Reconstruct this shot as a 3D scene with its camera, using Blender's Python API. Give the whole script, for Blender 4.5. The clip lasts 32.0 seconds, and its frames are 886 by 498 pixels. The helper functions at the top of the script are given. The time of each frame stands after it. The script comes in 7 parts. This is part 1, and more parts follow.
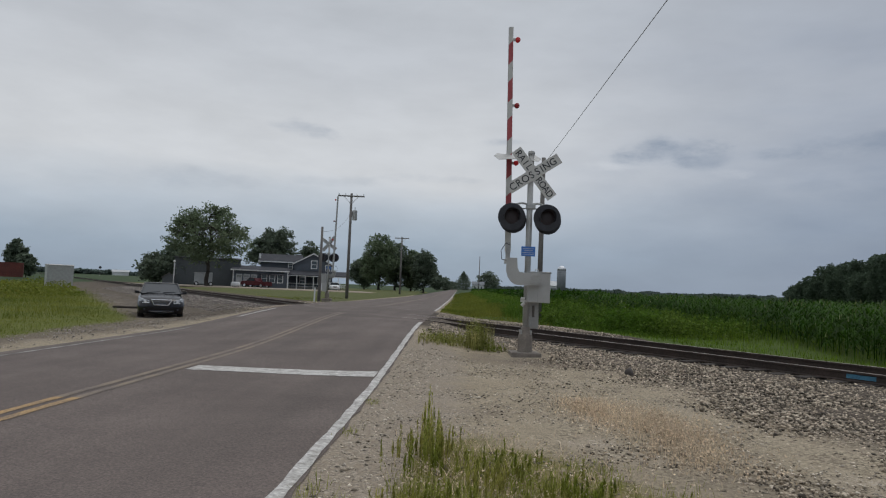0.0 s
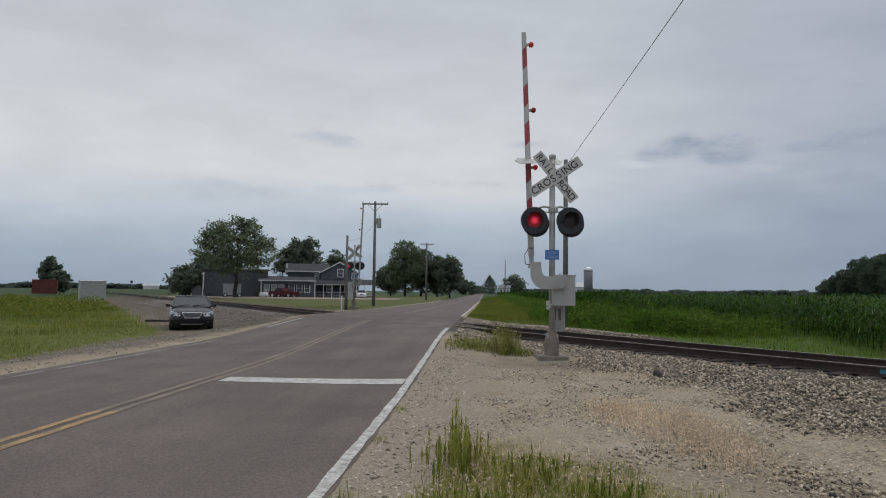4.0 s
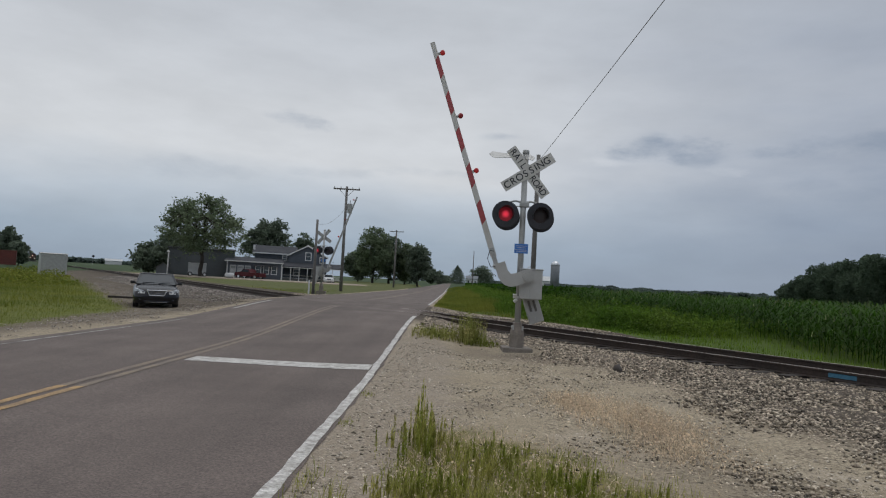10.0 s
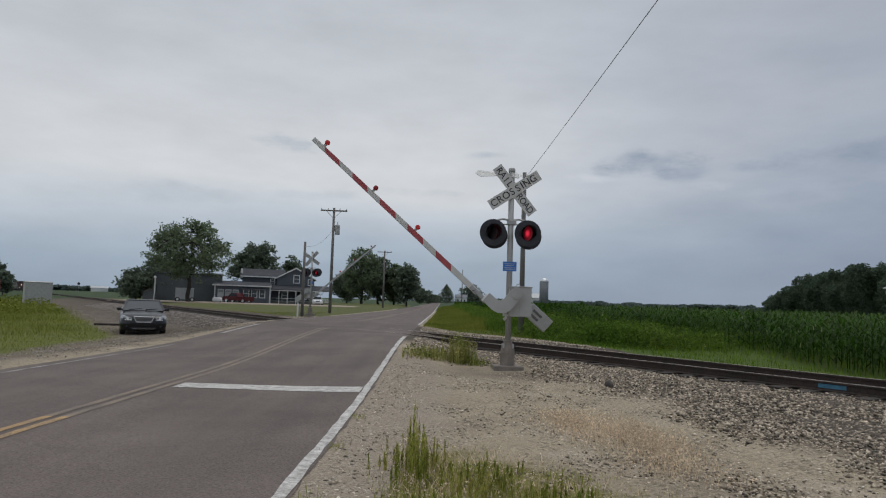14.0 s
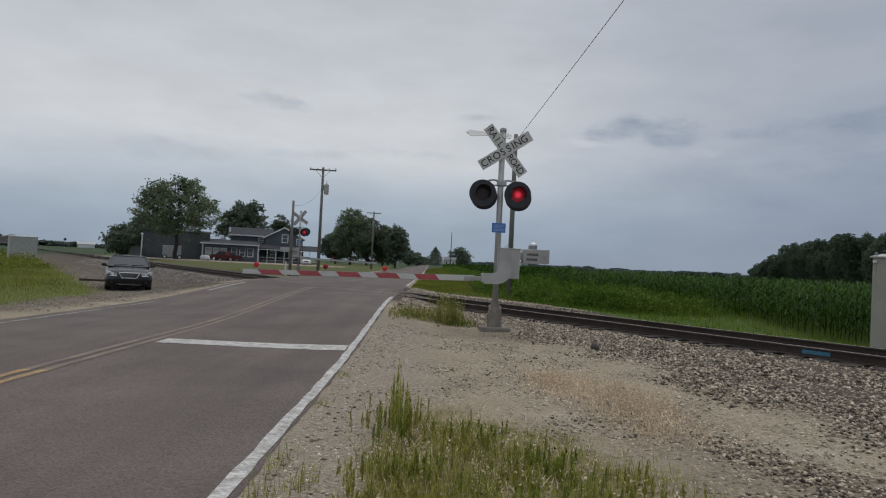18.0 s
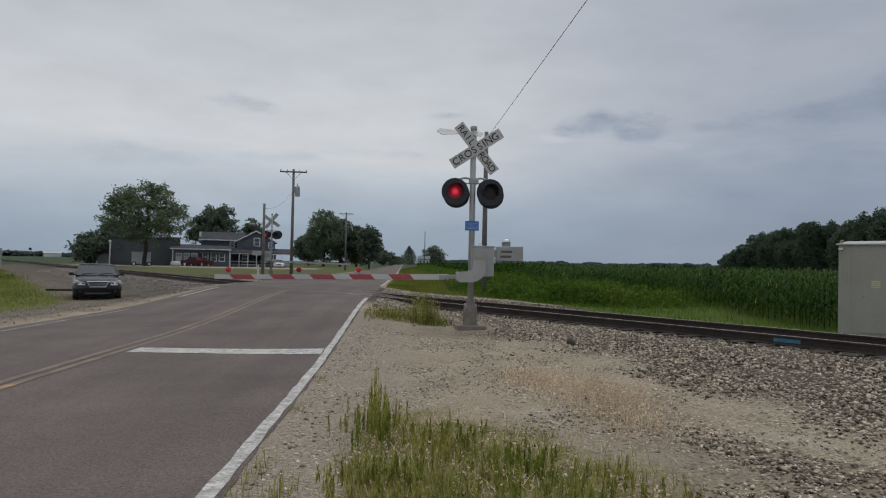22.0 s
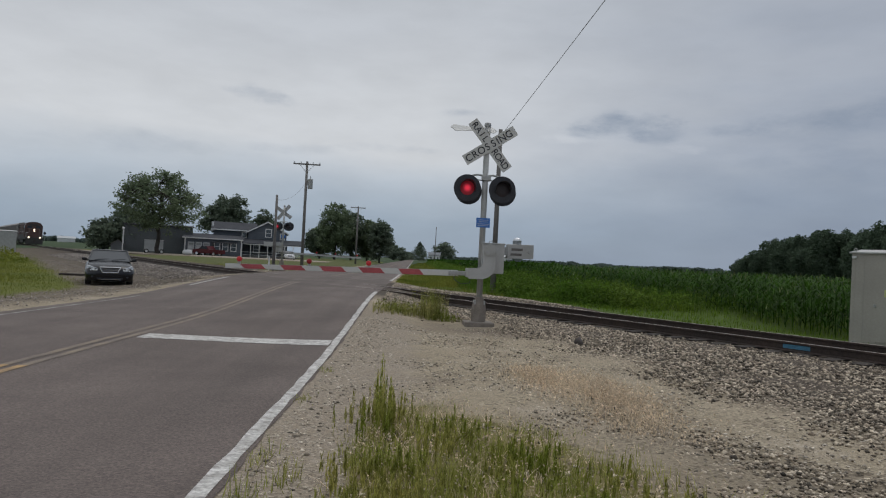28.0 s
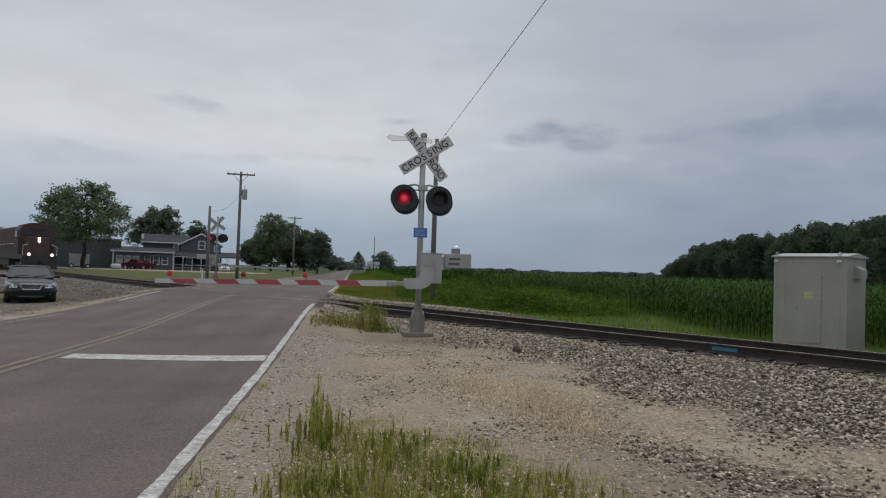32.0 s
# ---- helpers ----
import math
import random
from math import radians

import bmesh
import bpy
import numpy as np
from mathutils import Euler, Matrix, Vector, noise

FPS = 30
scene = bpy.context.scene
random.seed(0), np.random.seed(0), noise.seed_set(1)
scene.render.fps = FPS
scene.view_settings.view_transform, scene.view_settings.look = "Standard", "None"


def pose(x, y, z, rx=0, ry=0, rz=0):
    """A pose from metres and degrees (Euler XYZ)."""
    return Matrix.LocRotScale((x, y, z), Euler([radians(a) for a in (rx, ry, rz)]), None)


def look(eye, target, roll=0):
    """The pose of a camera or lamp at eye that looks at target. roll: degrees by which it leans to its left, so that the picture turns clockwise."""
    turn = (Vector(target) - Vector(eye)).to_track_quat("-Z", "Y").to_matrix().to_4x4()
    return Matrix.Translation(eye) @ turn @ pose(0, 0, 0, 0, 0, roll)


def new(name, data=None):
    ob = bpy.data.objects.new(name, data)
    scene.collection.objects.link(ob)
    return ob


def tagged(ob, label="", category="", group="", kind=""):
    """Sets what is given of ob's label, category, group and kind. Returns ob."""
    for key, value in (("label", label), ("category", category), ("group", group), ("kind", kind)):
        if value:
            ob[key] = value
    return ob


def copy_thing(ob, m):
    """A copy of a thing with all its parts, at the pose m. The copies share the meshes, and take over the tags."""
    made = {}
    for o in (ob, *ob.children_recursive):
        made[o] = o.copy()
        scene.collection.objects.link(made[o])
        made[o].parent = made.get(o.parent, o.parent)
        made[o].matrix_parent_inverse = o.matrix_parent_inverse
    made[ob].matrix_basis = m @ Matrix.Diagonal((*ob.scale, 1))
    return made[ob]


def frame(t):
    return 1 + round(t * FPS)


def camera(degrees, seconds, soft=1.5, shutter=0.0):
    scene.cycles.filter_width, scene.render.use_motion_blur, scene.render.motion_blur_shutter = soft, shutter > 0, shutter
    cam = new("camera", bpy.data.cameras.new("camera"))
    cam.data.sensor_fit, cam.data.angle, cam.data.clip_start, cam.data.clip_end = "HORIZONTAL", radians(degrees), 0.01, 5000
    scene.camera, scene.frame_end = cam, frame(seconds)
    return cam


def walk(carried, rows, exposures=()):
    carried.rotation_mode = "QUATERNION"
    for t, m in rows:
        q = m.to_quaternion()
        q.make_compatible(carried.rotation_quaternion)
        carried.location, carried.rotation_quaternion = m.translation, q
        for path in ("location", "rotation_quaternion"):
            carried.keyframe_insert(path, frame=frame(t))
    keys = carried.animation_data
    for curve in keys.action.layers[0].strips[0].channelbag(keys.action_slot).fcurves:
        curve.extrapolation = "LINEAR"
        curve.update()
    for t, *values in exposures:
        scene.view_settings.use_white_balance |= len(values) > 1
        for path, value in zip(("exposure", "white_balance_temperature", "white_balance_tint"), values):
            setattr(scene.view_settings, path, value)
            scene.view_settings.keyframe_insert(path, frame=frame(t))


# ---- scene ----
# ---- camera and light ----
PATH = [                          # seconds, x, y, z, yaw, pitch, roll
    (0.0, -0.031, 0.101, 1.501, 0.79, 3.15, -2.37),
    (0.5, 0.015, 0.170, 1.527, -0.90, 4.47, -1.92),
    (1.0, 0.015, 0.216, 1.524, -0.78, 5.78, 0.02),
    (1.5, 0.018, 0.252, 1.504, -1.68, 4.48, -1.21),
    (2.0, -0.001, 0.211, 1.523, -1.30, 3.41, -0.25),
    (2.5, -0.060, 0.127, 1.543, -0.96, 3.35, 1.79),
    (3.0, -0.058, 0.076, 1.551, 0.43, 3.41, 1.62),
    (3.5, -0.018, 0.033, 1.538, 0.76, 3.69, -0.03),
    (4.0, -0.003, 0.005, 1.532, 2.93, 3.48, -0.73),
    (4.5, 0.012, -0.007, 1.513, 2.20, 2.65, -2.41),
    (6.5, 0.045, 0.005, 1.537, 2.82, 3.03, -2.39),
    (7.0, 0.052, -0.013, 1.535, 2.91, 2.23, -2.12),
    (7.5, 0.034, -0.039, 1.538, 3.40, 2.21, -1.98),
    (8.0, -0.006, -0.060, 1.546, 2.93, 2.62, -1.21),
    (8.5, -0.066, -0.094, 1.547, 2.29, 0.96, -1.65),
    (9.0, -0.074, -0.132, 1.549, 0.54, 2.52, -1.96),
    (9.5, -0.052, -0.149, 1.554, -0.63, 3.24, -2.54),
    (10.0, -0.035, -0.164, 1.541, 0.28, 2.66, -3.18),
    (10.5, -0.036, -0.162, 1.545, -0.70, 2.76, -2.90),
    (11.0, -0.033, -0.164, 1.543, -1.05, 3.19, -2.78),
    (11.5, -0.031, -0.164, 1.564, -1.34, 4.09, -2.00),
    (12.0, -0.038, -0.183, 1.548, -2.27, 4.79, -1.64),
    (12.5, -0.043, -0.198, 1.550, -2.54, 4.50, -0.80),
    (13.0, -0.025, -0.192, 1.544, -1.90, 4.22, -1.91),
    (13.5, -0.038, -0.189, 1.549, -1.03, 3.85, -2.14),
    (14.0, -0.036, -0.167, 1.547, -0.59, 4.26, -1.83),
    (14.5, -0.027, -0.127, 1.542, -1.59, 3.59, -1.68),
    (16.5, -0.009, -0.040, 1.509, -2.19, 1.68, -2.91),
    (17.0, -0.011, -0.011, 1.500, -2.18, 1.68, -2.84),
    (17.5, -0.007, 0.003, 1.507, -2.47, 1.33, -3.13),
    (18.0, -0.011, -0.011, 1.503, -1.51, 1.25, -2.85),
    (18.5, -0.020, -0.011, 1.500, -1.61, 1.42, -3.28),
    (19.0, -0.040, -0.009, 1.520, -1.34, 1.73, -2.97),
    (19.5, -0.023, -0.024, 1.508, -0.71, 1.20, -1.44),
    (20.0, -0.024, -0.031, 1.512, -0.40, 1.15, -0.54),
    (20.5, -0.023, -0.023, 1.506, 0.16, 0.88, -0.02),
    (21.0, -0.016, 0.008, 1.518, -1.49, 1.19, -0.56),
    (21.5, -0.006, 0.006, 1.518, -1.54, 1.23, -0.62),
    (22.0, -0.015, 0.023, 1.518, -3.62, 1.21, -1.20),
    (22.5, -0.009, 0.018, 1.524, -3.68, 2.00, -0.60),
    (23.0, 0.003, 0.036, 1.519, -3.40, 1.80, -1.28),
    (23.5, -0.005, 0.037, 1.516, -1.78, 0.08, -1.77),
    (24.0, -0.022, 0.010, 1.507, -1.43, 0.30, -1.83),
    (24.5, -0.006, 0.031, 1.505, -2.16, 0.77, -1.57),
    (25.0, -0.020, 0.027, 1.515, -2.38, 0.42, -1.91),
    (25.5, -0.016, 0.017, 1.502, -2.64, 0.14, -2.36),
    (27.5, -0.010, 0.020, 1.499, -3.11, 0.52, -3.39),
    (28.0, -0.007, 0.015, 1.499, -2.78, 0.91, -2.95),
    (28.5, -0.008, 0.018, 1.504, -2.63, 1.03, -2.89),
    (29.0, -0.004, 0.024, 1.502, -2.72, 1.17, -2.83),
    (29.5, -0.009, 0.023, 1.514, -2.62, 1.45, -2.48),
    (30.0, 0.005, 0.041, 1.504, -4.32, 1.71, -2.86),
    (30.5, 0.026, 0.058, 1.528, -7.45, 2.01, -1.92),
    (31.0, 0.025, 0.043, 1.523, -8.58, 1.81, -1.99),
    (31.5, 0.035, 0.054, 1.521, -7.88, 2.08, -1.68),
    (32.0, 0.021, 0.046, 1.532, -7.73, 1.83, -1.91),
]
cam = camera(64.4, 32.0, soft=1.15)
walk(cam, [(t, pose(x, y, z, 90 + p, r, w)) for t, x, y, z, w, p, r in PATH],
     exposures=[(0.0, 0.02, 6500, 10), (2.0, 0.08, 6500, 10), (7.0, 0.09, 6500, 10), (11.0, 0.07, 6500, 10), (14.0, 0.07, 6500, 10), (17.0, 0.03, 6500, 10),
                (20.0, -0.03, 6500, 10), (23.5, 0.01, 6500, 10), (28.0, 0.01, 6500, 10), (30.0, 0.04, 6500, 10), (32.0, 0.05, 6500, 10)])


def make_sky():
    """Overcast summer sky: pale high cloud, a bluish rain haze low down, a few darker shreds."""
    w = bpy.data.worlds.new("overcast_sky")
    scene.world = w
    w.use_nodes = True
    nt = w.node_tree
    N, L = nt.nodes, nt.links
    N.clear()
    out = N.new("ShaderNodeOutputWorld")
    bg = N.new("ShaderNodeBackground")
    bg.inputs["Strength"].default_value = 1.0
    tc = N.new("ShaderNodeTexCoord")
    sep = N.new("ShaderNodeSeparateXYZ")
    L.new(tc.outputs["Generated"], sep.inputs[0])
    ramp = N.new("ShaderNodeValToRGB")
    cr = ramp.color_ramp
    stops = [(0.0, (0.255, 0.318, 0.402)), (0.05, (0.30, 0.367, 0.45)), (0.10, (0.425, 0.477, 0.54)), (0.155, (0.585, 0.605, 0.63)),
             (0.22, (0.56, 0.58, 0.605)), (0.32, (0.49, 0.515, 0.55)), (0.45, (0.44, 0.47, 0.505)), (0.65, (0.56, 0.585, 0.62)), (1.0, (0.80, 0.83, 0.87))]
    while len(cr.elements) < len(stops):
        cr.elements.new(0.5)
    for e, (p, c) in zip(cr.elements, stops):
        e.position, e.color = p, (*c, 1)
    # uneven layer edges: the height is shifted by stretched noise
    mp = N.new("ShaderNodeMapping")
    mp.inputs["Scale"].default_value = (2.0, 2.0, 6.0)
    L.new(tc.outputs["Generated"], mp.inputs["Vector"])
    n1 = N.new("ShaderNodeTexNoise")
    n1.inputs["Scale"].default_value, n1.inputs["Detail"].default_value = 1.6, 6
    L.new(mp.outputs[0], n1.inputs["Vector"])
    m1 = N.new("ShaderNodeMath")
    m1.operation = "MULTIPLY_ADD"
    m1.inputs[1].default_value, m1.inputs[2].default_value = 0.075, -0.0375
    L.new(n1.outputs["Fac"], m1.inputs[0])
    add = N.new("ShaderNodeMath")
    L.new(sep.outputs["Z"], add.inputs[0])
    L.new(m1.outputs[0], add.inputs[1])
    L.new(add.outputs[0], ramp.inputs["Fac"])
    # darker rain cloud towards the east, low down
    n2 = N.new("ShaderNodeTexNoise")
    n2.inputs["Scale"].default_value, n2.inputs["Detail"].default_value = 3.2, 8
    mp2 = N.new("ShaderNodeMapping")
    mp2.inputs["Scale"].default_value = (1.0, 1.0, 3.2)
    mp2.inputs["Location"].default_value = (0.31, 0.2, 0.13)
    L.new(tc.outputs["Generated"], mp2.inputs["Vector"])
    L.new(mp2.outputs[0], n2.inputs["Vector"])
    east = N.new("ShaderNodeMapRange")
    east.inputs["From Min"].default_value, east.inputs["From Max"].default_value = 0.02, 0.50
    east.inputs["To Min"].default_value, east.inputs["To Max"].default_value = 0.0, 1.0
    L.new(sep.outputs["X"], east.inputs["Value"])
    low = N.new("ShaderNodeMapRange")
    low.inputs["From Min"].default_value, low.inputs["From Max"].default_value = 0.46, 0.16
    L.new(add.outputs[0], low.inputs["Value"])
    rr = N.new("ShaderNodeValToRGB")
    rr.color_ramp.elements[0].position, rr.color_ramp.elements[0].color = 0.36, (0, 0, 0, 1)
    rr.color_ramp.elements[1].position, rr.color_ramp.elements[1].color = 0.62, (1, 1, 1, 1)
    L.new(n2.outputs["Fac"], rr.inputs["Fac"])
    mm = N.new("ShaderNodeMath")
    mm.operation = "MULTIPLY"
    L.new(east.outputs[0], mm.inputs[0])
    L.new(low.outputs[0], mm.inputs[1])
    mm2 = N.new("ShaderNodeMath")
    mm2.operation = "MULTIPLY_ADD"
    mm2.inputs[1].default_value = 0.5
    L.new(rr.outputs["Color"], mm2.inputs[0])
    mm2.inputs[2].default_value = 0.5
    mm3 = N.new("ShaderNodeMath")
    mm3.operation = "MULTIPLY"
    L.new(mm.outputs[0], mm3.inputs[0])
    L.new(mm2.outputs[0], mm3.inputs[1])
    mix = N.new("ShaderNodeMix")
    mix.data_type = "RGBA"
    mix.inputs[7].default_value = (0.235, 0.29, 0.38, 1)
    L.new(mm3.outputs[0], mix.inputs[0])
    L.new(ramp.outputs["Color"], mix.inputs[6])
    col = mix.outputs[2]
    # soft broken texture over everything
    n3 = N.new("ShaderNodeTexNoise")
    n3.inputs["Scale"].default_value, n3.inputs["Detail"].default_value, n3.inputs["Roughness"].default_value = 4.0, 7, 0.55
    L.new(mp.outputs[0], n3.inputs["Vector"])
    m4 = N.new("ShaderNodeMapRange")
    m4.inputs["From Min"].default_value, m4.inputs["From Max"].default_value = 0.3, 0.7
    m4.inputs["To Min"].default_value, m4.inputs["To Max"].default_value = 0.945, 1.055
    L.new(n3.outputs["Fac"], m4.inputs["Value"])
    mul = N.new("ShaderNodeMix")
    mul.data_type, mul.blend_type = "RGBA", "MULTIPLY"
    mul.inputs[0].default_value = 1.0
    L.new(col, mul.inputs[6])
    L.new(m4.outputs[0], mul.inputs[7])
    col = mul.outputs[2]
    n4 = N.new("ShaderNodeTexNoise")
    n4.inputs["Scale"].default_value, n4.inputs["Detail"].default_value, n4.inputs["Roughness"].default_value = 5.0, 9, 0.62
    mp4 = N.new("ShaderNodeMapping")
    mp4.inputs["Scale"].default_value = (2.6, 2.6, 6.5)
    L.new(tc.outputs["Generated"], mp4.inputs["Vector"])
    L.new(mp4.outputs[0], n4.inputs["Vector"])
    # single cloud shreds: direction, half-width and half-height in the sky, density, colour
    for az, el, wa, we, dark, hue in SHREDS:
        d = Vector((math.sin(radians(az)) * math.cos(radians(el)), math.cos(radians(az)) * math.cos(radians(el)), math.sin(radians(el))))
        side = Vector((math.cos(radians(az)), -math.sin(radians(az)), 0))
        up = side.cross(d)
        sums = []
        for v, wdt in ((side, wa), (up, we)):
            dt = N.new("ShaderNodeVectorMath")
            dt.operation = "DOT_PRODUCT"
            dt.inputs[1].default_value = v / radians(wdt)
            L.new(tc.outputs["Generated"], dt.inputs[0])
            wob = N.new("ShaderNodeMath")
            wob.operation = "MULTIPLY_ADD"
            wob.inputs[1].default_value = 2.2
            L.new(n3.outputs["Fac"], wob.inputs[0])
            L.new(dt.outputs["Value"], wob.inputs[2])
            sub = N.new("ShaderNodeMath")
            sub.operation = "SUBTRACT"
            sub.inputs[1].default_value = (d.dot(v) / radians(wdt)) + 1.1
            L.new(wob.outputs[0], sub.inputs[0])
            sq = N.new("ShaderNodeMath")
            sq.operation = "MULTIPLY"
            L.new(sub.outputs[0], sq.inputs[0])
            L.new(sub.outputs[0], sq.inputs[1])
            sums.append(sq)
        s = N.new("ShaderNodeMath")
        L.new(sums[0].outputs[0], s.inputs[0])
        L.new(sums[1].outputs[0], s.inputs[1])
        rag = N.new("ShaderNodeMath")
        rag.operation = "MULTIPLY_ADD"
        rag.inputs[1].default_value = 4.5
        L.new(n4.outputs["Fac"], rag.inputs[0])
        L.new(s.outputs[0], rag.inputs[2])
        k = N.new("ShaderNodeMapRange")
        k.interpolation_type = "SMOOTHSTEP"
        k.inputs["From Min"].default_value, k.inputs["From Max"].default_value = 3.6, 1.0
        k.inputs["To Min"].default_value, k.inputs["To Max"].default_value = 0.0, dark
        L.new(rag.outputs[0], k.inputs["Value"])
        mx = N.new("ShaderNodeMix")
        mx.data_type = "RGBA"
        mx.inputs[7].default_value = (*hue, 1)
        L.new(k.outputs[0], mx.inputs[0])
        L.new(col, mx.inputs[6])
        col = mx.outputs[2]
    # the cloud thickens towards the east
    thick = N.new("ShaderNodeMapRange")
    thick.interpolation_type = "SMOOTHSTEP"
    for key, v in (("From Min", 0.05), ("From Max", 0.62), ("To Min", 0.0), ("To Max", 0.37)):
        thick.inputs[key].default_value = v
    L.new(sep.outputs["X"], thick.inputs["Value"])
    mt = N.new("ShaderNodeMix")
    mt.data_type = "RGBA"
    mt.inputs[7].default_value = (0.22, 0.255, 0.33, 1)
    L.new(thick.outputs[0], mt.inputs[0])
    L.new(col, mt.inputs[6])
    col = mt.outputs[2]
    # a thin share of clear-sky light behind the cloud
    sky = N.new("ShaderNodeTexSky")
    sky.sky_type, sky.sun_disc = "NISHITA", False
    sky.sun_elevation, sky.sun_rotation = radians(58), radians(20)
    sm = N.new("ShaderNodeMix")
    sm.data_type, sm.blend_type = "RGBA", "ADD"
    sm.inputs[0].default_value = 0.004
    L.new(col, sm.inputs[6])
    L.new(sky.outputs[0], sm.inputs[7])
    L.new(sm.outputs[2], bg.inputs["Color"])
    L.new(bg.outputs[0], out.inputs["Surface"])


DARK_CLOUD, PALE_CLOUD = (0.235, 0.285, 0.36), (0.66, 0.68, 0.71)
SHREDS = [(16.4, 11.3, 3.7, 0.95, 1.0, DARK_CLOUD), (19.6, 10.7, 1.9, 0.8, 0.75, DARK_CLOUD), (22.0, 9.5, 1.9, 0.45, 0.75, PALE_CLOUD), (13.0, 10.2, 2.4, 0.4, 0.5, PALE_CLOUD),
          (27.2, 10.6, 1.7, 0.5, 0.40, DARK_CLOUD), (30.5, 11.2, 5.0, 1.1, 1.0, DARK_CLOUD), (37.5, 12.0, 5.0, 1.8, 1.0, DARK_CLOUD), (25.0, 10.9, 2.2, 0.5, 0.55, DARK_CLOUD), (32.0, 8.0, 7.0, 2.0, 0.40, DARK_CLOUD),
          (-12.5, 12.0, 2.7, 0.75, 0.62, DARK_CLOUD), (3.3, 11.9, 1.7, 0.4, 0.50, DARK_CLOUD), (-3.0, 8.8, 3.4, 0.45, 0.38, DARK_CLOUD), (-9.6, 8.2, 3.6, 0.45, 0.32, DARK_CLOUD),
          (-21.0, 7.6, 8.0, 0.8, 0.28, DARK_CLOUD)]
make_sky()
sun = new("sun", bpy.data.lights.new("sun", "SUN"))
sun.data.energy, sun.data.angle, sun.data.color = 0.85, radians(40), (1.0, 0.96, 0.90)
sun.matrix_world = look((0, 0, 50), (0 - 12, 50 * -0.35 + 0, 0))


# ---- materials ----
def shade(name, base, rough=0.7, metal=0.0, var=0.18, scale=3.0, fine=40.0, bump=0.15, tint=None, spec=0.4, island=0.0, rnd=0.0, dist=0.01, rimg=None):
    """A surface: base colour broken by a coarse and a fine noise, tinted in patches, with fine relief."""
    m = bpy.data.materials.new(name)
    m.use_nodes = True
    nt = m.node_tree
    N, L = nt.nodes, nt.links
    p = N["Principled BSDF"]
    p.inputs["Roughness"].default_value, p.inputs["Metallic"].default_value = rough, metal
    p.inputs["Specular IOR Level"].default_value = spec
    tc = N.new("ShaderNodeTexCoord")
    geo = N.new("ShaderNodeNewGeometry")
    vec = geo.outputs["Position"] if rimg == "world" else tc.outputs["Object"]
    a = N.new("ShaderNodeTexNoise")
    a.inputs["Scale"].default_value, a.inputs["Detail"].default_value = scale, 5
    b = N.new("ShaderNodeTexNoise")
    b.inputs["Scale"].default_value, b.inputs["Detail"].default_value = fine, 3
    L.new(vec, a.inputs["Vector"])
    L.new(vec, b.inputs["Vector"])
    mix = N.new("ShaderNodeMix")
    mix.data_type = "RGBA"
    t = tint or tuple(min(1, c * (1 + 2 * var)) for c in base)
    mix.inputs[6].default_value, mix.inputs[7].default_value = (*base, 1), (*t, 1)
    ra = N.new("ShaderNodeMapRange")
    ra.inputs["From Min"].default_value, ra.inputs["From Max"].default_value = 0.35, 0.68
    L.new(a.outputs["Fac"], ra.inputs["Value"])
    L.new(ra.outputs[0], mix.inputs[0])
    mr = N.new("ShaderNodeMapRange")
    mr.inputs["From Min"].default_value, mr.inputs["From Max"].default_value = 0.3, 0.7
    mr.inputs["To Min"].default_value, mr.inputs["To Max"].default_value = 1 - var, 1 + var
    L.new(b.outputs["Fac"], mr.inputs["Value"])
    val = mr.outputs[0]
    for amount, src in ((island, geo.outputs["Random Per Island"]), (rnd, None)):
        if amount:
            if src is None:
                src = N.new("ShaderNodeObjectInfo").outputs["Random"]
            q = N.new("ShaderNodeMapRange")
            q.inputs["To Min"].default_value, q.inputs["To Max"].default_value = 1 - amount, 1 + amount
            L.new(src, q.inputs["Value"])
            mu = N.new("ShaderNodeMath")
            mu.operation = "MULTIPLY"
            L.new(val, mu.inputs[0])
            L.new(q.outputs[0], mu.inputs[1])
            val = mu.outputs[0]
    ml = N.new("ShaderNodeMix")
    ml.data_type, ml.blend_type = "RGBA", "MULTIPLY"
    ml.inputs[0].default_value = 1.0
    L.new(mix.outputs[2], ml.inputs[6])
    L.new(val, ml.inputs[7])
    L.new(ml.outputs[2], p.inputs["Base Color"])
    if bump:
        bp = N.new("ShaderNodeBump")
        bp.inputs["Strength"].default_value, bp.inputs["Distance"].default_value = bump, dist
        L.new(b.outputs["Fac"], bp.inputs["Height"])
        L.new(bp.outputs[0], p.inputs["Normal"])
    return m


def glow(name, colour, strength):
    m = bpy.data.materials.new(name)
    m.use_nodes = True
    p = m.node_tree.nodes["Principled BSDF"]
    p.inputs["Base Color"].default_value = (*[c * 0.3 for c in colour], 1)
    p.inputs["Emission Color"].default_value, p.inputs["Emission Strength"].default_value = (*colour, 1), strength
    return m


def leafy(name, base, tint, island=0.45, rough=0.6, scale=0.35):
    m = shade(name, base, rough=rough, var=0.15, scale=scale, fine=3.0, bump=0, tint=tint, island=island, spec=0.12, rimg="world")
    nt = m.node_tree
    N, L = nt.nodes, nt.links
    p = N["Principled BSDF"]
    tr = N.new("ShaderNodeBsdfTranslucent")
    src = p.inputs["Base Color"].links[0].from_socket
    L.new(src, tr.inputs["Color"])
    mx = N.new("ShaderNodeMixShader")
    mx.inputs[0].default_value = 0.42
    L.new(p.outputs[0], mx.inputs[1])
    L.new(tr.outputs[0], mx.inputs[2])
    L.new(mx.outputs[0], N["Material Output"].inputs["Surface"])
    return m


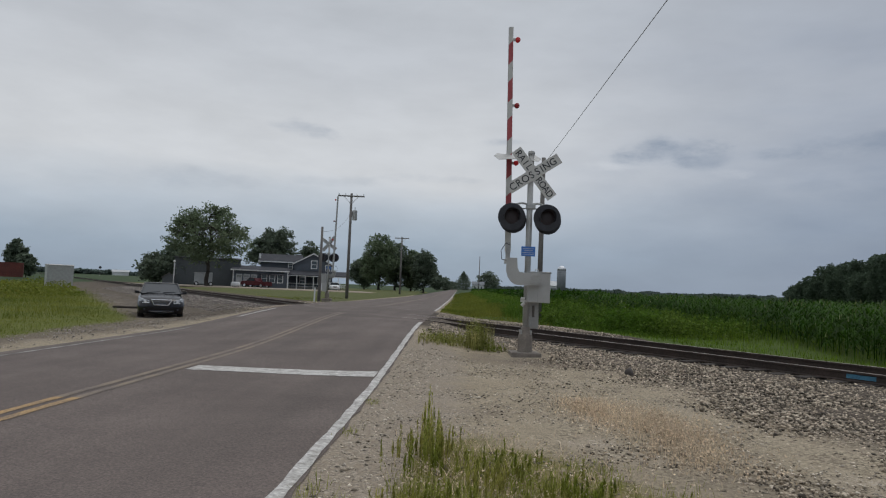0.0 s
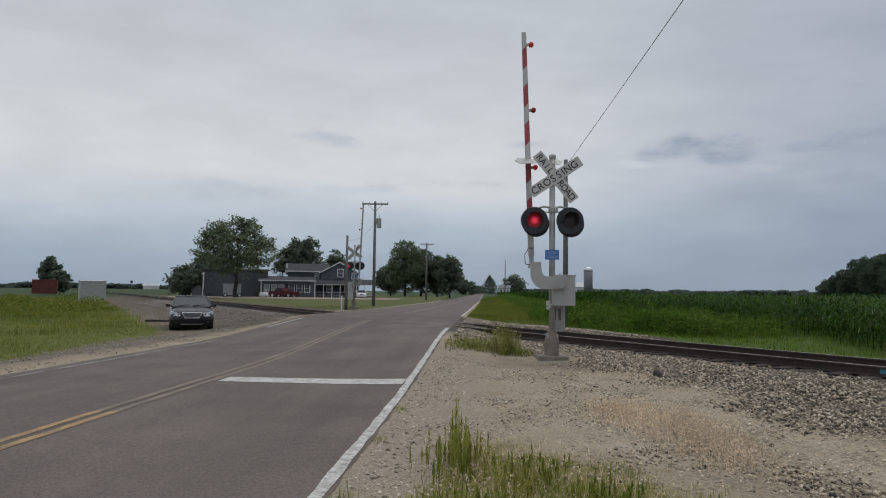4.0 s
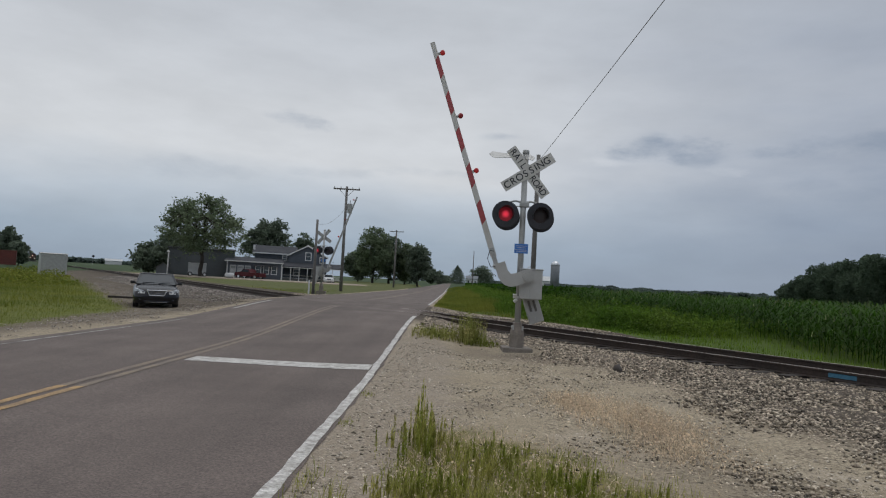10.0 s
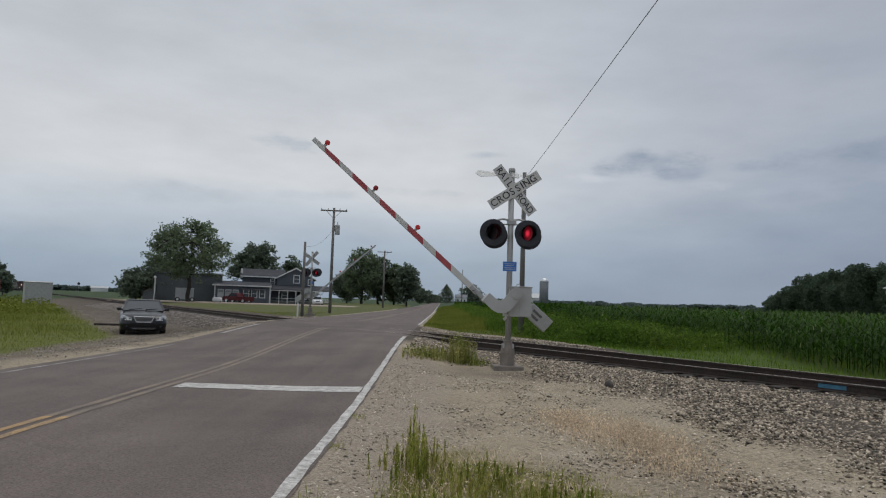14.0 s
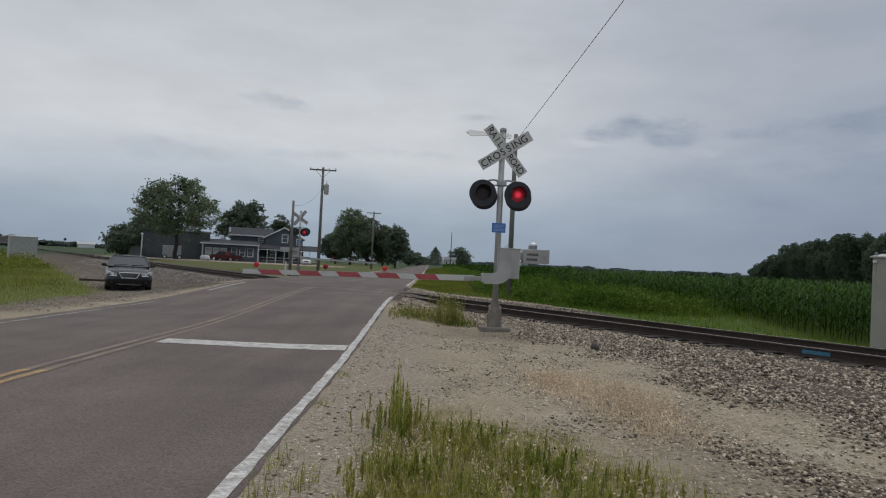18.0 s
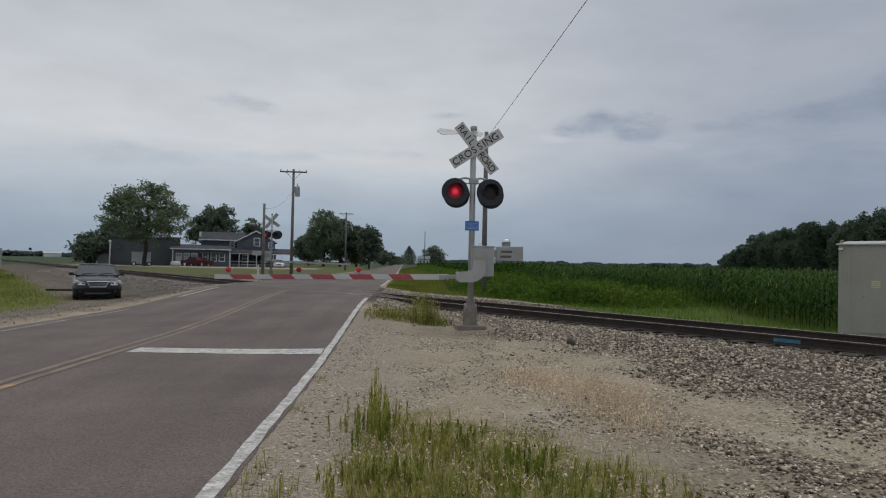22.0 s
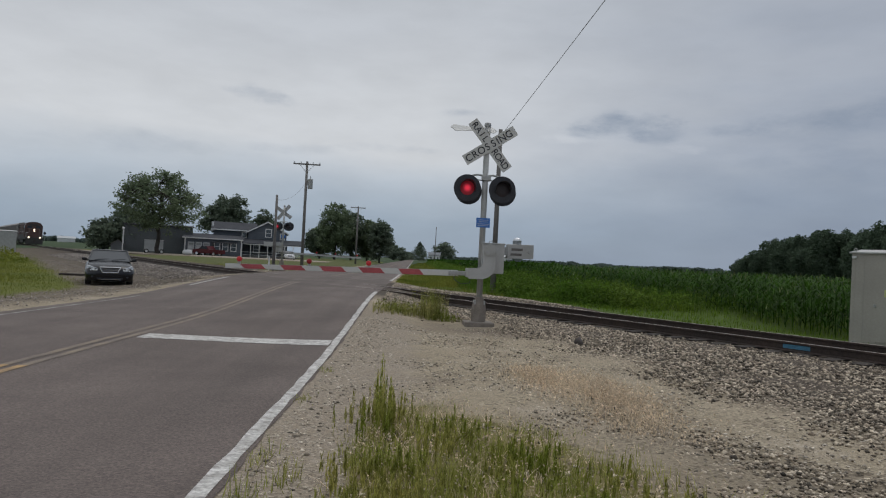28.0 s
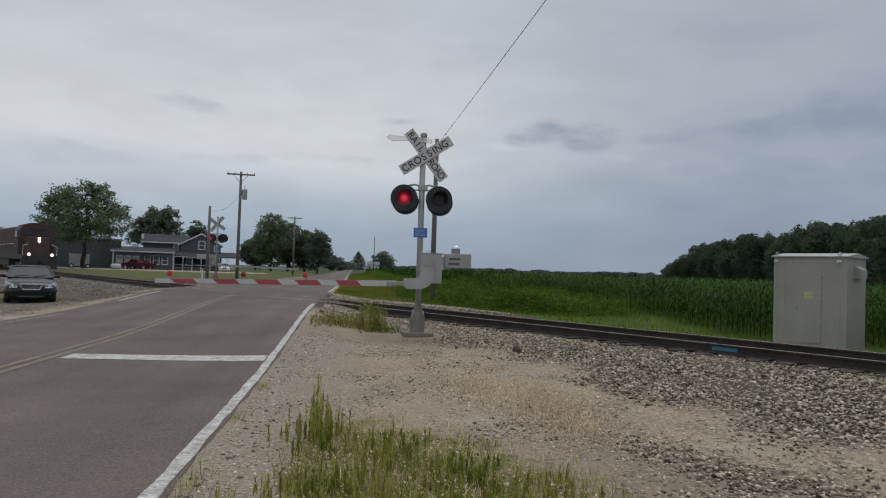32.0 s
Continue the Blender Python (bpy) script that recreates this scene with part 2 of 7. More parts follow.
ASPHALT = shade("asphalt", (0.093, 0.073, 0.065), rough=0.80, var=0.26, scale=0.5, fine=48, bump=0.7, tint=(0.130, 0.104, 0.093), spec=0.38, dist=0.008, rimg="world")


def wear_tracks(m):
    """Polished wheel tracks, pale and dark streaks along the road, and fine cracks."""
    N, L = m.node_tree.nodes, m.node_tree.links
    p = N["Principled BSDF"]
    src = p.inputs["Base Color"].links[0].from_socket
    geo = N.new("ShaderNodeNewGeometry")
    mp = N.new("ShaderNodeMapping")
    mp.inputs["Scale"].default_value = (1.5, 0.07, 1.0)
    L.new(geo.outputs["Position"], mp.inputs["Vector"])
    n = N.new("ShaderNodeTexNoise")
    n.inputs["Scale"].default_value, n.inputs["Detail"].default_value = 1.0, 5
    L.new(mp.outputs[0], n.inputs["Vector"])
    mr = N.new("ShaderNodeMapRange")
    for key, v in (("From Min", 0.3), ("From Max", 0.7), ("To Min", 0.84), ("To Max", 1.18)):
        mr.inputs[key].default_value = v
    L.new(n.outputs["Fac"], mr.inputs["Value"])
    warp = N.new("ShaderNodeTexNoise")
    warp.inputs["Scale"].default_value, warp.inputs["Detail"].default_value = 1.3, 4
    L.new(geo.outputs["Position"], warp.inputs["Vector"])
    ad = N.new("ShaderNodeVectorMath")
    L.new(geo.outputs["Position"], ad.inputs[0])
    L.new(warp.outputs["Color"], ad.inputs[1])
    vo = N.new("ShaderNodeTexVoronoi")
    vo.feature = "DISTANCE_TO_EDGE"
    vo.inputs["Scale"].default_value = 0.33
    L.new(ad.outputs[0], vo.inputs["Vector"])
    cr = N.new("ShaderNodeMapRange")
    for key, v in (("From Min", 0.002), ("From Max", 0.010), ("To Min", 0.90), ("To Max", 1.0)):
        cr.inputs[key].default_value = v
    L.new(vo.outputs["Distance"], cr.inputs["Value"])
    mu = N.new("ShaderNodeMath")
    mu.operation = "MULTIPLY"
    L.new(mr.outputs[0], mu.inputs[0])
    L.new(cr.outputs[0], mu.inputs[1])
    # pale and dark chippings showing in the worn binder
    ch, sc, cm, mu2 = N.new("ShaderNodeTexVoronoi"), N.new("ShaderNodeSeparateColor"), N.new("ShaderNodeMapRange"), N.new("ShaderNodeMath")
    ch.inputs["Scale"].default_value = 75.0
    L.new(geo.outputs["Position"], ch.inputs["Vector"])
    L.new(ch.outputs["Color"], sc.inputs[0])
    cm.interpolation_type = "SMOOTHSTEP"
    for key, v in (("From Min", 0.0), ("From Max", 1.0), ("To Min", 0.82), ("To Max", 1.20)):
        cm.inputs[key].default_value = v
    L.new(sc.outputs[0], cm.inputs["Value"])
    mu2.operation = "MULTIPLY"
    L.new(mu.outputs[0], mu2.inputs[0])
    L.new(cm.outputs[0], mu2.inputs[1])
    mu = mu2
    ml = N.new("ShaderNodeMix")
    ml.data_type, ml.blend_type = "RGBA", "MULTIPLY"
    ml.inputs[0].default_value = 1.0
    L.new(src, ml.inputs[6])
    L.new(mu.outputs[0], ml.inputs[7])
    L.new(ml.outputs[2], p.inputs["Base Color"])


wear_tracks(ASPHALT)
ASPHALT_DARK = shade("patching_asphalt", (0.088, 0.071, 0.064), rough=0.9, var=0.3, scale=0.9, fine=50, bump=0.5, tint=(0.125, 0.102, 0.09), dist=0.006, rimg="world")
LINE_WHITE = shade("road_paint_white", (0.56, 0.55, 0.53), rough=0.7, var=0.34, scale=9, fine=34, bump=0.3, tint=(0.29, 0.275, 0.255), rimg="world")
LINE_FRESH = shade("road_paint_yellow", (0.36, 0.23, 0.10), rough=0.7, var=0.45, scale=2.2, fine=50, bump=0.3, tint=(0.21, 0.145, 0.085), rimg="world")
LINE_YELLOW = shade("road_paint_yellow_worn", (0.215, 0.170, 0.122), rough=0.75, var=0.35, scale=1.6, fine=60, bump=0.3, tint=(0.140, 0.114, 0.098), rimg="world")
LINE_WORN = shade("worn_edge_line_paint", (0.34, 0.33, 0.31), rough=0.8, var=0.3, scale=2.5, fine=30, bump=0.3, tint=(0.11, 0.10, 0.095), rimg="world")
GALV = shade("galvanised_steel", (0.40, 0.41, 0.41), rough=0.5, metal=0.25, var=0.10, scale=4, fine=40, bump=0.05, tint=(0.33, 0.335, 0.33))
BOXGREY = shade("painted_grey_steel", (0.43, 0.435, 0.43), rough=0.55, var=0.025, scale=2.5, fine=30, bump=0.04, tint=(0.36, 0.36, 0.35))
CABGREY = shade("cabinet_grey_paint", (0.36, 0.34, 0.305), rough=0.5, var=0.05, scale=1.3, fine=22, bump=0.04, tint=(0.315, 0.298, 0.268))
BLACK = shade("black_paint", (0.030, 0.032, 0.040), rough=0.55, var=0.2, scale=4, fine=30, bump=0.04)
WHITE = shade("white_sheeting", (0.58, 0.575, 0.56), rough=0.5, var=0.05, scale=5, fine=40, bump=0.03, tint=(0.55, 0.55, 0.53))
REDPAINT = shade("red_sheeting", (0.36, 0.075, 0.085), rough=0.5, var=0.1, scale=5, fine=40, bump=0.03)
BLUE = shade("blue_sign_sheeting", (0.05, 0.17, 0.50), rough=0.4, var=0.08, scale=8, fine=50, bump=0.02)
REDDARK = shade("unlit_red_lens", (0.030, 0.022, 0.027), rough=0.4, var=0.1, scale=12, fine=60, bump=0.1)
REDLENS = shade("small_red_lens", (0.27, 0.018, 0.024), rough=0.4, var=0.1, scale=12, fine=60, bump=0.05)
REDLIT = glow("lit_red_lens", (1.0, 0.04, 0.085), 0.8)


def lamp_core(m):
    """The lit lens is brightest at the lamp behind its middle."""
    N, L = m.node_tree.nodes, m.node_tree.links
    tc, ln, mr = N.new("ShaderNodeTexCoord"), N.new("ShaderNodeVectorMath"), N.new("ShaderNodeMapRange")
    ln.operation = "LENGTH"
    L.new(tc.outputs["Object"], ln.inputs[0])
    mr.interpolation_type = "SMOOTHSTEP"
    for key, v in (("From Min", 0.015), ("From Max", 0.115), ("To Min", 0.62), ("To Max", 0.045)):
        mr.inputs[key].default_value = v
    L.new(ln.outputs["Value"], mr.inputs["Value"])
    L.new(mr.outputs[0], N["Principled BSDF"].inputs["Emission Strength"])


lamp_core(REDLIT)
REDSMALL = glow("lit_small_red_lens", (1.0, 0.05, 0.06), 0.09)
HEAD = glow("headlamp", (1.0, 0.78, 0.58), 3.2)
RUST = shade("rusty_rail_steel", (0.038, 0.029, 0.025), rough=0.8, metal=0.1, var=0.25, scale=2, fine=25, bump=0.2, tint=(0.058, 0.041, 0.034))
RAILTOP = shade("worn_rail_head", (0.42, 0.37, 0.33), rough=0.45, metal=0.2, var=0.12, scale=3, fine=30, bump=0.03)
SLEEPER = shade("tarred_sleeper_wood", (0.030, 0.025, 0.022), rough=0.9, var=0.3, scale=2, fine=30, bump=0.3, tint=(0.045, 0.037, 0.032), rnd=0.25)
STONE = shade("limestone_ballast", (0.185, 0.149, 0.112), rough=0.9, var=0.22, scale=9, fine=60, bump=0.2, tint=(0.42, 0.362, 0.285), island=0.90, rimg="world")
CONCRETE = shade("weathered_concrete", (0.24, 0.212, 0.185), rough=0.9, var=0.2, scale=5, fine=60, bump=0.25, tint=(0.17, 0.148, 0.128))
WOODPOLE = shade("weathered_pole_wood", (0.19, 0.182, 0.175), rough=0.9, var=0.22, scale=1.5, fine=25, bump=0.3, tint=(0.13, 0.122, 0.115))
CARBODY = shade("black_car_paint", (0.008, 0.009, 0.013), rough=0.22, metal=0.0, var=0.05, scale=2, fine=20, bump=0, spec=0.5)
CHROME = shade("chrome", (0.62, 0.63, 0.65), rough=0.18, metal=1.0, var=0.04, scale=5, fine=20, bump=0)
GLASS = shade("dark_car_glass", (0.030, 0.036, 0.042), rough=0.06, var=0.05, scale=2, fine=10, bump=0, spec=0.55)
LAMPGLASS = shade("lamp_glass", (0.74, 0.76, 0.79), rough=0.12, var=0.05, scale=8, fine=30, bump=0, spec=0.8)
CARLAMP = shade("headlight_lens", (0.34, 0.36, 0.39), rough=0.12, var=0.05, scale=8, fine=30, bump=0, spec=0.8)
TYRE = shade("tyre_rubber", (0.02, 0.02, 0.02), rough=0.85, var=0.2, scale=8, fine=50, bump=0.2)
PLATE = shade("plate_metal", (0.50, 0.50, 0.48), rough=0.4, var=0.05, scale=10, fine=40, bump=0)
SIDING = shade("slate_blue_siding", (0.085, 0.100, 0.122), rough=0.75, var=0.1, scale=0.8, fine=12, bump=0.05, tint=(0.10, 0.116, 0.14))
ROOFING = shade("dark_shingle_roof", (0.050, 0.053, 0.062), rough=0.9, var=0.2, scale=0.8, fine=9, bump=0.2, tint=(0.065, 0.068, 0.076), spec=0.2)
TRIM = shade("white_trim_paint", (0.62, 0.63, 0.64), rough=0.6, var=0.06, scale=2, fine=20, bump=0.03)
PANE = shade("house_window_glass", (0.06, 0.075, 0.085), rough=0.1, var=0.1, scale=1, fine=6, bump=0, spec=0.8)
PALEPANE = shade("garage_window_glass", (0.24, 0.26, 0.26), rough=0.2, var=0.15, scale=1, fine=6, bump=0, spec=0.6)
REDCAR = shade("dark_red_car_paint", (0.085, 0.012, 0.016), rough=0.3, metal=0.2, var=0.06, scale=2, fine=20, bump=0)
WHITECAR = shade("white_car_paint", (0.66, 0.67, 0.68), rough=0.3, var=0.04, scale=2, fine=20, bump=0)
BARNGREY = shade("grey_barn_siding", (0.080, 0.090, 0.098), rough=0.8, var=0.12, scale=0.6, fine=8, bump=0.1)
TRAILER = shade("pale_trailer_sheet", (0.40, 0.42, 0.43), rough=0.5, var=0.08, scale=1, fine=8, bump=0.03)
CONTAINER = shade("rusty_red_container", (0.16, 0.045, 0.035), rough=0.7, var=0.2, scale=0.8, fine=6, bump=0.1, tint=(0.11, 0.035, 0.03))
LOCORED = shade("locomotive_red_paint", (0.095, 0.052, 0.048), rough=0.7, var=0.15, scale=0.7, fine=6, bump=0.03, tint=(0.070, 0.046, 0.043))
LOCOBLACK = shade("locomotive_black_paint", (0.040, 0.038, 0.038), rough=0.65, var=0.2, scale=0.8, fine=8, bump=0.03)
WAGON = shade("hopper_wagon_grey", (0.20, 0.19, 0.185), rough=0.7, var=0.15, scale=0.5, fine=5, bump=0.05, tint=(0.27, 0.255, 0.245))
SILOGREY = shade("silo_staves", (0.16, 0.175, 0.19), rough=0.8, var=0.12, scale=0.3, fine=3, bump=0.05)
SILOCAP = shade("silo_dome_metal", (0.55, 0.57, 0.60), rough=0.35, metal=0.4, var=0.06, scale=0.3, fine=3, bump=0)
BARK = shade("bark", (0.040, 0.035, 0.031), rough=0.95, var=0.25, scale=1.2, fine=9, bump=0.4)
LEAF = leafy("broadleaf_foliage", (0.135, 0.180, 0.108), (0.170, 0.212, 0.128), island=0.28)
LEAFDARK = leafy("dark_foliage", (0.128, 0.165, 0.120), (0.156, 0.192, 0.140), island=0.28)
LEAFFAR = leafy("distant_wood_foliage", (0.074, 0.108, 0.072), (0.092, 0.128, 0.084), island=0.2)
# distance haze is put into the base colour of the far foliage
LEAFHAZE = leafy("haze_tinted_far_foliage", (0.105, 0.140, 0.125), (0.125, 0.160, 0.140))
CORN = leafy("corn_leaves", (0.024, 0.066, 0.007), (0.042, 0.096, 0.010), island=0.5)
CORNTOP = leafy("corn_crop_top", (0.040, 0.085, 0.014), (0.066, 0.118, 0.022), island=0.0, scale=1.2)
GLINTLEAF = leafy("corn_leaf_glints", (0.34, 0.38, 0.20), (0.26, 0.31, 0.13), island=0.3)
TASSEL = leafy("corn_tassels", (0.22, 0.22, 0.10), (0.15, 0.17, 0.07), island=0.3)
GRASS = leafy("grass_blades", (0.205, 0.245, 0.040), (0.36, 0.335, 0.115), island=0.5, scale=0.8)
WEED = leafy("weed_stalks", (0.190, 0.235, 0.035), (0.38, 0.350, 0.110), island=0.5, scale=1.5)
STRAW = leafy("dry_weeds", (0.68, 0.565, 0.42), (0.58, 0.46, 0.335), island=0.4, scale=2)
RAILGRASS = leafy("railside_grass", (0.095, 0.170, 0.014), (0.140, 0.205, 0.024), island=0.5, scale=0.6)
BUSH = leafy("field_edge_weeds", (0.072, 0.145, 0.016), (0.122, 0.185, 0.030), island=0.40, scale=0.6)
TUFT = leafy("crossing_tuft", (0.15, 0.185, 0.035), (0.32, 0.29, 0.11), island=0.5, scale=1.5)
WESTGRASS = leafy("west_grass", (0.095, 0.130, 0.018), (0.225, 0.235, 0.046), island=0.22, scale=0.22)


# ---- building helpers ----
def part(name, bm, material, parent=None, label="", m=None, smooth=False):
    """Links a bmesh as one mesh object, under a thing or a part."""
    me = bpy.data.meshes.new(name)
    bm.to_mesh(me)
    bm.free()
    if smooth:
        me.shade_smooth()
    me.materials.append(material)
    ob = new(name, me)
    ob.parent = parent
    if m is not None:
        ob.matrix_basis = m
    return tagged(ob, label)


def thing(name, label, category, m, group="", kind=""):
    ob = new(name)
    ob.empty_display_size = 0.2
    ob.matrix_basis = m
    return tagged(ob, label, category, group, kind)


def soup(name, verts, faces, material, parent=None, label="", kind="", category="", smooth=False):
    me = bpy.data.meshes.new(name)
    verts, faces = np.asarray(verts, dtype=np.float32), np.asarray(faces, dtype=np.int32)
    k = faces.shape[1]
    me.vertices.add(len(verts))
    me.vertices.foreach_set("co", verts.ravel())
    me.loops.add(faces.size)
    me.loops.foreach_set("vertex_index", faces.ravel())
    me.polygons.add(len(faces))
    me.polygons.foreach_set("loop_start", np.arange(0, faces.size, k, dtype=np.int32))
    me.polygons.foreach_set("loop_total", np.full(len(faces), k, dtype=np.int32))
    me.update(calc_edges=True)
    if smooth:
        me.shade_smooth()
    me.materials.append(material)
    ob = new(name, me)
    ob.parent = parent
    return tagged(ob, label, category, "", kind)


def box(bm, cx, cy, cz, sx, sy, sz, rot=None, bevel=0.0):
    r = bmesh.ops.create_cube(bm, size=1.0)
    vs = r["verts"]
    bmesh.ops.scale(bm, vec=(sx, sy, sz), verts=vs)
    if bevel:
        es = list({e for v in vs for e in v.link_edges})
        b = bmesh.ops.bevel(bm, geom=es, offset=bevel, segments=2, affect="EDGES", profile=0.5)
        vs = list({v for f in b["faces"] for v in f.verts} | {v for v in vs if v.is_valid})
    if rot is not None:
        bmesh.ops.rotate(bm, cent=(0, 0, 0), matrix=rot, verts=vs)
    bmesh.ops.translate(bm, vec=(cx, cy, cz), verts=vs)
    return vs


def tube(bm, a, b, r0, r1=None, seg=12, caps=True):
    a, b = Vector(a), Vector(b)
    d = b - a
    r = bmesh.ops.create_cone(bm, cap_ends=caps, cap_tris=False, segments=seg, radius1=r0, radius2=r0 if r1 is None else r1, depth=d.length)
    q = d.to_track_quat("Z", "Y").to_matrix().to_4x4()
    bmesh.ops.transform(bm, matrix=Matrix.Translation((a + b) / 2) @ q, verts=r["verts"])
    return r["verts"]


def lathe(bm, profile, seg=20, axis="Z"):
    """A turned shape from (radius, height) pairs."""
    rings = []
    for r, h in profile:
        ring = []
        for i in range(seg):
            t = 2 * math.pi * i / seg
            p = (r * math.cos(t), r * math.sin(t), h)
            if axis == "Y":
                p = (p[0], h, p[1])
            ring.append(bm.verts.new(p))
        rings.append(ring)
    for a, b in zip(rings, rings[1:]):
        for i in range(seg):
            j = (i + 1) % seg
            bm.faces.new((a[i], a[j], b[j], b[i]))
    for ring, flip in ((rings[0], True), (rings[-1], False)):
        bm.faces.new(ring[::-1] if flip else ring)
    bmesh.ops.recalc_face_normals(bm, faces=bm.faces)


def prism(bm, pts, y0, y1):
    """A plate with the outline pts (x, z), from y0 to y1."""
    a = [bm.verts.new((x, y0, z)) for x, z in pts]
    b = [bm.verts.new((x, y1, z)) for x, z in pts]
    n = len(pts)
    bm.faces.new(a)
    bm.faces.new(b[::-1])
    for i in range(n):
        bm.faces.new((a[i], b[i], b[(i + 1) % n], a[(i + 1) % n]))
    bmesh.ops.recalc_face_normals(bm, faces=bm.faces)


def one(fn, *a, **k):
    bm = bmesh.new()
    fn(bm, *a, **k)
    return bm


def polar(az, d, z=0.0):
    return d * math.sin(radians(az)), d * math.cos(radians(az)), z


rng = np.random.default_rng(7)

# ---- the lie of the land ----
TRACK = 32.3                      # the railway's angle to the road, degrees
TS, TC = math.sin(radians(TRACK)), math.cos(radians(TRACK))
RAIL_TOP = 0.34


def q_of(x, y):
    """Distance beyond the near rail, square to the track."""
    return x * TC + y * TS - 12.6


def on_track(s, q):
    """The ground point s metres along the track from the crossing's east side, q beyond the near rail."""
    return -4.05 + 0.0 - TS * s + TC * q, 30.0 + TC * s + TS * q


def centre_x(y):
    return -4.58 + 0.0085 * y


def smooth(e0, e1, v):
    k = np.clip((v - e0) / (e1 - e0), 0, 1)
    return k * k * (3 - 2 * k)


def road_z(x, y):
    q = q_of(x, y)
    fall = np.interp(q, [2.5, 4.3, 7.0, 10.7, 16.0, 23.0, 32.0, 42.0, 55.0], [0.0, 0.03, 0.09, 0.165, 0.235, 0.295, 0.40, 0.50, 0.525])
    return 0.325 * smooth(-9.0, -1.6, q) - fall


def ground_z(x, y):
    """Height of the open ground: low on the near west side, a ballast bank along the track."""
    x, y = np.asarray(x, dtype=float), np.asarray(y, dtype=float)
    q = q_of(x, y)
    off = np.abs(x - centre_x(y))
    west = smooth(4.0, 8.0, -(x - centre_x(y)))
    s = -TS * (x + 4.05) + TC * (y - 30.0)
    east = (1 - smooth(-22.0, -12.0, s)) * smooth(4.0, 8.0, x - centre_x(y))
    base = -0.25 * west * (1 - smooth(-5.0, -2.0, q)) + 0.22 * (1 - east) * smooth(3.0, 14.0, q) + 0.02 - 0.14 * east * smooth(1.9, 3.4, q)
    bank = 0.125 * smooth(-4.6, -0.7, q) * (1 - smooth(2.6, 4.6, q)) + 0.17 * smooth(1.6, 2.6, q) * (1 - smooth(4.4, 7.0, q)) * (1 - east)
    z = base + bank
    near = 1 - smooth(3.55, 5.6, off)
    z = z * (1 - near) + (road_z(x, y) - 0.004) * near
    return np.where(off < 3.2, road_z(x, y) - 0.05, z)


# ---- ground, road, railway ----
def ground_material():
    m = bpy.data.materials.new("open_ground")
    m.use_nodes = True
    nt = m.node_tree
    N, L = nt.nodes, nt.links
    p = N["Principled BSDF"]
    p.inputs["Roughness"].default_value = 0.95
    p.inputs["Specular IOR Level"].default_value = 0.2
    geo = N.new("ShaderNodeNewGeometry")

    def noise_at(scale, detail=4):
        n = N.new("ShaderNodeTexNoise")
        n.inputs["Scale"].default_value, n.inputs["Detail"].default_value = scale, detail
        L.new(geo.outputs["Position"], n.inputs["Vector"])
        return n.outputs["Fac"]

    def blend(fac, a, b):
        x = N.new("ShaderNodeMix")
        x.data_type = "RGBA"
        for i, v in ((6, a), (7, b)):
            if isinstance(v, tuple):
                x.inputs[i].default_value = (*v, 1)
            else:
                L.new(v, x.inputs[i])
        L.new(fac, x.inputs[0])
        return x.outputs[2]

    def spread(v, lo, hi):
        r = N.new("ShaderNodeMapRange")
        r.inputs["From Min"].default_value, r.inputs["From Max"].default_value = lo, hi
        L.new(v, r.inputs["Value"])
        return r.outputs[0]

    def attr(name):
        a = N.new("ShaderNodeAttribute")
        a.attribute_name = name
        return a.outputs["Fac"]

    def ragged(name, amount=0.9):
        s = N.new("ShaderNodeMath")
        s.operation = "MULTIPLY_ADD"
        L.new(n_mid, s.inputs[0])
        s.inputs[1].default_value = amount
        L.new(attr(name), s.inputs[2])
        return spread(s.outputs[0], 0.5 + amount * 0.32, 0.5 + amount * 0.68)

    n_big, n_mid, n_fine, n_peb = noise_at(0.25), noise_at(1.8, 6), noise_at(14), noise_at(45, 3)
    def pebbles(scale, dark, light):
        c = N.new("ShaderNodeTexVoronoi")
        c.inputs["Scale"].default_value = scale
        L.new(geo.outputs["Position"], c.inputs["Vector"])
        s = N.new("ShaderNodeSeparateColor")
        L.new(c.outputs["Color"], s.inputs[0])
        return blend(spread(s.outputs[0], 0.0, 1.0), dark, light)

    fine_a = pebbles(38.0, (0.118, 0.097, 0.070), (0.455, 0.392, 0.290))
    fine_b = pebbles(85.0, (0.186, 0.154, 0.110), (0.420, 0.358, 0.262))
    gravel = blend(spread(n_mid, 0.40, 0.60), fine_b, fine_a)
    dust = blend(spread(n_fine, 0.3, 0.7), (0.268, 0.219, 0.154), (0.342, 0.282, 0.201))
    gravel = blend(spread(n_big, 0.42, 0.72), gravel, blend(spread(n_fine, 0.45, 0.6), gravel, dust))
    # stony ground: the shade between stones is painted as dark cell edges
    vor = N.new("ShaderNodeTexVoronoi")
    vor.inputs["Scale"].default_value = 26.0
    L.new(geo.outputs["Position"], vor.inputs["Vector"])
    peb_gaps = blend(spread(vor.outputs["Distance"], 0.15, 0.6), (0.150, 0.124, 0.098), (0.058, 0.047, 0.037))
    n_stain = noise_at(0.9, 8)
    gravel = blend(spread(n_stain, 0.52, 0.70), gravel, blend(spread(n_peb, 0.4, 0.6), (0.17, 0.135, 0.105), gravel))
    gravel = blend(spread(n_stain, 0.46, 0.30), gravel, blend(spread(n_peb, 0.45, 0.58), gravel, (0.43, 0.375, 0.31)))
    stony = blend(attr("stony"), gravel, peb_gaps)
    soil = blend(attr("soil"), stony, (0.15, 0.118, 0.094))
    green = blend(spread(n_fine, 0.3, 0.7), (0.076, 0.094, 0.015), (0.120, 0.132, 0.026))
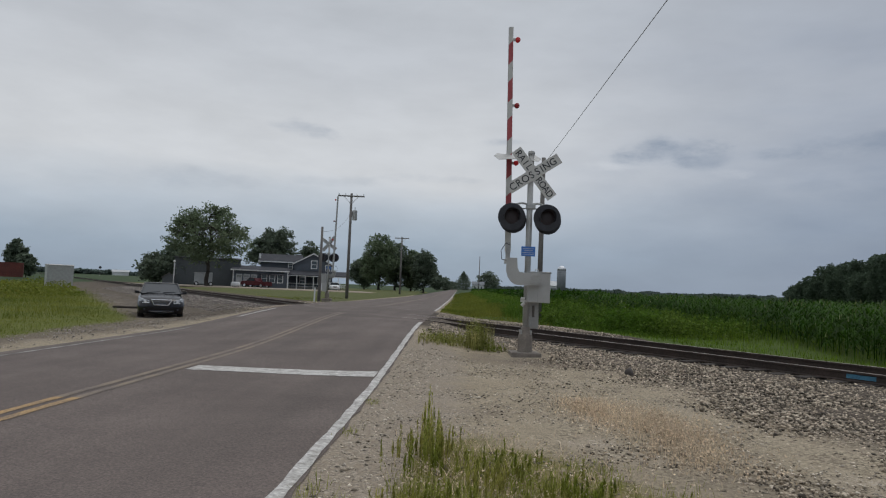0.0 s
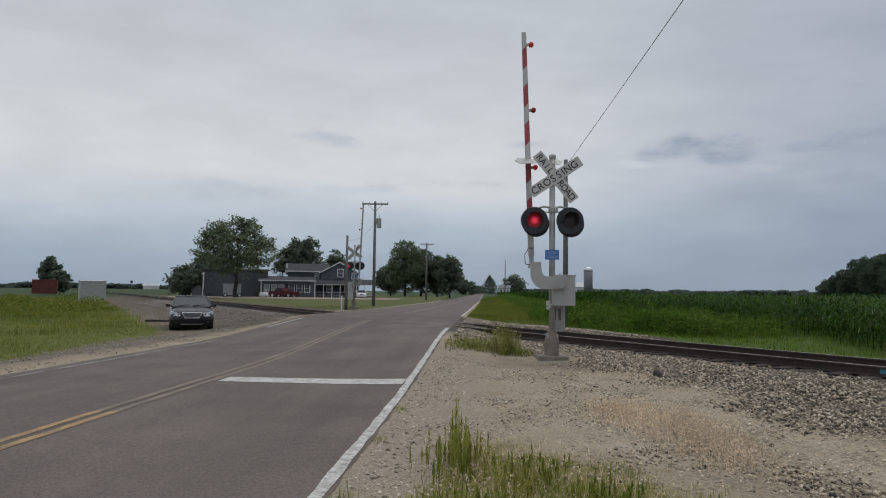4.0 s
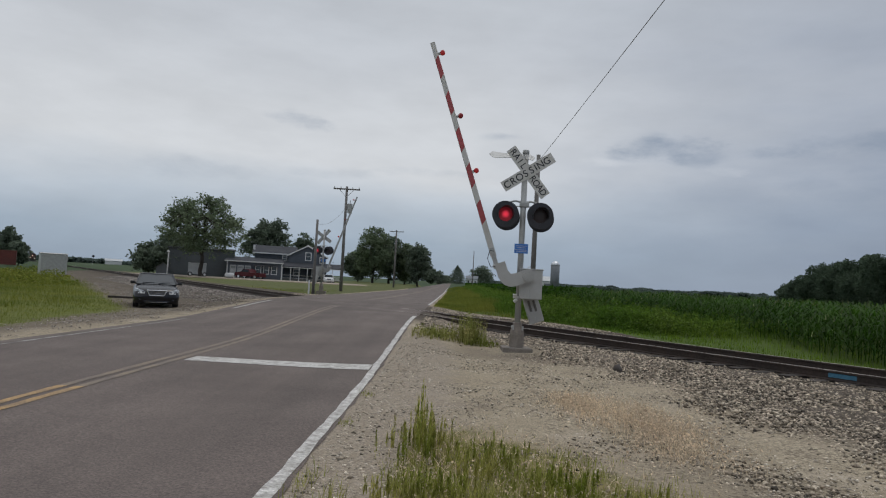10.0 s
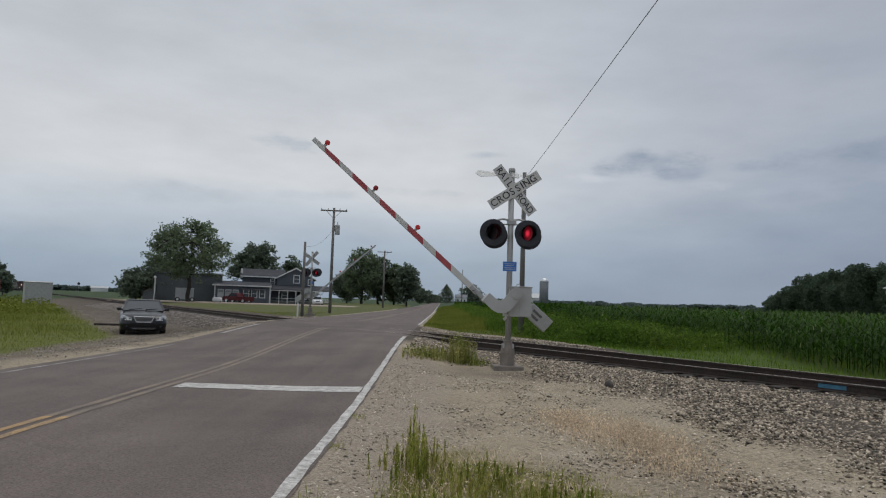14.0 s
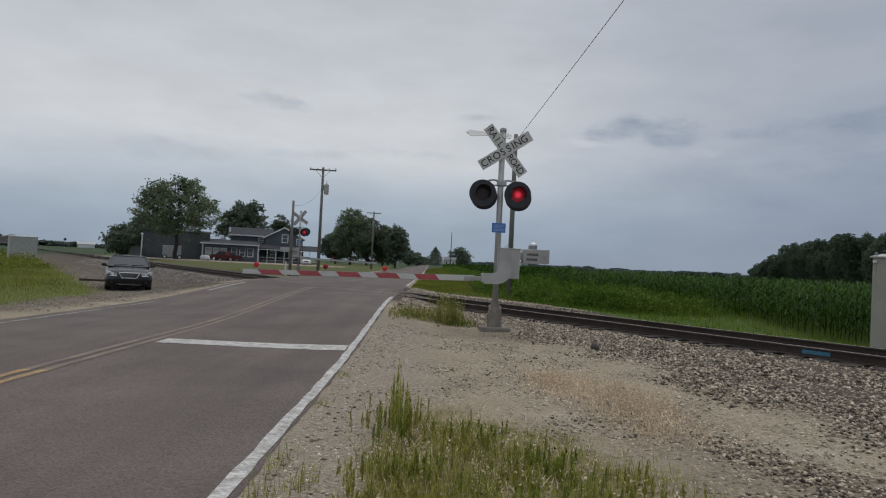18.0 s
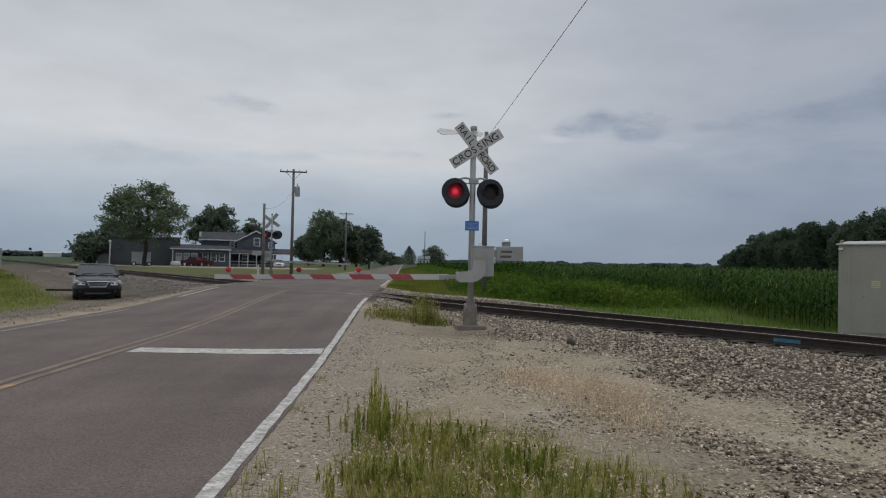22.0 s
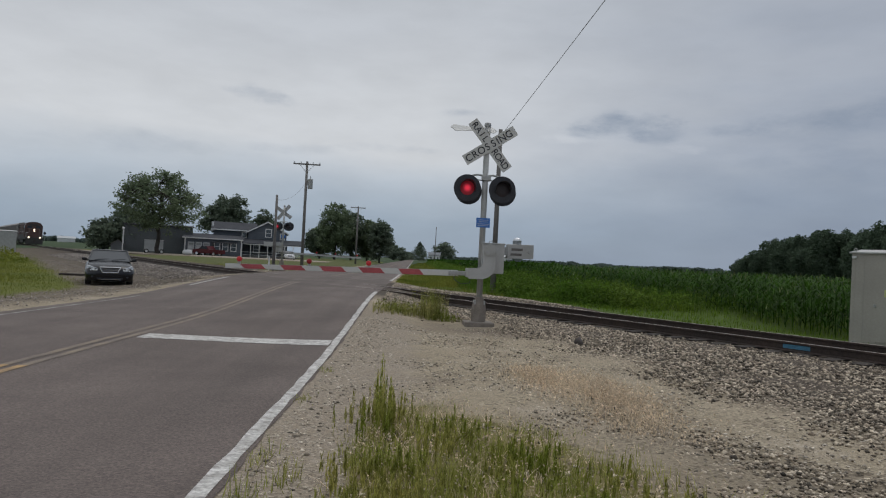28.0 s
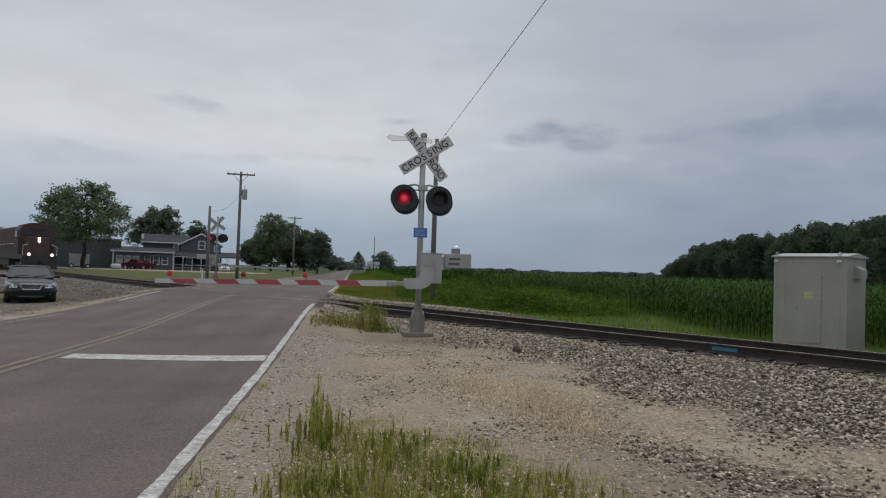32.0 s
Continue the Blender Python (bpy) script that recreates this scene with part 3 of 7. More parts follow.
    green = blend(spread(n_mid, 0.4, 0.65), green, (0.125, 0.140, 0.032))
    lawn = blend(spread(n_mid, 0.35, 0.65), (0.075, 0.090, 0.028), (0.105, 0.112, 0.040))
    field = blend(spread(n_mid, 0.35, 0.65), (0.032, 0.056, 0.024), (0.048, 0.074, 0.032))
    litter = blend(spread(n_fine, 0.35, 0.65), (0.130, 0.115, 0.038), (0.27, 0.225, 0.110))
    litter = blend(spread(n_mid, 0.42, 0.62), litter, (0.125, 0.120, 0.028))
    litter = blend(spread(n_peb, 0.56, 0.66), litter, fine_a)
    grit = pebbles(60.0, (0.128, 0.108, 0.087), (0.445, 0.388, 0.315))
    shoulder = blend(spread(n_peb, 0.35, 0.65), (0.200, 0.166, 0.126), (0.328, 0.275, 0.212))
    shoulder = blend(spread(n_fine, 0.38, 0.62), shoulder, grit)
    col = blend(ragged("shoulder", 0.6), soil, shoulder)
    col = blend(ragged("litter"), col, litter)
    col = blend(ragged("green"), col, green)
    lush = blend(spread(n_fine, 0.3, 0.7), (0.042, 0.078, 0.010), (0.075, 0.108, 0.018))
    col = blend(ragged("lush", 0.3), col, lush)
    col = blend(ragged("lawn", 0.3), col, lawn)
    col = blend(ragged("field", 0.3), col, field)
    L.new(col, p.inputs["Base Color"])
    b = N.new("ShaderNodeBump")
    b.inputs["Strength"].default_value, b.inputs["Distance"].default_value = 0.6, 0.02
    mixb = N.new("ShaderNodeMath")
    L.new(n_peb, mixb.inputs[0])
    L.new(n_fine, mixb.inputs[1])
    L.new(mixb.outputs[0], b.inputs["Height"])
    L.new(b.outputs[0], p.inputs["Normal"])
    return m


def steps(*spans):
    out = []
    for a, b, n in spans:
        out += list(np.linspace(a, b, n, endpoint=False))
    return np.array(out + [spans[-1][1]])


def ballast_edge(x, y):
    """Where the foot of the ballast lies: it spreads out towards the east."""
    s = -TS * (x + 4.05) + TC * (y - 30.0)
    return -3.0 - 1.2 * smooth(-15.0, -20.0, s) - 1.9 * smooth(-19.0, -25.0, s)


def stone_bed(x, y):
    """A second spread of coarse stone south of the bare strip along the ballast."""
    return smooth(0.25, 1.0, ballast_edge(x, y) - 0.15 - q_of(x, y)) * np.exp(-(((x - 3.9) / 2.7) ** 2 + ((y - 4.9) / 2.2) ** 2))


def grass_edge(x, y):
    """How far from the near rail the grass beyond the track begins: close in to the east, wide of the ballast at the road."""
    s = -TS * (x + 4.05) + TC * (y - 30.0)
    return 1.95 + 3.35 * smooth(-15.0, -6.0, s)


def verge_weight(x, y):
    off = x - centre_x(y)
    return smooth(3.95, 4.4, off) * (1 - smooth(1.2, 2.6, x + 0.45 * (y - 4.5))) * (1 - smooth(6.0, 8.2, y))


def grass_weight(x, y):
    """How green the ground is: the verge beside the road, the strip beyond the track, the west verge."""
    q = q_of(x, y)
    off = x - centre_x(y)
    verge = verge_weight(x, y)
    edge = 0.2 * smooth(3.45, 3.6, off) * (1 - smooth(3.8, 4.2, off)) * (1 - smooth(10, 14, y))
    west = smooth(6.2 - 1.6 * (1 - smooth(14, 24, y)), 9.4 - 1.6 * (1 - smooth(14, 24, y)), -off) * (1 - smooth(-9.5, -7.5, q + 0.07 * (x + 12)))
    beyond = smooth(5.2, 6.4, q) * smooth(3.7, 4.4, np.abs(off))
    patch = 0.8 * np.exp(-(((x - 0.1) / 1.0) ** 2 + ((y - 16.6) / 1.2) ** 2))
    return np.clip(np.maximum.reduce([verge, edge, west, beyond, patch]), 0, 1)


def make_ground():
    xs = steps((-3000, -400, 14), (-400, -70, 22), (-70, -20, 50), (-20, 16, 144), (16, 60, 44), (60, 400, 34), (400, 3000, 14))
    ys = steps((-600, -20, 12), (-20, 1, 30), (1, 46, 180), (46, 110, 90), (110, 400, 50), (400, 4000, 20))
    X, Y = np.meshgrid(xs, ys)
    Z = ground_z(X, Y)
    near = (np.abs(X) < 30) & (Y < 60) & (Y > -10)
    Z = Z + np.where(near & (np.abs(X - centre_x(Y)) > 4.0), 0.02 * np.sin(X * 2.1 + np.sin(Y * 1.3)) * np.cos(Y * 1.7), 0)
    nx, ny = len(xs), len(ys)
    i = np.arange(nx * ny).reshape(ny, nx)
    F = np.stack([i[:-1, :-1], i[:-1, 1:], i[1:, 1:], i[1:, :-1]], -1).reshape(-1, 4)
    ob = soup("ground", np.stack([X, Y, Z], -1).reshape(-1, 3), F, ground_material(), label="gravel verge, grass and flat farmland beside the crossing",
              kind="structure", category="ground", smooth=True)
    q, off = q_of(X, Y), X - centre_x(Y)
    DRV = Y * math.cos(radians(13)) - X * math.sin(radians(13))
    zones = {
        "green": grass_weight(X, Y) * (1 - smooth(102, 104, DRV) * (1 - smooth(122, 124, DRV)) * (X > -46) * (X < -13)) * (1 - verge_weight(X, Y)) * np.where(np.hypot(X - 0.1, Y - 16.6) < 3, 0.4, 1),
        "litter": verge_weight(X, Y),
        "shoulder": smooth(3.1, 3.3, off) * (1 - smooth(3.8, 5.6, off)) * (1 - smooth(-5.0, -2.5, q)) * 0.9 + 0.35 * smooth(3.3, 3.6, -off) * (1 - smooth(4.0, 5.5, -off)) * (1 - smooth(-6.0, -3.0, q)),
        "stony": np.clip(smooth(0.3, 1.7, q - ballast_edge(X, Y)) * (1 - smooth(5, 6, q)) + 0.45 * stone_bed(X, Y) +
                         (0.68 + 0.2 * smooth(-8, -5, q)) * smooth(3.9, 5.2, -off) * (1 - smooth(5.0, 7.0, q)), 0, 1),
        "soil": 0.7 * np.exp(-(((X - 2.2) / 1.8) ** 2 + ((Y - 14.6) / 0.7) ** 2)),
        "lush": smooth(0.0, 0.7, q - grass_edge(X, Y)) * smooth(3.9, 4.6, off),
        "lawn": smooth(6.0, 8.0, q) * smooth(3.6, 4.4, -off) * (1 - smooth(170, 210, Y)) * (1 - smooth(102, 104, DRV) * (1 - smooth(122, 124, DRV)) * (X > -46) * (X < -13)),
        "field": np.clip(smooth(110, 150, np.hypot(X, Y)) * (1 - smooth(3.6, 4.4, -off) * (Y < 200) * (X > -60)), 0, 1) * (1 - smooth(102, 104, DRV) * (1 - smooth(122, 124, DRV)) * (X > -46) * (X < -13)),
    }
    for name, val in zones.items():
        a = ob.data.attributes.new(name, "FLOAT", "POINT")
        a.data.foreach_set("value", val.ravel().astype(np.float32))
    return ob


def strip(name, lo, hi, ys, material, lift, label, cols=2, kind="structure", category="road marking", wobble=0.0, parent=None):
    """A band of the road between two offsets from its centre line."""
    V, F = [], []
    for y in ys:
        for k in range(cols + 1):
            o = lo + (hi - lo) * k / cols
            if wobble and k in (0, cols):
                o += wobble * noise.noise((y * 2.3, k * 7.0, lo))
            x = centre_x(y) + o
            V.append((x, y, float(road_z(x, y)) + 0.05 * (1 - (o / 3.7) ** 2) * 0.6 + lift))
    n = cols + 1
    for j in range(len(ys) - 1):
        for k in range(cols):
            a = j * n + k
            F.append((a, a + 1, a + n + 1, a + n))
    return soup(name, V, F, material, parent, label, kind, category, smooth=True)


def make_road():
    ys = steps((-14, 4, 18), (4, 48, 176), (48, 120, 60), (120, 900, 60))
    road = strip("road", -3.75, 3.425, ys, ASPHALT, 0.0, "worn grey asphalt two-lane country road over the crossing", cols=24, category="road", wobble=0.05)
    near, far = np.linspace(-14, 23.6, 150), steps((38, 80, 60), (80, 800, 60))
    strip("edge_line", 3.28, 3.40, near, LINE_WHITE, 0.005, "worn white edge line", wobble=0.022)
    strip("edge_line", 3.27, 3.40, far, LINE_WHITE, 0.005, "worn white edge line", wobble=0.02)
    strip("edge_line", -3.40, -3.32, np.linspace(-14, 21, 140), LINE_WORN, 0.005, "faded white edge line along broken asphalt", wobble=0.03)
    strip("edge_line", -3.42, -3.31, np.linspace(25.5, 30.8, 30), LINE_WHITE, 0.005, "white edge line before the rails", wobble=0.02)
    for lo in (-0.16, 0.05):
        strip("centre_line", lo, lo + 0.11, np.linspace(-14, 8.4, 100), LINE_FRESH, 0.005, "orange-yellow double centre line", wobble=0.02)
        strip("centre_line", lo, lo + 0.11, np.linspace(8.4, 28, 80), LINE_YELLOW, 0.005, "faded yellow double centre line", wobble=0.02)
        strip("centre_line", lo, lo + 0.11, steps((40, 90, 50), (90, 800, 60)), LINE_YELLOW, 0.005, "faded yellow double centre line")
    strip("stop_line", 0.24, 3.26, np.linspace(11.35, 11.95, 5), LINE_WHITE, 0.006, "broad white stop line before the crossing", cols=10)
    return road


def rail_profile():
    h = 0.17
    pts = [(-0.07, 0), (0.07, 0), (0.07, 0.012), (0.012, 0.03), (0.010, h - 0.045), (0.036, h - 0.035), (0.036, h - 0.006),
           (0.028, h), (-0.028, h), (-0.036, h - 0.006), (-0.036, h - 0.035), (-0.010, h - 0.045), (-0.012, 0.03), (-0.07, 0.012)]
    return pts


def make_railway():
    track = thing("railway_track", "single railway track of rusty rails on limestone ballast", "railway track", Matrix.Identity(4), kind="structure")
    for q in (0.0, 1.51):
        bm = bmesh.new()
        rings = []
        for s in steps((-70, 60, 26), (60, 900, 30)):
            x, y = on_track(s, q)
            rings.append([bm.verts.new((x + TC * a, y + TS * a, RAIL_TOP - 0.17 + z)) for a, z in rail_profile()])
        for a, b in zip(rings, rings[1:]):
            for i in range(len(a)):
                bm.faces.new((a[i], a[(i + 1) % len(a)], b[(i + 1) % len(a)], b[i]))
        bmesh.ops.recalc_face_normals(bm, faces=bm.faces)
        rail = part("rail", bm, RUST, track, "rusty steel rail")
        bm = bmesh.new()
        for (a, b) in [(-70, 60), (60, 900)]:
            (x0, y0), (x1, y1) = on_track(a, q), on_track(b, q)
            f = [bm.verts.new((x + TC * o, y + TS * o, RAIL_TOP + 0.002)) for x, y, o in ((x0, y0, -0.022), (x1, y1, -0.022), (x1, y1, 0.022), (x0, y0, 0.022))]
            bm.faces.new(f)
        part("rail_head", bm, RAILTOP, rail, "worn bright running surface")
    # blue paint on the web of the near rail
    x, y = on_track(-20.8, -0.0135)
    part("paint_mark", one(box, 0, 0, 0, 0.004, 0.50, 0.075), shade("blue_marking_paint", (0.05, 0.15, 0.225), var=0.2, scale=8, fine=40), track,
         "faded blue paint mark on the rail web", m=pose(x, y, RAIL_TOP - 0.085, 0, 0, TRACK))
    bm = one(box, 0, 0, 0, 2.6, 0.23, 0.18, bevel=0.012)
    me = None
    for k in range(220):
        s = -46 + 0.52 * k
        x, y = on_track(s, 0.755)
        if abs(x - centre_x(y)) < 4.6:
            continue
        m = pose(x, y, RAIL_TOP - 0.17 - 0.085, 0, rng.uniform(-0.6, 0.6), TRACK + rng.uniform(-1.2, 1.2))
        if me is None:
            ob = part("sleeper", bm, SLEEPER, track, m=m)
            me = ob.data
        else:
            ob = new("sleeper", me)
            ob.parent, ob.matrix_basis = track, m
    # planks of the road crossing between and beside the rails
    for q0, q1 in ((-0.62, -0.09), (0.11, 0.755), (0.765, 1.40), (1.60, 2.13)):
        for k in range(4):
            s0 = -4.3 + 2.9 * k
            bm = one(box, 0, 0, 0, q1 - q0, 2.86, 0.12, bevel=0.01)
            x, y = on_track(s0 + 1.45, (q0 + q1) / 2)
            part("crossing_panel", bm, ASPHALT_DARK, track, "dark asphalt-covered crossing panel", m=pose(x, y, RAIL_TOP - 0.068, 0, 0, TRACK))
    # dark patching beside the rails
    for q0, q1 in ((-2.6, -0.66), (2.17, 4.2)):
        V, F = [], []
        for k in range(25):
            for j in range(5):
                q = q0 + (q1 - q0) * j / 4 + (0.12 * noise.noise((k * 0.9, j * 3.0, q0)) if j in (0, 4) and abs(q0 + (q1 - q0) * j / 4) > 1.0 else 0)
                s0 = -4.9 + 9.8 * k / 24
                x, y = on_track(s0, q)
                o = min(max(x - centre_x(y), -3.6), 3.4)
                x = centre_x(y) + o
                V.append((x, y, float(road_z(x, y)) + 0.03 * (1 - (o / 3.7) ** 2) + 0.004))
        i = np.arange(125).reshape(25, 5)
        F = np.stack([i[:-1, :-1], i[1:, :-1], i[1:, 1:], i[:-1, 1:]], -1).reshape(-1, 4)
        soup("road_patch", V, F, ASPHALT_DARK, None, "dark asphalt patching beside the rails", "structure", "road", smooth=True)
    return track


def scatter_stones(n, s_rng, q_rng, size, lift=0.0, seed=1, keep=None, small=False):
    """Loose stones as rough little boulders, all in one mesh."""
    r = np.random.default_rng(seed)
    s = r.uniform(*s_rng, n)
    q = q_rng[0] + (q_rng[1] - q_rng[0]) * r.random(n)
    x, y = -4.05 - TS * s + TC * q, 30.0 + TC * s + TS * q
    ok = np.abs(x - centre_x(y)) > 3.70
    if keep is not None:
        ok &= keep(x, y, r)
    x, y = x[ok], y[ok]
    return stones_at(x, y, ground_z(x, y) + lift, size, r, small, 0.62)


def stones_at(x, y, z, size, r, small=False, flat=1.0):
    n = len(x)
    t = (1 + 5 ** 0.5) / 2
    ico = np.array([(-1, t, 0), (1, t, 0), (-1, -t, 0), (1, -t, 0), (0, -1, t), (0, 1, t), (0, -1, -t), (0, 1, -t), (t, 0, -1), (t, 0, 1), (-t, 0, -1), (-t, 0, 1)]) / 1.9
    tri = np.array([(0, 11, 5), (0, 5, 1), (0, 1, 7), (0, 7, 10), (0, 10, 11), (1, 5, 9), (5, 11, 4), (11, 10, 2), (10, 7, 6), (7, 1, 8),
                    (3, 9, 4), (3, 4, 2), (3, 2, 6), (3, 6, 8), (3, 8, 9), (4, 9, 5), (2, 4, 11), (6, 2, 10), (8, 6, 7), (9, 8, 1)])
    if small:
        ico = np.array([(1, 0, 0), (-1, 0, 0), (0, 1, 0), (0, -1, 0), (0, 0, 1), (0, 0, -1)]) * 1.0
        tri = np.array([(0, 2, 4), (2, 1, 4), (1, 3, 4), (3, 0, 4), (2, 0, 5), (1, 2, 5), (3, 1, 5), (0, 3, 5)])
    nv = len(ico)
    V = ico[None] * (1 + 0.7 * (r.random((n, nv, 1)) - 0.5)) * (0.55 + 0.45 * r.random((n, 1, 3)))
    V = V * (size[0] + (size[1] - size[0]) * r.random((n, 1, 1)) ** 2)
    a = r.uniform(0, 6.28, n)
    ca, sa = np.cos(a)[:, None], np.sin(a)[:, None]
    b = r.uniform(-0.6, 0.6, n)
    cb, sb = np.cos(b)[:, None], np.sin(b)[:, None]
    X, Y, Z = V[..., 0], V[..., 1] * cb - V[..., 2] * sb, V[..., 1] * sb + V[..., 2] * cb
    X, Y = X * ca - Y * sa, X * sa + Y * ca
    V = np.stack([X + x[:, None], Y + y[:, None], Z * flat + z[:, None]], -1)
    F = tri[None] + nv * np.arange(n)[:, None, None]
    return V.reshape(-1, 3), F.reshape(-1, 3)


make_ground()
make_road()
make_railway()
V, F = scatter_stones(120000, (-37, 8), (-6.3, -0.22), (0.021, 0.048), 0.010, seed=3, small=True,
                      keep=lambda x, y, r: (r.random(len(x)) < np.clip(0.03 + 1.3 * (q_of(x, y) - ballast_edge(x, y)), 0.012, 1)) &
                      (np.hypot(x - 1.62, y - 15.82) > 0.60) & ((q_of(x, y) < -0.62) | (r.random(len(x)) < 0.35)))
far_side = scatter_stones(24000, (-34, 14), (1.95, 5.4), (0.03, 0.055), 0.010, seed=4, small=True, keep=lambda x, y, r: q_of(x, y) < grass_edge(x, y) + 0.15)
between = scatter_stones(3500, (-34, 6), (0.15, 1.35), (0.025, 0.045), -0.01, seed=5, small=True)
west_bank = scatter_stones(12000, (8, 60), (-4.0, -0.4), (0.035, 0.07), 0.010, seed=6, small=True)


def merged(*sets):
    V, F, n = [], [], 0
    for v, f in sets:
        V.append(v)
        F.append(f + n)
        n += len(v)
    return np.concatenate(V), np.concatenate(F)


soup("ballast", *merged((V, F), far_side, between), STONE, None, "pale grey crushed limestone ballast beside the rails", "stuff", "ballast")
r = np.random.default_rng(8)
gx, gy = r.uniform(-1.3, 9.5, 150000), -3.0 + 18.1 * r.random(150000) ** 1.05
east_bed = stone_bed(gx, gy)
ok = (r.random(len(gx)) < 0.27 + 0.60 * east_bed) & (q_of(gx, gy) < -2.6) & (gx - centre_x(gy) > 3.5) & (r.random(len(gx)) > 0.75 * verge_weight(gx, gy))
gx, gy = gx[ok], gy[ok]
east_bed = stone_bed(gx, gy) > r.random(len(gx))
gravel_set = stones_at(gx[~east_bed], gy[~east_bed], ground_z(gx[~east_bed], gy[~east_bed]) + 0.003, (0.009, 0.032), r, small=True, flat=0.5)
bed_set = stones_at(gx[east_bed], gy[east_bed], ground_z(gx[east_bed], gy[east_bed]) + 0.006, (0.017, 0.042), r, small=True, flat=0.6)
soup("spread_ballast", *bed_set, STONE, None, "coarse pale stones spread over the verge gravel", "stuff", "gravel")
px, py = r.uniform(-40, -8.2, 60000), r.uniform(8, 62, 60000)
ok = (np.abs(px - centre_x(py)) > 3.9) & (q_of(px, py) < -3) & (r.random(60000) > grass_weight(px, py) * 1.3)
px, py = px[ok], py[ok]
pull_off = stones_at(px, py, ground_z(px, py) + 0.005, (0.014, 0.042), r, small=True, flat=0.5)
soup("west_ballast", *west_bank, shade("dusty_ballast", (0.160, 0.140, 0.126), rough=0.95, var=0.2, scale=4, fine=40, bump=0.2, tint=(0.34, 0.305, 0.275), island=0.75, rimg="world"), None,
     "dusty grey ballast bank beside the pull-off", "stuff", "ballast")
soup("pull_off_gravel", *pull_off, shade("pull_off_gravel", (0.23, 0.205, 0.185), rough=0.95, var=0.2, scale=2, fine=30, bump=0.1, tint=(0.36, 0.325, 0.295), island=0.75, rimg="world"),
     None, "grey-brown gravel of the pull-off beside the road", "stuff", "gravel")
soup("loose_gravel", *gravel_set, shade("loose_gravel", (0.33, 0.28, 0.215), rough=0.95, var=0.2, scale=6, fine=50, bump=0.1, tint=(0.50, 0.45, 0.385), island=0.75, rimg="world"),
     None, "loose grey and buff gravel on the verge", "stuff", "gravel")


# ---- crossing signals ----
def lettering(words, size, material, parent, m, name="letter", label=""):
    cu = bpy.data.curves.new("words", "FONT")
    cu.body, cu.size, cu.align_x, cu.align_y, cu.extrude, cu.offset = words, size, "CENTER", "CENTER", 0.001, 0.002
    tmp = new("words", cu)
    me = bpy.data.meshes.new_from_object(tmp.evaluated_get(bpy.context.evaluated_depsgraph_get()))
    bpy.data.objects.remove(tmp)
    me.materials.append(material)
    ob = new(name, me)
    ob.parent, ob.matrix_basis = parent, m
    return tagged(ob, label)


ROTORS = []                       # (lens, which side lights first, seen side)


def light_unit(parent, x, z, face, side):
    """A round signal lamp: black backing disc, housing, visor and a red lens that turns between its lit and its dark side."""
    y = 0.16 * -face
    turn = pose(x, y, z, 0, 0, 0 if face > 0 else 180)
    bm = bmesh.new()
    seg = 32
    ring = [[bm.verts.new((r * math.cos(6.28319 * i / seg), yy, r * math.sin(6.28319 * i / seg))) for i in range(seg)]
            for r, yy in ((0.30, 0.0), (0.305, 0.012), (0.162, 0.012), (0.162, 0.0))]
    for a, b in zip(ring, ring[1:] + ring[:1]):
        for i in range(seg):
            bm.faces.new((a[i], a[(i + 1) % seg], b[(i + 1) % seg], b[i]))
    bmesh.ops.recalc_face_normals(bm, faces=bm.faces)
    disc = part("backing_disc", bm, BLACK, parent, "black round backing disc", m=turn)
    bm = bmesh.new()
    lathe(bm, [(0.168, 0.012), (0.17, 0.13), (0.12, 0.19), (0.03, 0.20)], 24, "Y")
    bm.faces.ensure_lookup_table()
    for f in list(bm.faces):
        if len(f.verts) > 4 and f.calc_center_median().y < 0.05:
            bm.faces.remove(f)
    part("housing", bm, BLACK, disc)
    bm = bmesh.new()
    n = 18
    rows = [[bm.verts.new((r * math.cos(a), yy, r * math.sin(a))) for a in [radians(-25 + 230 * i / n) for i in range(n + 1)]]
            for r, yy in ((0.172, 0.0), (0.18, -0.27), (0.174, -0.27), (0.166, 0.0))]
    for i, a in enumerate(rows):
        b = rows[(i + 1) % 4]
        for k in range(n):
            # the visor is cut back towards its lower ends
            bm.faces.new((a[k], a[k + 1], b[k + 1], b[k]))
    for v in bm.verts:
        if v.co.y < -0.1:
            v.co.y *= 0.45 + 0.55 * max(0.0, min(1.0, (v.co.z + 0.08) / 0.25))
    bmesh.ops.recalc_face_normals(bm, faces=bm.faces)
    part("visor", bm, BLACK, disc)
    bm = bmesh.new()
    lathe(bm, [(0.02, -0.014), (0.10, -0.011), (0.160, -0.002), (0.160, 0.0)], 28, "Y")
    lens = part("lens", bm, REDDARK, disc, "round red signal lens", m=pose(0, 0.0, 0), smooth=False)
    lens.data.materials.append(REDLIT)
    bm = bmesh.new()
    bm.from_mesh(lens.data)
    lathe(bm, [(0.160, 0.0), (0.160, 0.002), (0.10, 0.011), (0.02, 0.014)], 28, "Y")
    for f in bm.faces:
        f.material_index = 1 if f.calc_center_median().y > 0 else 0
    bm.to_mesh(lens.data)
    bm.free()
    ROTORS.append((lens, side if face > 0 else -side))
    return disc


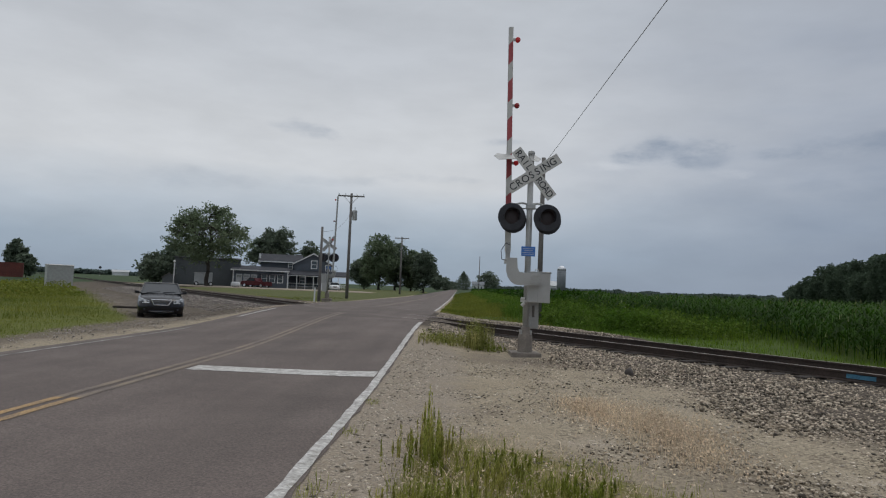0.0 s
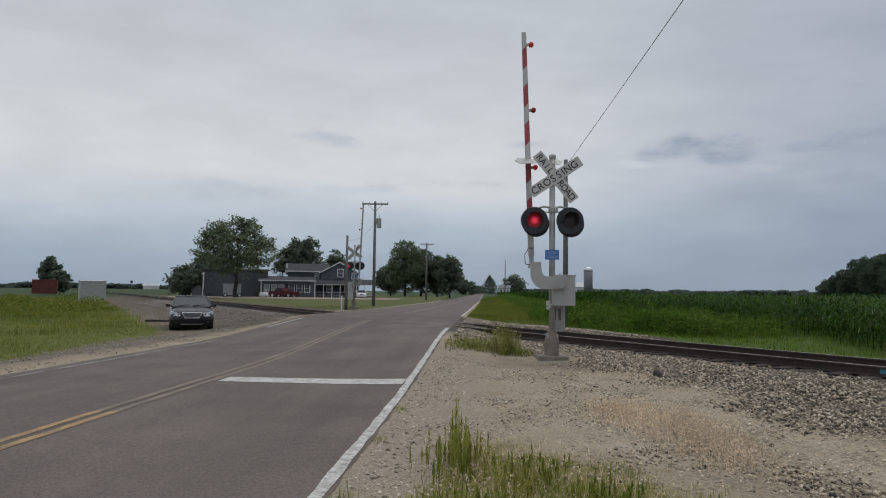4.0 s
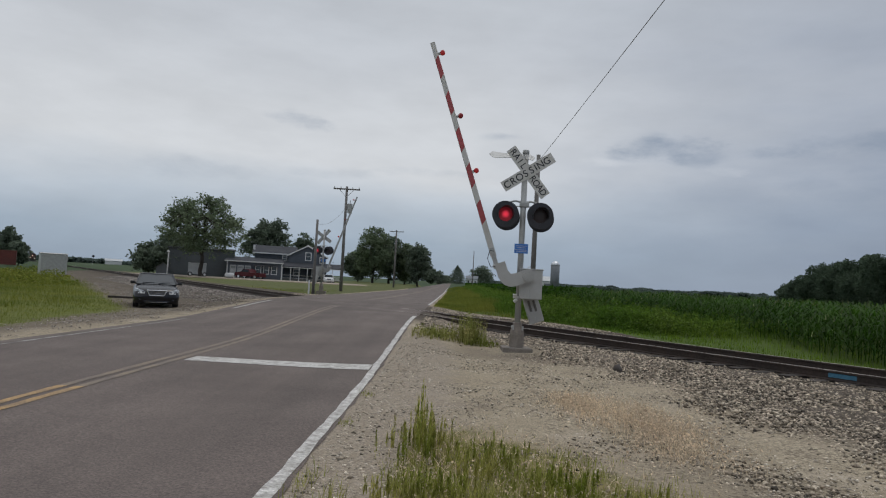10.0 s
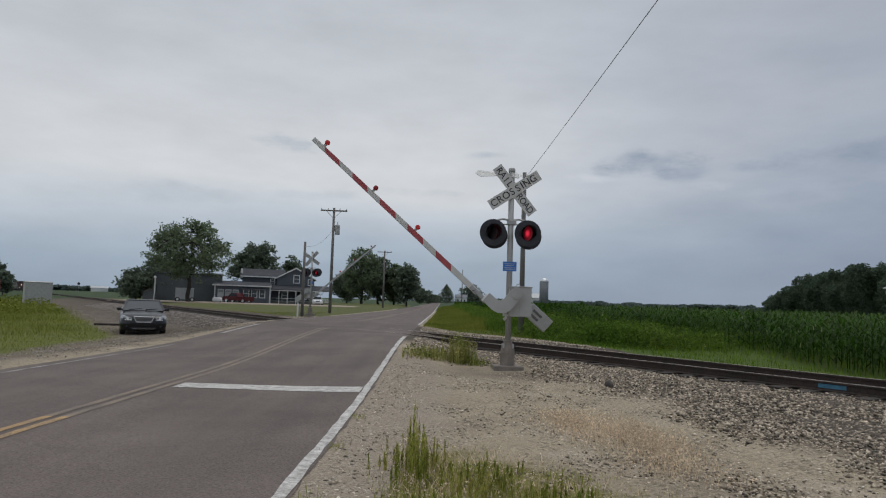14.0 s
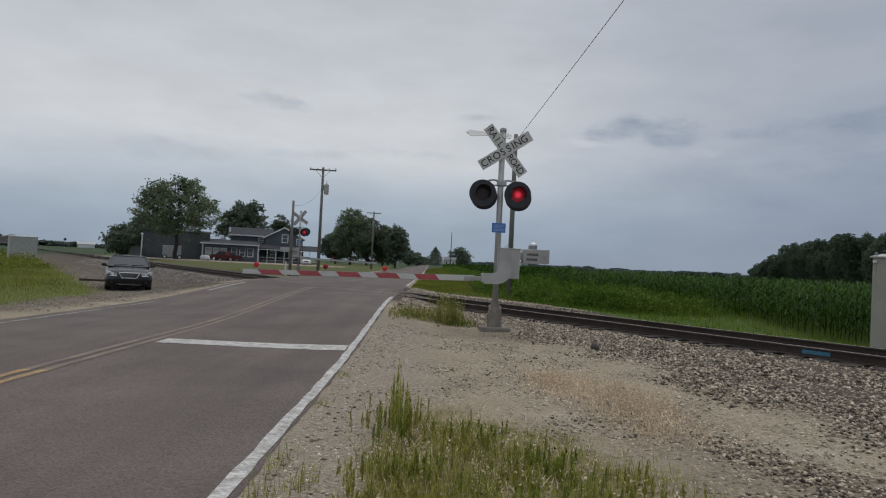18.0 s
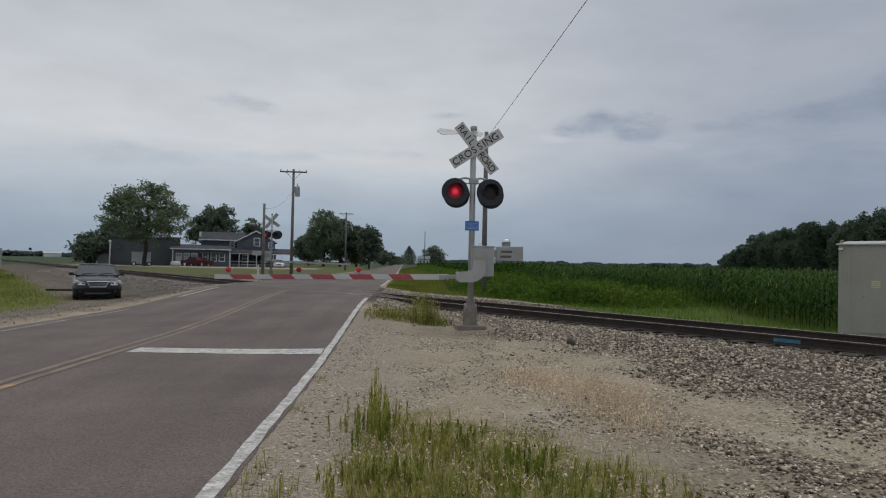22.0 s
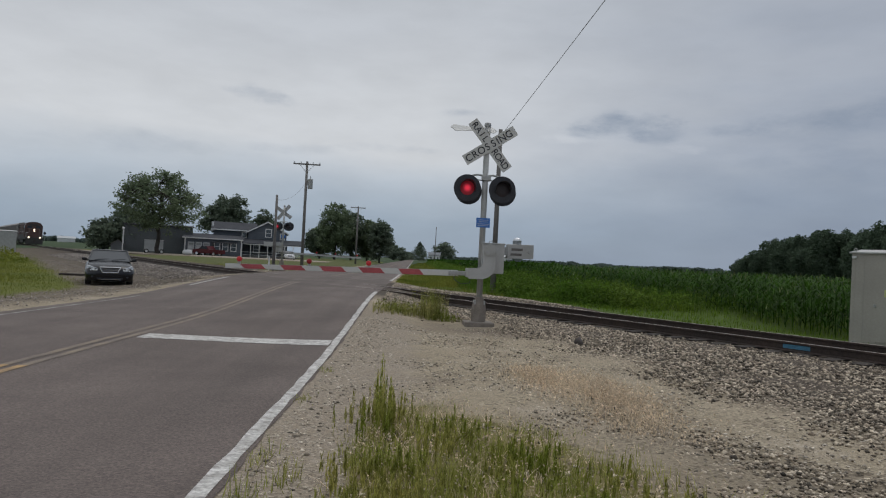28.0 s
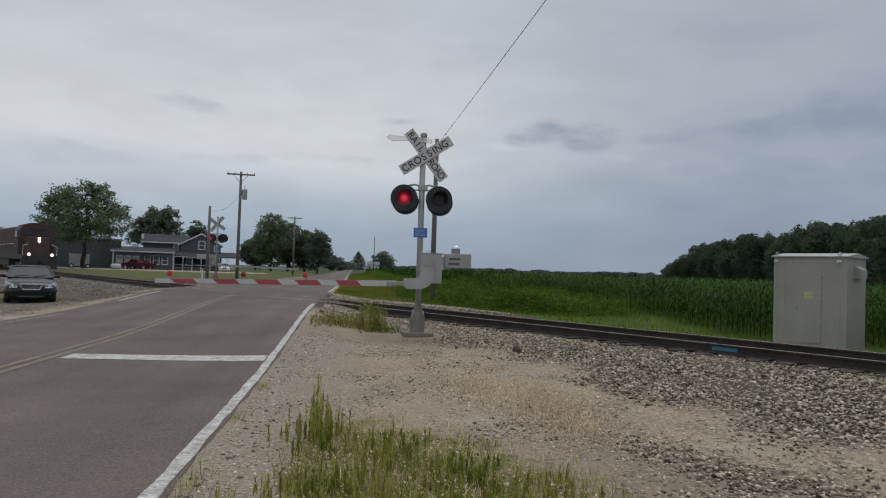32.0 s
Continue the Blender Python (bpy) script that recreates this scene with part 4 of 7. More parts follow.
def crossbuck(parent, y, face, twist=0.0, words=True):
    for ang, text, dy in ((-51, "RAIL ROAD", 0.0), (34, "CROSSING", -0.012)):
        bm = one(box, 0, 0, 0, 1.34, 0.010, 0.245, bevel=0.003)
        m = pose(0.06, y, 4.13, 0, 0, twist) @ pose(0, dy if face > 0 else -dy, 0, 0, -ang, 0)
        blade = part("crossbuck_blade", bm, WHITE, parent, "white crossbuck blade with black letters", m=m)
        part("sign_back", one(box, 0, 0.0065, 0, 1.32, 0.003, 0.235), GALV, blade, "bare grey metal sign back")
        if text == "CROSSING":
            for k, ch in enumerate(text):
                lettering(ch, 0.225, BLACK, blade, pose((-0.56, -0.40, -0.23, -0.07, 0.085, 0.20, 0.325, 0.495)[k], -0.0065, -0.005, 90, 0, 0))
        else:
            for x0, word in ((-0.565, "RAIL"), (0.185, "ROAD")):
                for k, ch in enumerate(word):
                    lettering(ch, 0.215, BLACK, blade, pose(x0 + 0.128 * k, -0.0065, -0.005, 90, 0, 0) @ Matrix.Diagonal((0.9, 1, 1, 1)))


def fallen_blades(parent):
    """A second crossbuck swung flat, so that its two blades show nearly edge on."""
    for ang, tilt in ((22, 3.0), (-22, -2.0)):
        bm = one(box, 0, 0, 0, 1.05, 0.23, 0.010, bevel=0.003)
        part("crossbuck_blade", bm, GALV, parent, "bare grey crossbuck blade lying nearly flat", m=pose(-0.30, 0.12, 4.52, 28, 0, 0) @ pose(0, 0, 0, 0, 0, ang) @ pose(0, 0, 0, 0, tilt, 0))


def gate_arm(parent):
    """The arm with its bracket, lamps and counterweights, about its pivot, standing upright."""
    AY = 0.68
    bm = bmesh.new()
    prism(bm, [(0.10, -0.14), (0.14, 0.0), (0.10, 0.14), (-0.28, 0.14), (-0.36, 0.16), (-0.40, 0.24), (-0.41, 0.46), (-0.64, 0.46), (-0.645, 0.16), (-0.61, 0.04), (-0.54, -0.06), (-0.45, -0.12), (-0.34, -0.14)], -0.03, 0.03)
    arm = part("gate_arm", bm, BOXGREY, parent, "red and white striped gate arm with three red lamps", m=pose(0.14, -0.30, 1.77))
    part("pivot_plate", one(tube, (0, -0.055, 0), (0, -0.03, 0), 0.125, seg=28), BOXGREY, arm)
    for k in range(6):
        a = k * math.pi / 3
        part("bolt", one(tube, (0.085 * math.cos(a), -0.07, 0.085 * math.sin(a)), (0.085 * math.cos(a), -0.055, 0.085 * math.sin(a)), 0.014, seg=8), GALV, arm)
    part("bracket_bridge", one(box, -0.52, 0.34, 0.40, 0.20, 0.72, 0.10, bevel=0.01), BOXGREY, arm)
    part("shear_bracket", one(box, -0.54, AY, 0.62, 0.10, 0.09, 0.44, bevel=0.01), GALV, arm, "dented grey bracket at the arm's root")
    part("wire_loop", loop_wire([(-0.60, 0.04, 0.40), (-0.74, 0.05, 0.42), (-0.76, 0.04, 0.62), (-0.66, 0.03, 0.78), (-0.57, 0.02, 0.74)], 0.008), BLACK, arm)
    z0, tip = 0.62, 5.86
    lights = (0.30, 1.85, 3.19)
    # white tip, five red stripes, long white root
    cuts = [z0] + [tip - d for d in (4.40, 3.91, 3.51, 3.01, 2.63, 2.13, 1.73, 1.25, 0.84, 0.37)] + [tip]
    for i, (a, b) in enumerate(zip(cuts, cuts[1:])):
        wa, wb = 0.066 - 0.003 * a, 0.066 - 0.003 * b
        lean = 0.055
        la = 0 if i == 0 else lean
        lb = 0 if i == len(cuts) - 2 else lean
        bm = bmesh.new()
        prism(bm, [(-0.54 - wa, a - la), (-0.54 + wa, a + la), (-0.54 + wb, b + lb), (-0.54 - wb, b - lb)], AY - 0.016, AY + 0.016)
        red = (len(cuts) - 2 - i) % 2 == 1
        part("arm_stripe", bm, REDPAINT if red else WHITE, arm, "red stripe" if red else "white stripe")
    bm = bmesh.new()
    prism(bm, [(-0.61, z0), (-0.47, z0), (-0.485, tip), (-0.595, tip)], AY + 0.018, AY + 0.022)
    part("arm_back", bm, GALV, arm, "unpainted grey back of the arm")
    for d in lights:
        zz = tip - d
        bm = bmesh.new()
        box(bm, -0.44, AY, zz, 0.11, 0.03, 0.06)
        lamp = part("arm_lamp", bm, GALV, arm, "small red arm lamp")
        part("lamp_glass", one(lathe_y, [(0.02, -0.05), (0.055, -0.045), (0.06, 0.0), (0.055, 0.045), (0.02, 0.05)], (-0.38, AY, zz)), REDLENS if d == lights[1] else REDSMALL, lamp, smooth=True)
    for y in (0.62, 0.76):
        bm = bmesh.new()
        prism(bm, [(-0.06, 0.05), (0.06, 0.05), (0.09, -0.42), (0.09, -0.70), (-0.09, -0.70), (-0.09, -0.42)], y - 0.022, y + 0.022)
        link = part("counterweight_link", bm, GALV, arm, "flat steel link")
        bm = bmesh.new()
        box(bm, 0.0, y - 0.012, -0.80, 0.33, 0.07, 0.62, bevel=0.012)
        part("counterweight", bm, BOXGREY, link, "grey cast counterweight plate")
        for x0, z0 in ((0.045, -0.72), (-0.07, -0.70)):
            part("slot", one(box, x0, y - 0.050, z0, 0.055, 0.012, 0.26), WOODPOLE, link)
        part("bolt", one(tube, (0.0, y - 0.075, -1.02), (0.0, y - 0.045, -1.02), 0.04, seg=12), GALV, link)
    part("shaft", one(tube, (0, -0.03, 0), (0, 0.80, 0), 0.035, seg=14), GALV, arm)
    return arm


def lathe_y(bm, prof, at):
    lathe(bm, prof, 16, "Y")
    bmesh.ops.translate(bm, vec=at, verts=bm.verts)


def loop_wire(pts, r):
    bm = bmesh.new()
    for a, b in zip(pts, pts[1:]):
        tube(bm, a, b, r, seg=6)
    return bm


def crossing_signal(m, label, second=True):
    s = thing("crossing_signal", label, "crossing signal", m, "crossing signals")
    part("foundation", one(box, 0, 0, 0.02, 0.66, 0.62, 0.28, bevel=0.02), CONCRETE, s, "concrete foundation block")
    bm = bmesh.new()
    lathe(bm, [(0.165, 0.14), (0.165, 0.44), (0.15, 0.54), (0.115, 0.62), (0.095, 0.70), (0.07, 0.72)], 8)
    part("base_casting", bm, CONCRETE, s, "weathered grey cast mast base")
    for k in range(4):
        a = math.pi / 4 + k * math.pi / 2
        part("bolt", one(tube, (0.15 * math.cos(a), 0.15 * math.sin(a), 0.55), (0.15 * math.cos(a), 0.15 * math.sin(a), 0.64), 0.02, seg=8), GALV, s)
    part("mast", one(tube, (0, 0, 0.6), (0, 0, 4.58), 0.068, 0.066, seg=20), GALV, s, "grey steel mast", smooth=True)
    part("mast_cap", one(lathe_at, [(0.075, 4.56), (0.08, 4.60), (0.07, 4.64), (0.02, 4.66)], (0, 0, 0)), GALV, s)
    crossbuck(s, -0.085, 1)
    if second:
        fallen_blades(s)
    for z in (4.02, 4.18):
        part("clamp", one(tube, (0, 0, z - 0.025), (0, 0, z + 0.025), 0.08, seg=16), GALV, s)
    # crossarm for the lamps
    bm = bmesh.new()
    for sx in (-1, 1):
        pts = [(0, 0, 3.44), (0.18 * sx, 0, 3.47), (0.30 * sx, 0, 3.44), (0.385 * sx, 0, 3.36), (0.395 * sx, 0, 3.26)]
        for a, b in zip(pts, pts[1:]):
            tube(bm, a, b, 0.022, seg=8)
        tube(bm, (0, 0, 3.34), (0.3 * sx, 0, 3.36), 0.014, seg=8)
    part("crossarm", bm, GALV, s, "grey tubular crossarm carrying the lamps")
    part("junction_box", one(box, 0.02, 0, 3.39, 0.20, 0.18, 0.11, bevel=0.015), GALV, s)
    for sx in (-1, 1):
        light_unit(s, 0.395 * sx - 0.02, 3.14, 1, sx)
        light_unit(s, 0.395 * sx + 0.045, 3.10, -1, sx)
    sign = part("notice_sign", one(box, -0.01, -0.078, 2.385, 0.31, 0.006, 0.215, bevel=0.002), BLUE, s, "small blue emergency notice sign")
    for k, (w, z) in enumerate(((0.24, 2.445), (0.20, 2.405), (0.26, 2.355), (0.24, 2.32))):
        part("text_bar", one(box, -0.01, -0.0825, z, w, 0.002, 0.009), PLATE, sign)
    body = part("gate_machine", one(box, 0.24, 0.03, 1.585, 0.50, 0.44, 0.66, bevel=0.015), BOXGREY, s, "grey steel gate machine box")
    part("machine_lid", one(box, 0.24, 0.03, 1.925, 0.53, 0.47, 0.03, bevel=0.008), GALV, body)
    part("door_seam", one(box, 0.215, -0.1935, 1.54, 0.012, 0.006, 0.56), GALV, body)
    part("lid_handle", loop_wire([(0.16, -0.05, 1.93), (0.17, -0.05, 1.985), (0.23, -0.05, 1.985), (0.24, -0.05, 1.93)], 0.008), GALV, body)
    part("hinge", one(box, 0.50, 0.0, 1.74, 0.02, 0.10, 0.10), BLACK, body)
    bm = bmesh.new()
    box(bm, -0.06, -0.06, 1.28, 0.16, 0.05, 0.05, bevel=0.01)
    tube(bm, (-0.12, -0.08, 1.18), (-0.05, -0.08, 1.24), 0.035, seg=10)
    tube(bm, (-0.14, -0.07, 1.33), (-0.05, -0.07, 1.33), 0.03, seg=10)
    part("conduit_elbow", bm, WHITE, s, "pale conduit elbow on the mast")
    arm = gate_arm(s)
    return s, arm


def lathe_at(bm, prof, at):
    lathe(bm, prof, 20)
    bmesh.ops.translate(bm, vec=at, verts=bm.verts)


NEAR_SIGNAL, NEAR_ARM = crossing_signal(pose(1.62, 15.82, 0.0, 0, 0, 2.0), "grey railroad crossing signal with white crossbuck, red lamps and gate arm")
FAR_SIGNAL, FAR_ARM = crossing_signal(pose(-9.14, 51.2, 0.22, 0, 0, 180), "grey crossing signal beyond the tracks with red lamps and gate arm", False)


# ---- poles, cabinets, car, house, train ----
def wire(a, b, sag, r=0.012, n=14):
    a, b = Vector(a), Vector(b)
    pts = [a.lerp(b, i / n) - Vector((0, 0, sag * 4 * (i / n) * (1 - i / n))) for i in range(n + 1)]
    return loop_wire(pts, r)


def utility_pole(x, y, z, h, r, label, crossarm=0.0, transformer=False, turn=0.0):
    p = thing("utility_pole", label, "utility pole", pose(x, y, z, 0, 0, turn), "utility poles")
    part("post", one(tube, (0, 0, -0.3), (0, 0, h), r, r * 0.7, seg=12), WOODPOLE, p, smooth=True)
    if crossarm:
        part("crossarm", one(box, 0, -0.1, h - 0.25, crossarm, 0.10, 0.12, bevel=0.01), WOODPOLE, p)
        bm = bmesh.new()
        for sx in (-1, 1):
            tube(bm, (0.02 * sx, -0.12, h - 0.95), (0.62 * sx, -0.12, h - 0.30), 0.02, seg=6)
        part("brace", bm, GALV, p)
        for sx in (-0.96, -0.45, 0.45, 0.96):
            part("insulator", one(lathe_at, [(0.03, 0), (0.05, 0.04), (0.03, 0.08), (0.05, 0.13), (0.02, 0.17)], (sx * crossarm / 2 * 0.98, -0.1, h - 0.19)), LAMPGLASS, p)
    if transformer:
        part("transformer", one(lathe_at, [(0.20, 0), (0.21, 0.05), (0.21, 0.80), (0.18, 0.86), (0.05, 0.88)], (0.36, 0, h - 2.35)), GALV, p, "grey pole transformer")
        part("bushing", one(tube, (0.36, 0, h - 1.5), (0.36, 0, h - 1.2), 0.03, seg=8), GALV, p)
        part("hanger", one(box, 0.12, 0, h - 1.8, 0.24, 0.06, 0.5), GALV, p)
    return p


def cabinet(m, w, d, h, label, door=True, paint=CABGREY):
    c = thing("signal_cabinet", label, "equipment cabinet", m, "signal cabinets")
    part("body", one(box, 0, 0, h / 2, w, d, h, bevel=0.008), paint, c)
    bm = bmesh.new()
    prism(bm, [(-w / 2 - 0.04, h - 0.02), (w / 2 + 0.04, h - 0.02), (w / 2 + 0.04, h + 0.01), (0, h + 0.10), (-w / 2 - 0.04, h + 0.01)][::-1], -1, 1)
    for v in bm.verts:
        x, y, z = v.co
        v.co = (math.copysign(w / 2 + 0.05, y), x * (d + 0.10) / (w + 0.08), z)
    bmesh.ops.recalc_face_normals(bm, faces=bm.faces)
    part("roof", bm, BOXGREY, c, "pale sheet-metal roof")
    if door:
        x0, x1 = -w * 0.20, w * 0.17
        dr = part("door", one(box, (x0 + x1) / 2, -d / 2 - 0.008, h * 0.445, x1 - x0, 0.02, h * 0.77, bevel=0.004), CABGREY, c)
        for z in (0.30, 0.55, 0.80):
            part("hinge", one(box, x1 + 0.01, -d / 2 - 0.022, h * z, 0.12, 0.018, 0.03), GALV, dr)
        part("handle", one(box, x0 + 0.05, -d / 2 - 0.03, h * 0.44, 0.06, 0.03, 0.07, bevel=0.006), GALV, dr, "small steel door handle")
        pl = part("warning_plate", one(box, 0.0, -d / 2 - 0.0205, h * 0.575, 0.20, 0.004, 0.17), shade("yellow_green_plate", (0.50, 0.52, 0.20), var=0.08), dr, "yellow-green warning plate")
        for k in range(3):
            part("text_bar", one(box, 0.0, -d / 2 - 0.0232, h * 0.575 + 0.045 - 0.045 * k, 0.15, 0.0015, 0.02), CABGREY, pl)
        for x in (-w * 0.45, -w * 0.33, w * 0.42):
            part("seam", one(box, x, -d / 2 - 0.003, h * 0.47, 0.012, 0.006, h * 0.9), CABGREY, c)
    for x in (-w * 0.46, w * 0.40):
        part("lifting_lug", one(box, x, -d / 2 - 0.03, h - 0.12, 0.10, 0.05, 0.06, bevel=0.006), TRIM, c, "white lifting lug")
        bm = bmesh.new()
        pts = [(x + 0.035 * math.cos(a), -d / 2 + 0.02, h + 0.06 + 0.045 * math.sin(a)) for a in [k * math.pi / 4 for k in range(9)]]
        for a, b in zip(pts, pts[1:]):
            tube(bm, a, b, 0.012, seg=6)
        part("lifting_ring", bm, GALV, c)
        part("foot_bracket", one(box, x * 0.95, -d / 2 - 0.03, 0.06, 0.05, 0.06, 0.10), GALV, c)
    bm = bmesh.new()
    prism(bm, [(0, -0.16), (0.16, -0.16), (0.16, 0.06), (0.0, 0.16)], -0.2, 0.2)
    part("vent_hood", bm, CABGREY, c, "side ventilation hood", m=pose(w / 2, d * 0.02, h * 0.84))
    part("slab", one(box, 0, 0, -0.12, w + 0.3, d + 0.3, 0.22, bevel=0.02), CONCRETE, c)
    return c


def wheel(parent, x, y, r, w, rim=CHROME):
    t = part("wheel", one(tyre_mesh, r, w), TYRE, parent, m=pose(x, y, r, 0, 0, 0), smooth=True)
    part("rim", one(tube, (-w / 2 - 0.004, 0, 0), (w / 2 + 0.004, 0, 0), r * 0.62, seg=16), rim, t)


def tyre_mesh(bm, r, w):
    lathe(bm, [(r * 0.6, -w / 2), (r * 0.93, -w / 2), (r, -w * 0.3), (r, w * 0.3), (r * 0.93, w / 2), (r * 0.6, w / 2)], 22)
    bmesh.ops.rotate(bm, cent=(0, 0, 0), matrix=Matrix.Rotation(math.pi / 2, 3, "Y"), verts=bm.verts)


def loft(bm, sections):
    """Skins closed cross-sections (lists of points of one length)."""
    rings = [[bm.verts.new(p) for p in s] for s in sections]
    for a, b in zip(rings, rings[1:]):
        n = len(a)
        for i in range(n):
            bm.faces.new((a[i], a[(i + 1) % n], b[(i + 1) % n], b[i]))
    bm.faces.new(rings[0][::-1])
    bm.faces.new(rings[-1])
    bmesh.ops.recalc_face_normals(bm, faces=bm.faces)


def sedan(m, label, paint):
    """A saloon car, front towards -y."""
    c = thing("sedan_car", label, "car", m)

    def sec(y, zb, zt, wb, wt, mid):
        # lower sill, belly side, shoulder, top
        return [(-wb, y, zb), (-mid, y, zb + (zt - zb) * 0.35), (-mid * 0.99, y, zb + (zt - zb) * 0.68), (-wt, y, zt - 0.03), (-wt * 0.6, y, zt),
                (wt * 0.6, y, zt), (wt, y, zt - 0.03), (mid * 0.99, y, zb + (zt - zb) * 0.68), (mid, y, zb + (zt - zb) * 0.35), (wb, y, zb)]
    bm = bmesh.new()
    loft(bm, [sec(-2.38, 0.34, 0.62, 0.40, 0.42, 0.50), sec(-2.33, 0.24, 0.72, 0.66, 0.58, 0.72), sec(-2.18, 0.19, 0.80, 0.80, 0.68, 0.84), sec(-1.85, 0.18, 0.87, 0.83, 0.72, 0.88), sec(-1.4, 0.18, 0.93, 0.84, 0.75, 0.89),
              sec(-0.85, 0.18, 0.98, 0.84, 0.77, 0.89), sec(0.6, 0.18, 1.00, 0.84, 0.77, 0.89), sec(1.7, 0.19, 1.04, 0.83, 0.74, 0.88), sec(2.25, 0.25, 1.01, 0.74, 0.68, 0.82), sec(2.38, 0.33, 0.92, 0.60, 0.58, 0.68)])
    body = part("body", bm, paint, c, smooth=True)
    bm = bmesh.new()
    loft(bm, [[(-0.80, -0.98, 0.98), (0.80, -0.98, 0.98), (0.80, -0.9, 0.95), (-0.80, -0.9, 0.95)],
              [(-0.60, -0.12, 1.405), (0.60, -0.12, 1.405), (0.62, 0.0, 1.36), (-0.62, 0.0, 1.36)]])
    part("windscreen", bm, GLASS, c)
    bm = bmesh.new()
    loft(bm, [[(-0.60, -0.16, 1.40), (0.60, -0.16, 1.40), (0.66, -0.1, 1.36), (-0.66, -0.1, 1.36)], [(-0.56, 0.4, 1.445), (0.56, 0.4, 1.445), (0.64, 0.4, 1.38), (-0.64, 0.4, 1.38)],
              [(-0.55, 1.0, 1.415), (0.55, 1.0, 1.415), (0.62, 1.0, 1.36), (-0.62, 1.0, 1.36)], [(-0.60, 1.85, 1.10), (0.60, 1.85, 1.10), (0.64, 1.85, 1.04), (-0.64, 1.85, 1.04)]])
    part("roof", bm, paint, c, smooth=True)
    for sx in (-1, 1):
        bm = bmesh.new()
        v = [bm.verts.new(p) for p in ((0.795 * sx, -0.95, 0.99), (0.795 * sx, 1.5, 1.04), (0.60 * sx, 1.1, 1.38), (0.63 * sx, -0.1, 1.40))]
        bm.faces.new(v)
        w = [bm.verts.new((p.co.x - 0.03 * sx, p.co.y, p.co.z)) for p in v]
        bm.faces.new(w[::-1])
        for i in range(4):
            bm.faces.new((v[i], w[i], w[(i + 1) % 4], v[(i + 1) % 4]))
        part("side_window", bm, GLASS, c)
        bm = bmesh.new()
        tube(bm, (0.80 * sx, -0.98, 0.985), (0.635 * sx, -0.1, 1.42), 0.035, seg=8)
        part("pillar", bm, paint, c)
        bm = one(box, 0.93 * sx, -0.72, 1.02, 0.18, 0.12, 0.12, bevel=0.03)
        box(bm, 0.84 * sx, -0.72, 0.99, 0.12, 0.05, 0.05)
        part("mirror", bm, paint, c)
        bm = bmesh.new()
        loft(bm, [[(0.45 * sx, -2.36, 0.62), (0.45 * sx, -2.35, 0.70), (0.45 * sx, -2.25, 0.72), (0.45 * sx, -2.25, 0.60)],
                  [(0.66 * sx, -2.30, 0.60), (0.66 * sx, -2.27, 0.755), (0.66 * sx, -2.15, 0.775), (0.66 * sx, -2.15, 0.6)],
                  [(0.85 * sx, -2.06, 0.71), (0.83 * sx, -2.02, 0.80), (0.78 * sx, -1.95, 0.81), (0.80 * sx, -1.95, 0.70)]])
        hl = part("headlight", bm, CARLAMP, c, "clear wrap-around headlight")
        part("headlight_bulb", one(tube, (0.60 * sx, -2.345, 0.675), (0.60 * sx, -2.28, 0.675), 0.05, seg=14), LAMPGLASS, hl)
        part("light_strip", one(tube, (0.46 * sx, -2.385, 0.625), (0.70 * sx, -2.29, 0.615), 0.022, seg=8), LAMPGLASS, hl)
        part("fog_light", one(tube, (0.62 * sx, -2.36, 0.36), (0.62 * sx, -2.25, 0.36), 0.035, seg=12), BLACK, c)
    bm = bmesh.new()
    prism(bm, [(-0.36, 0.735), (0.36, 0.735), (0.26, 0.54), (-0.26, 0.54)], -2.40, -2.30)
    grille = part("grille", bm, BLACK, c, "black grille with chrome surround")
    bm = bmesh.new()
    for a, b in zip([(-0.38, 0.745), (0.38, 0.745), (0.27, 0.535), (-0.27, 0.535)], [(0.38, 0.745), (0.27, 0.535), (-0.27, 0.535), (-0.38, 0.745)]):
        tube(bm, (a[0], -2.40, a[1]), (b[0], -2.40, b[1]), 0.022, seg=8)
    part("grille_surround", bm, CHROME, grille)
    for k in range(3):
        part("grille_bar", one(box, 0, -2.406, 0.58 + 0.05 * k, 0.54 + 0.06 * k, 0.012, 0.010), CHROME, grille)
    part("lower_intake", one(box, 0, -2.345, 0.33, 0.95, 0.05, 0.11, bevel=0.02), BLACK, c)
    part("bumper_strip", one(box, 0, -2.36, 0.262, 0.80, 0.03, 0.014), CHROME, c)
    for sx in (-1, 1):
        for y in (-1.45, 1.45):
            wheel(c, 0.755 * sx, y, 0.335, 0.22)
    bm = bmesh.new()
    for k in range(2):
        tube(bm, (-0.55 + 0.62 * k, -0.93, 1.025), (-0.05 + 0.62 * k, -0.82, 1.06), 0.012, seg=6)
    part("wiper", bm, BLACK, c)
    return c


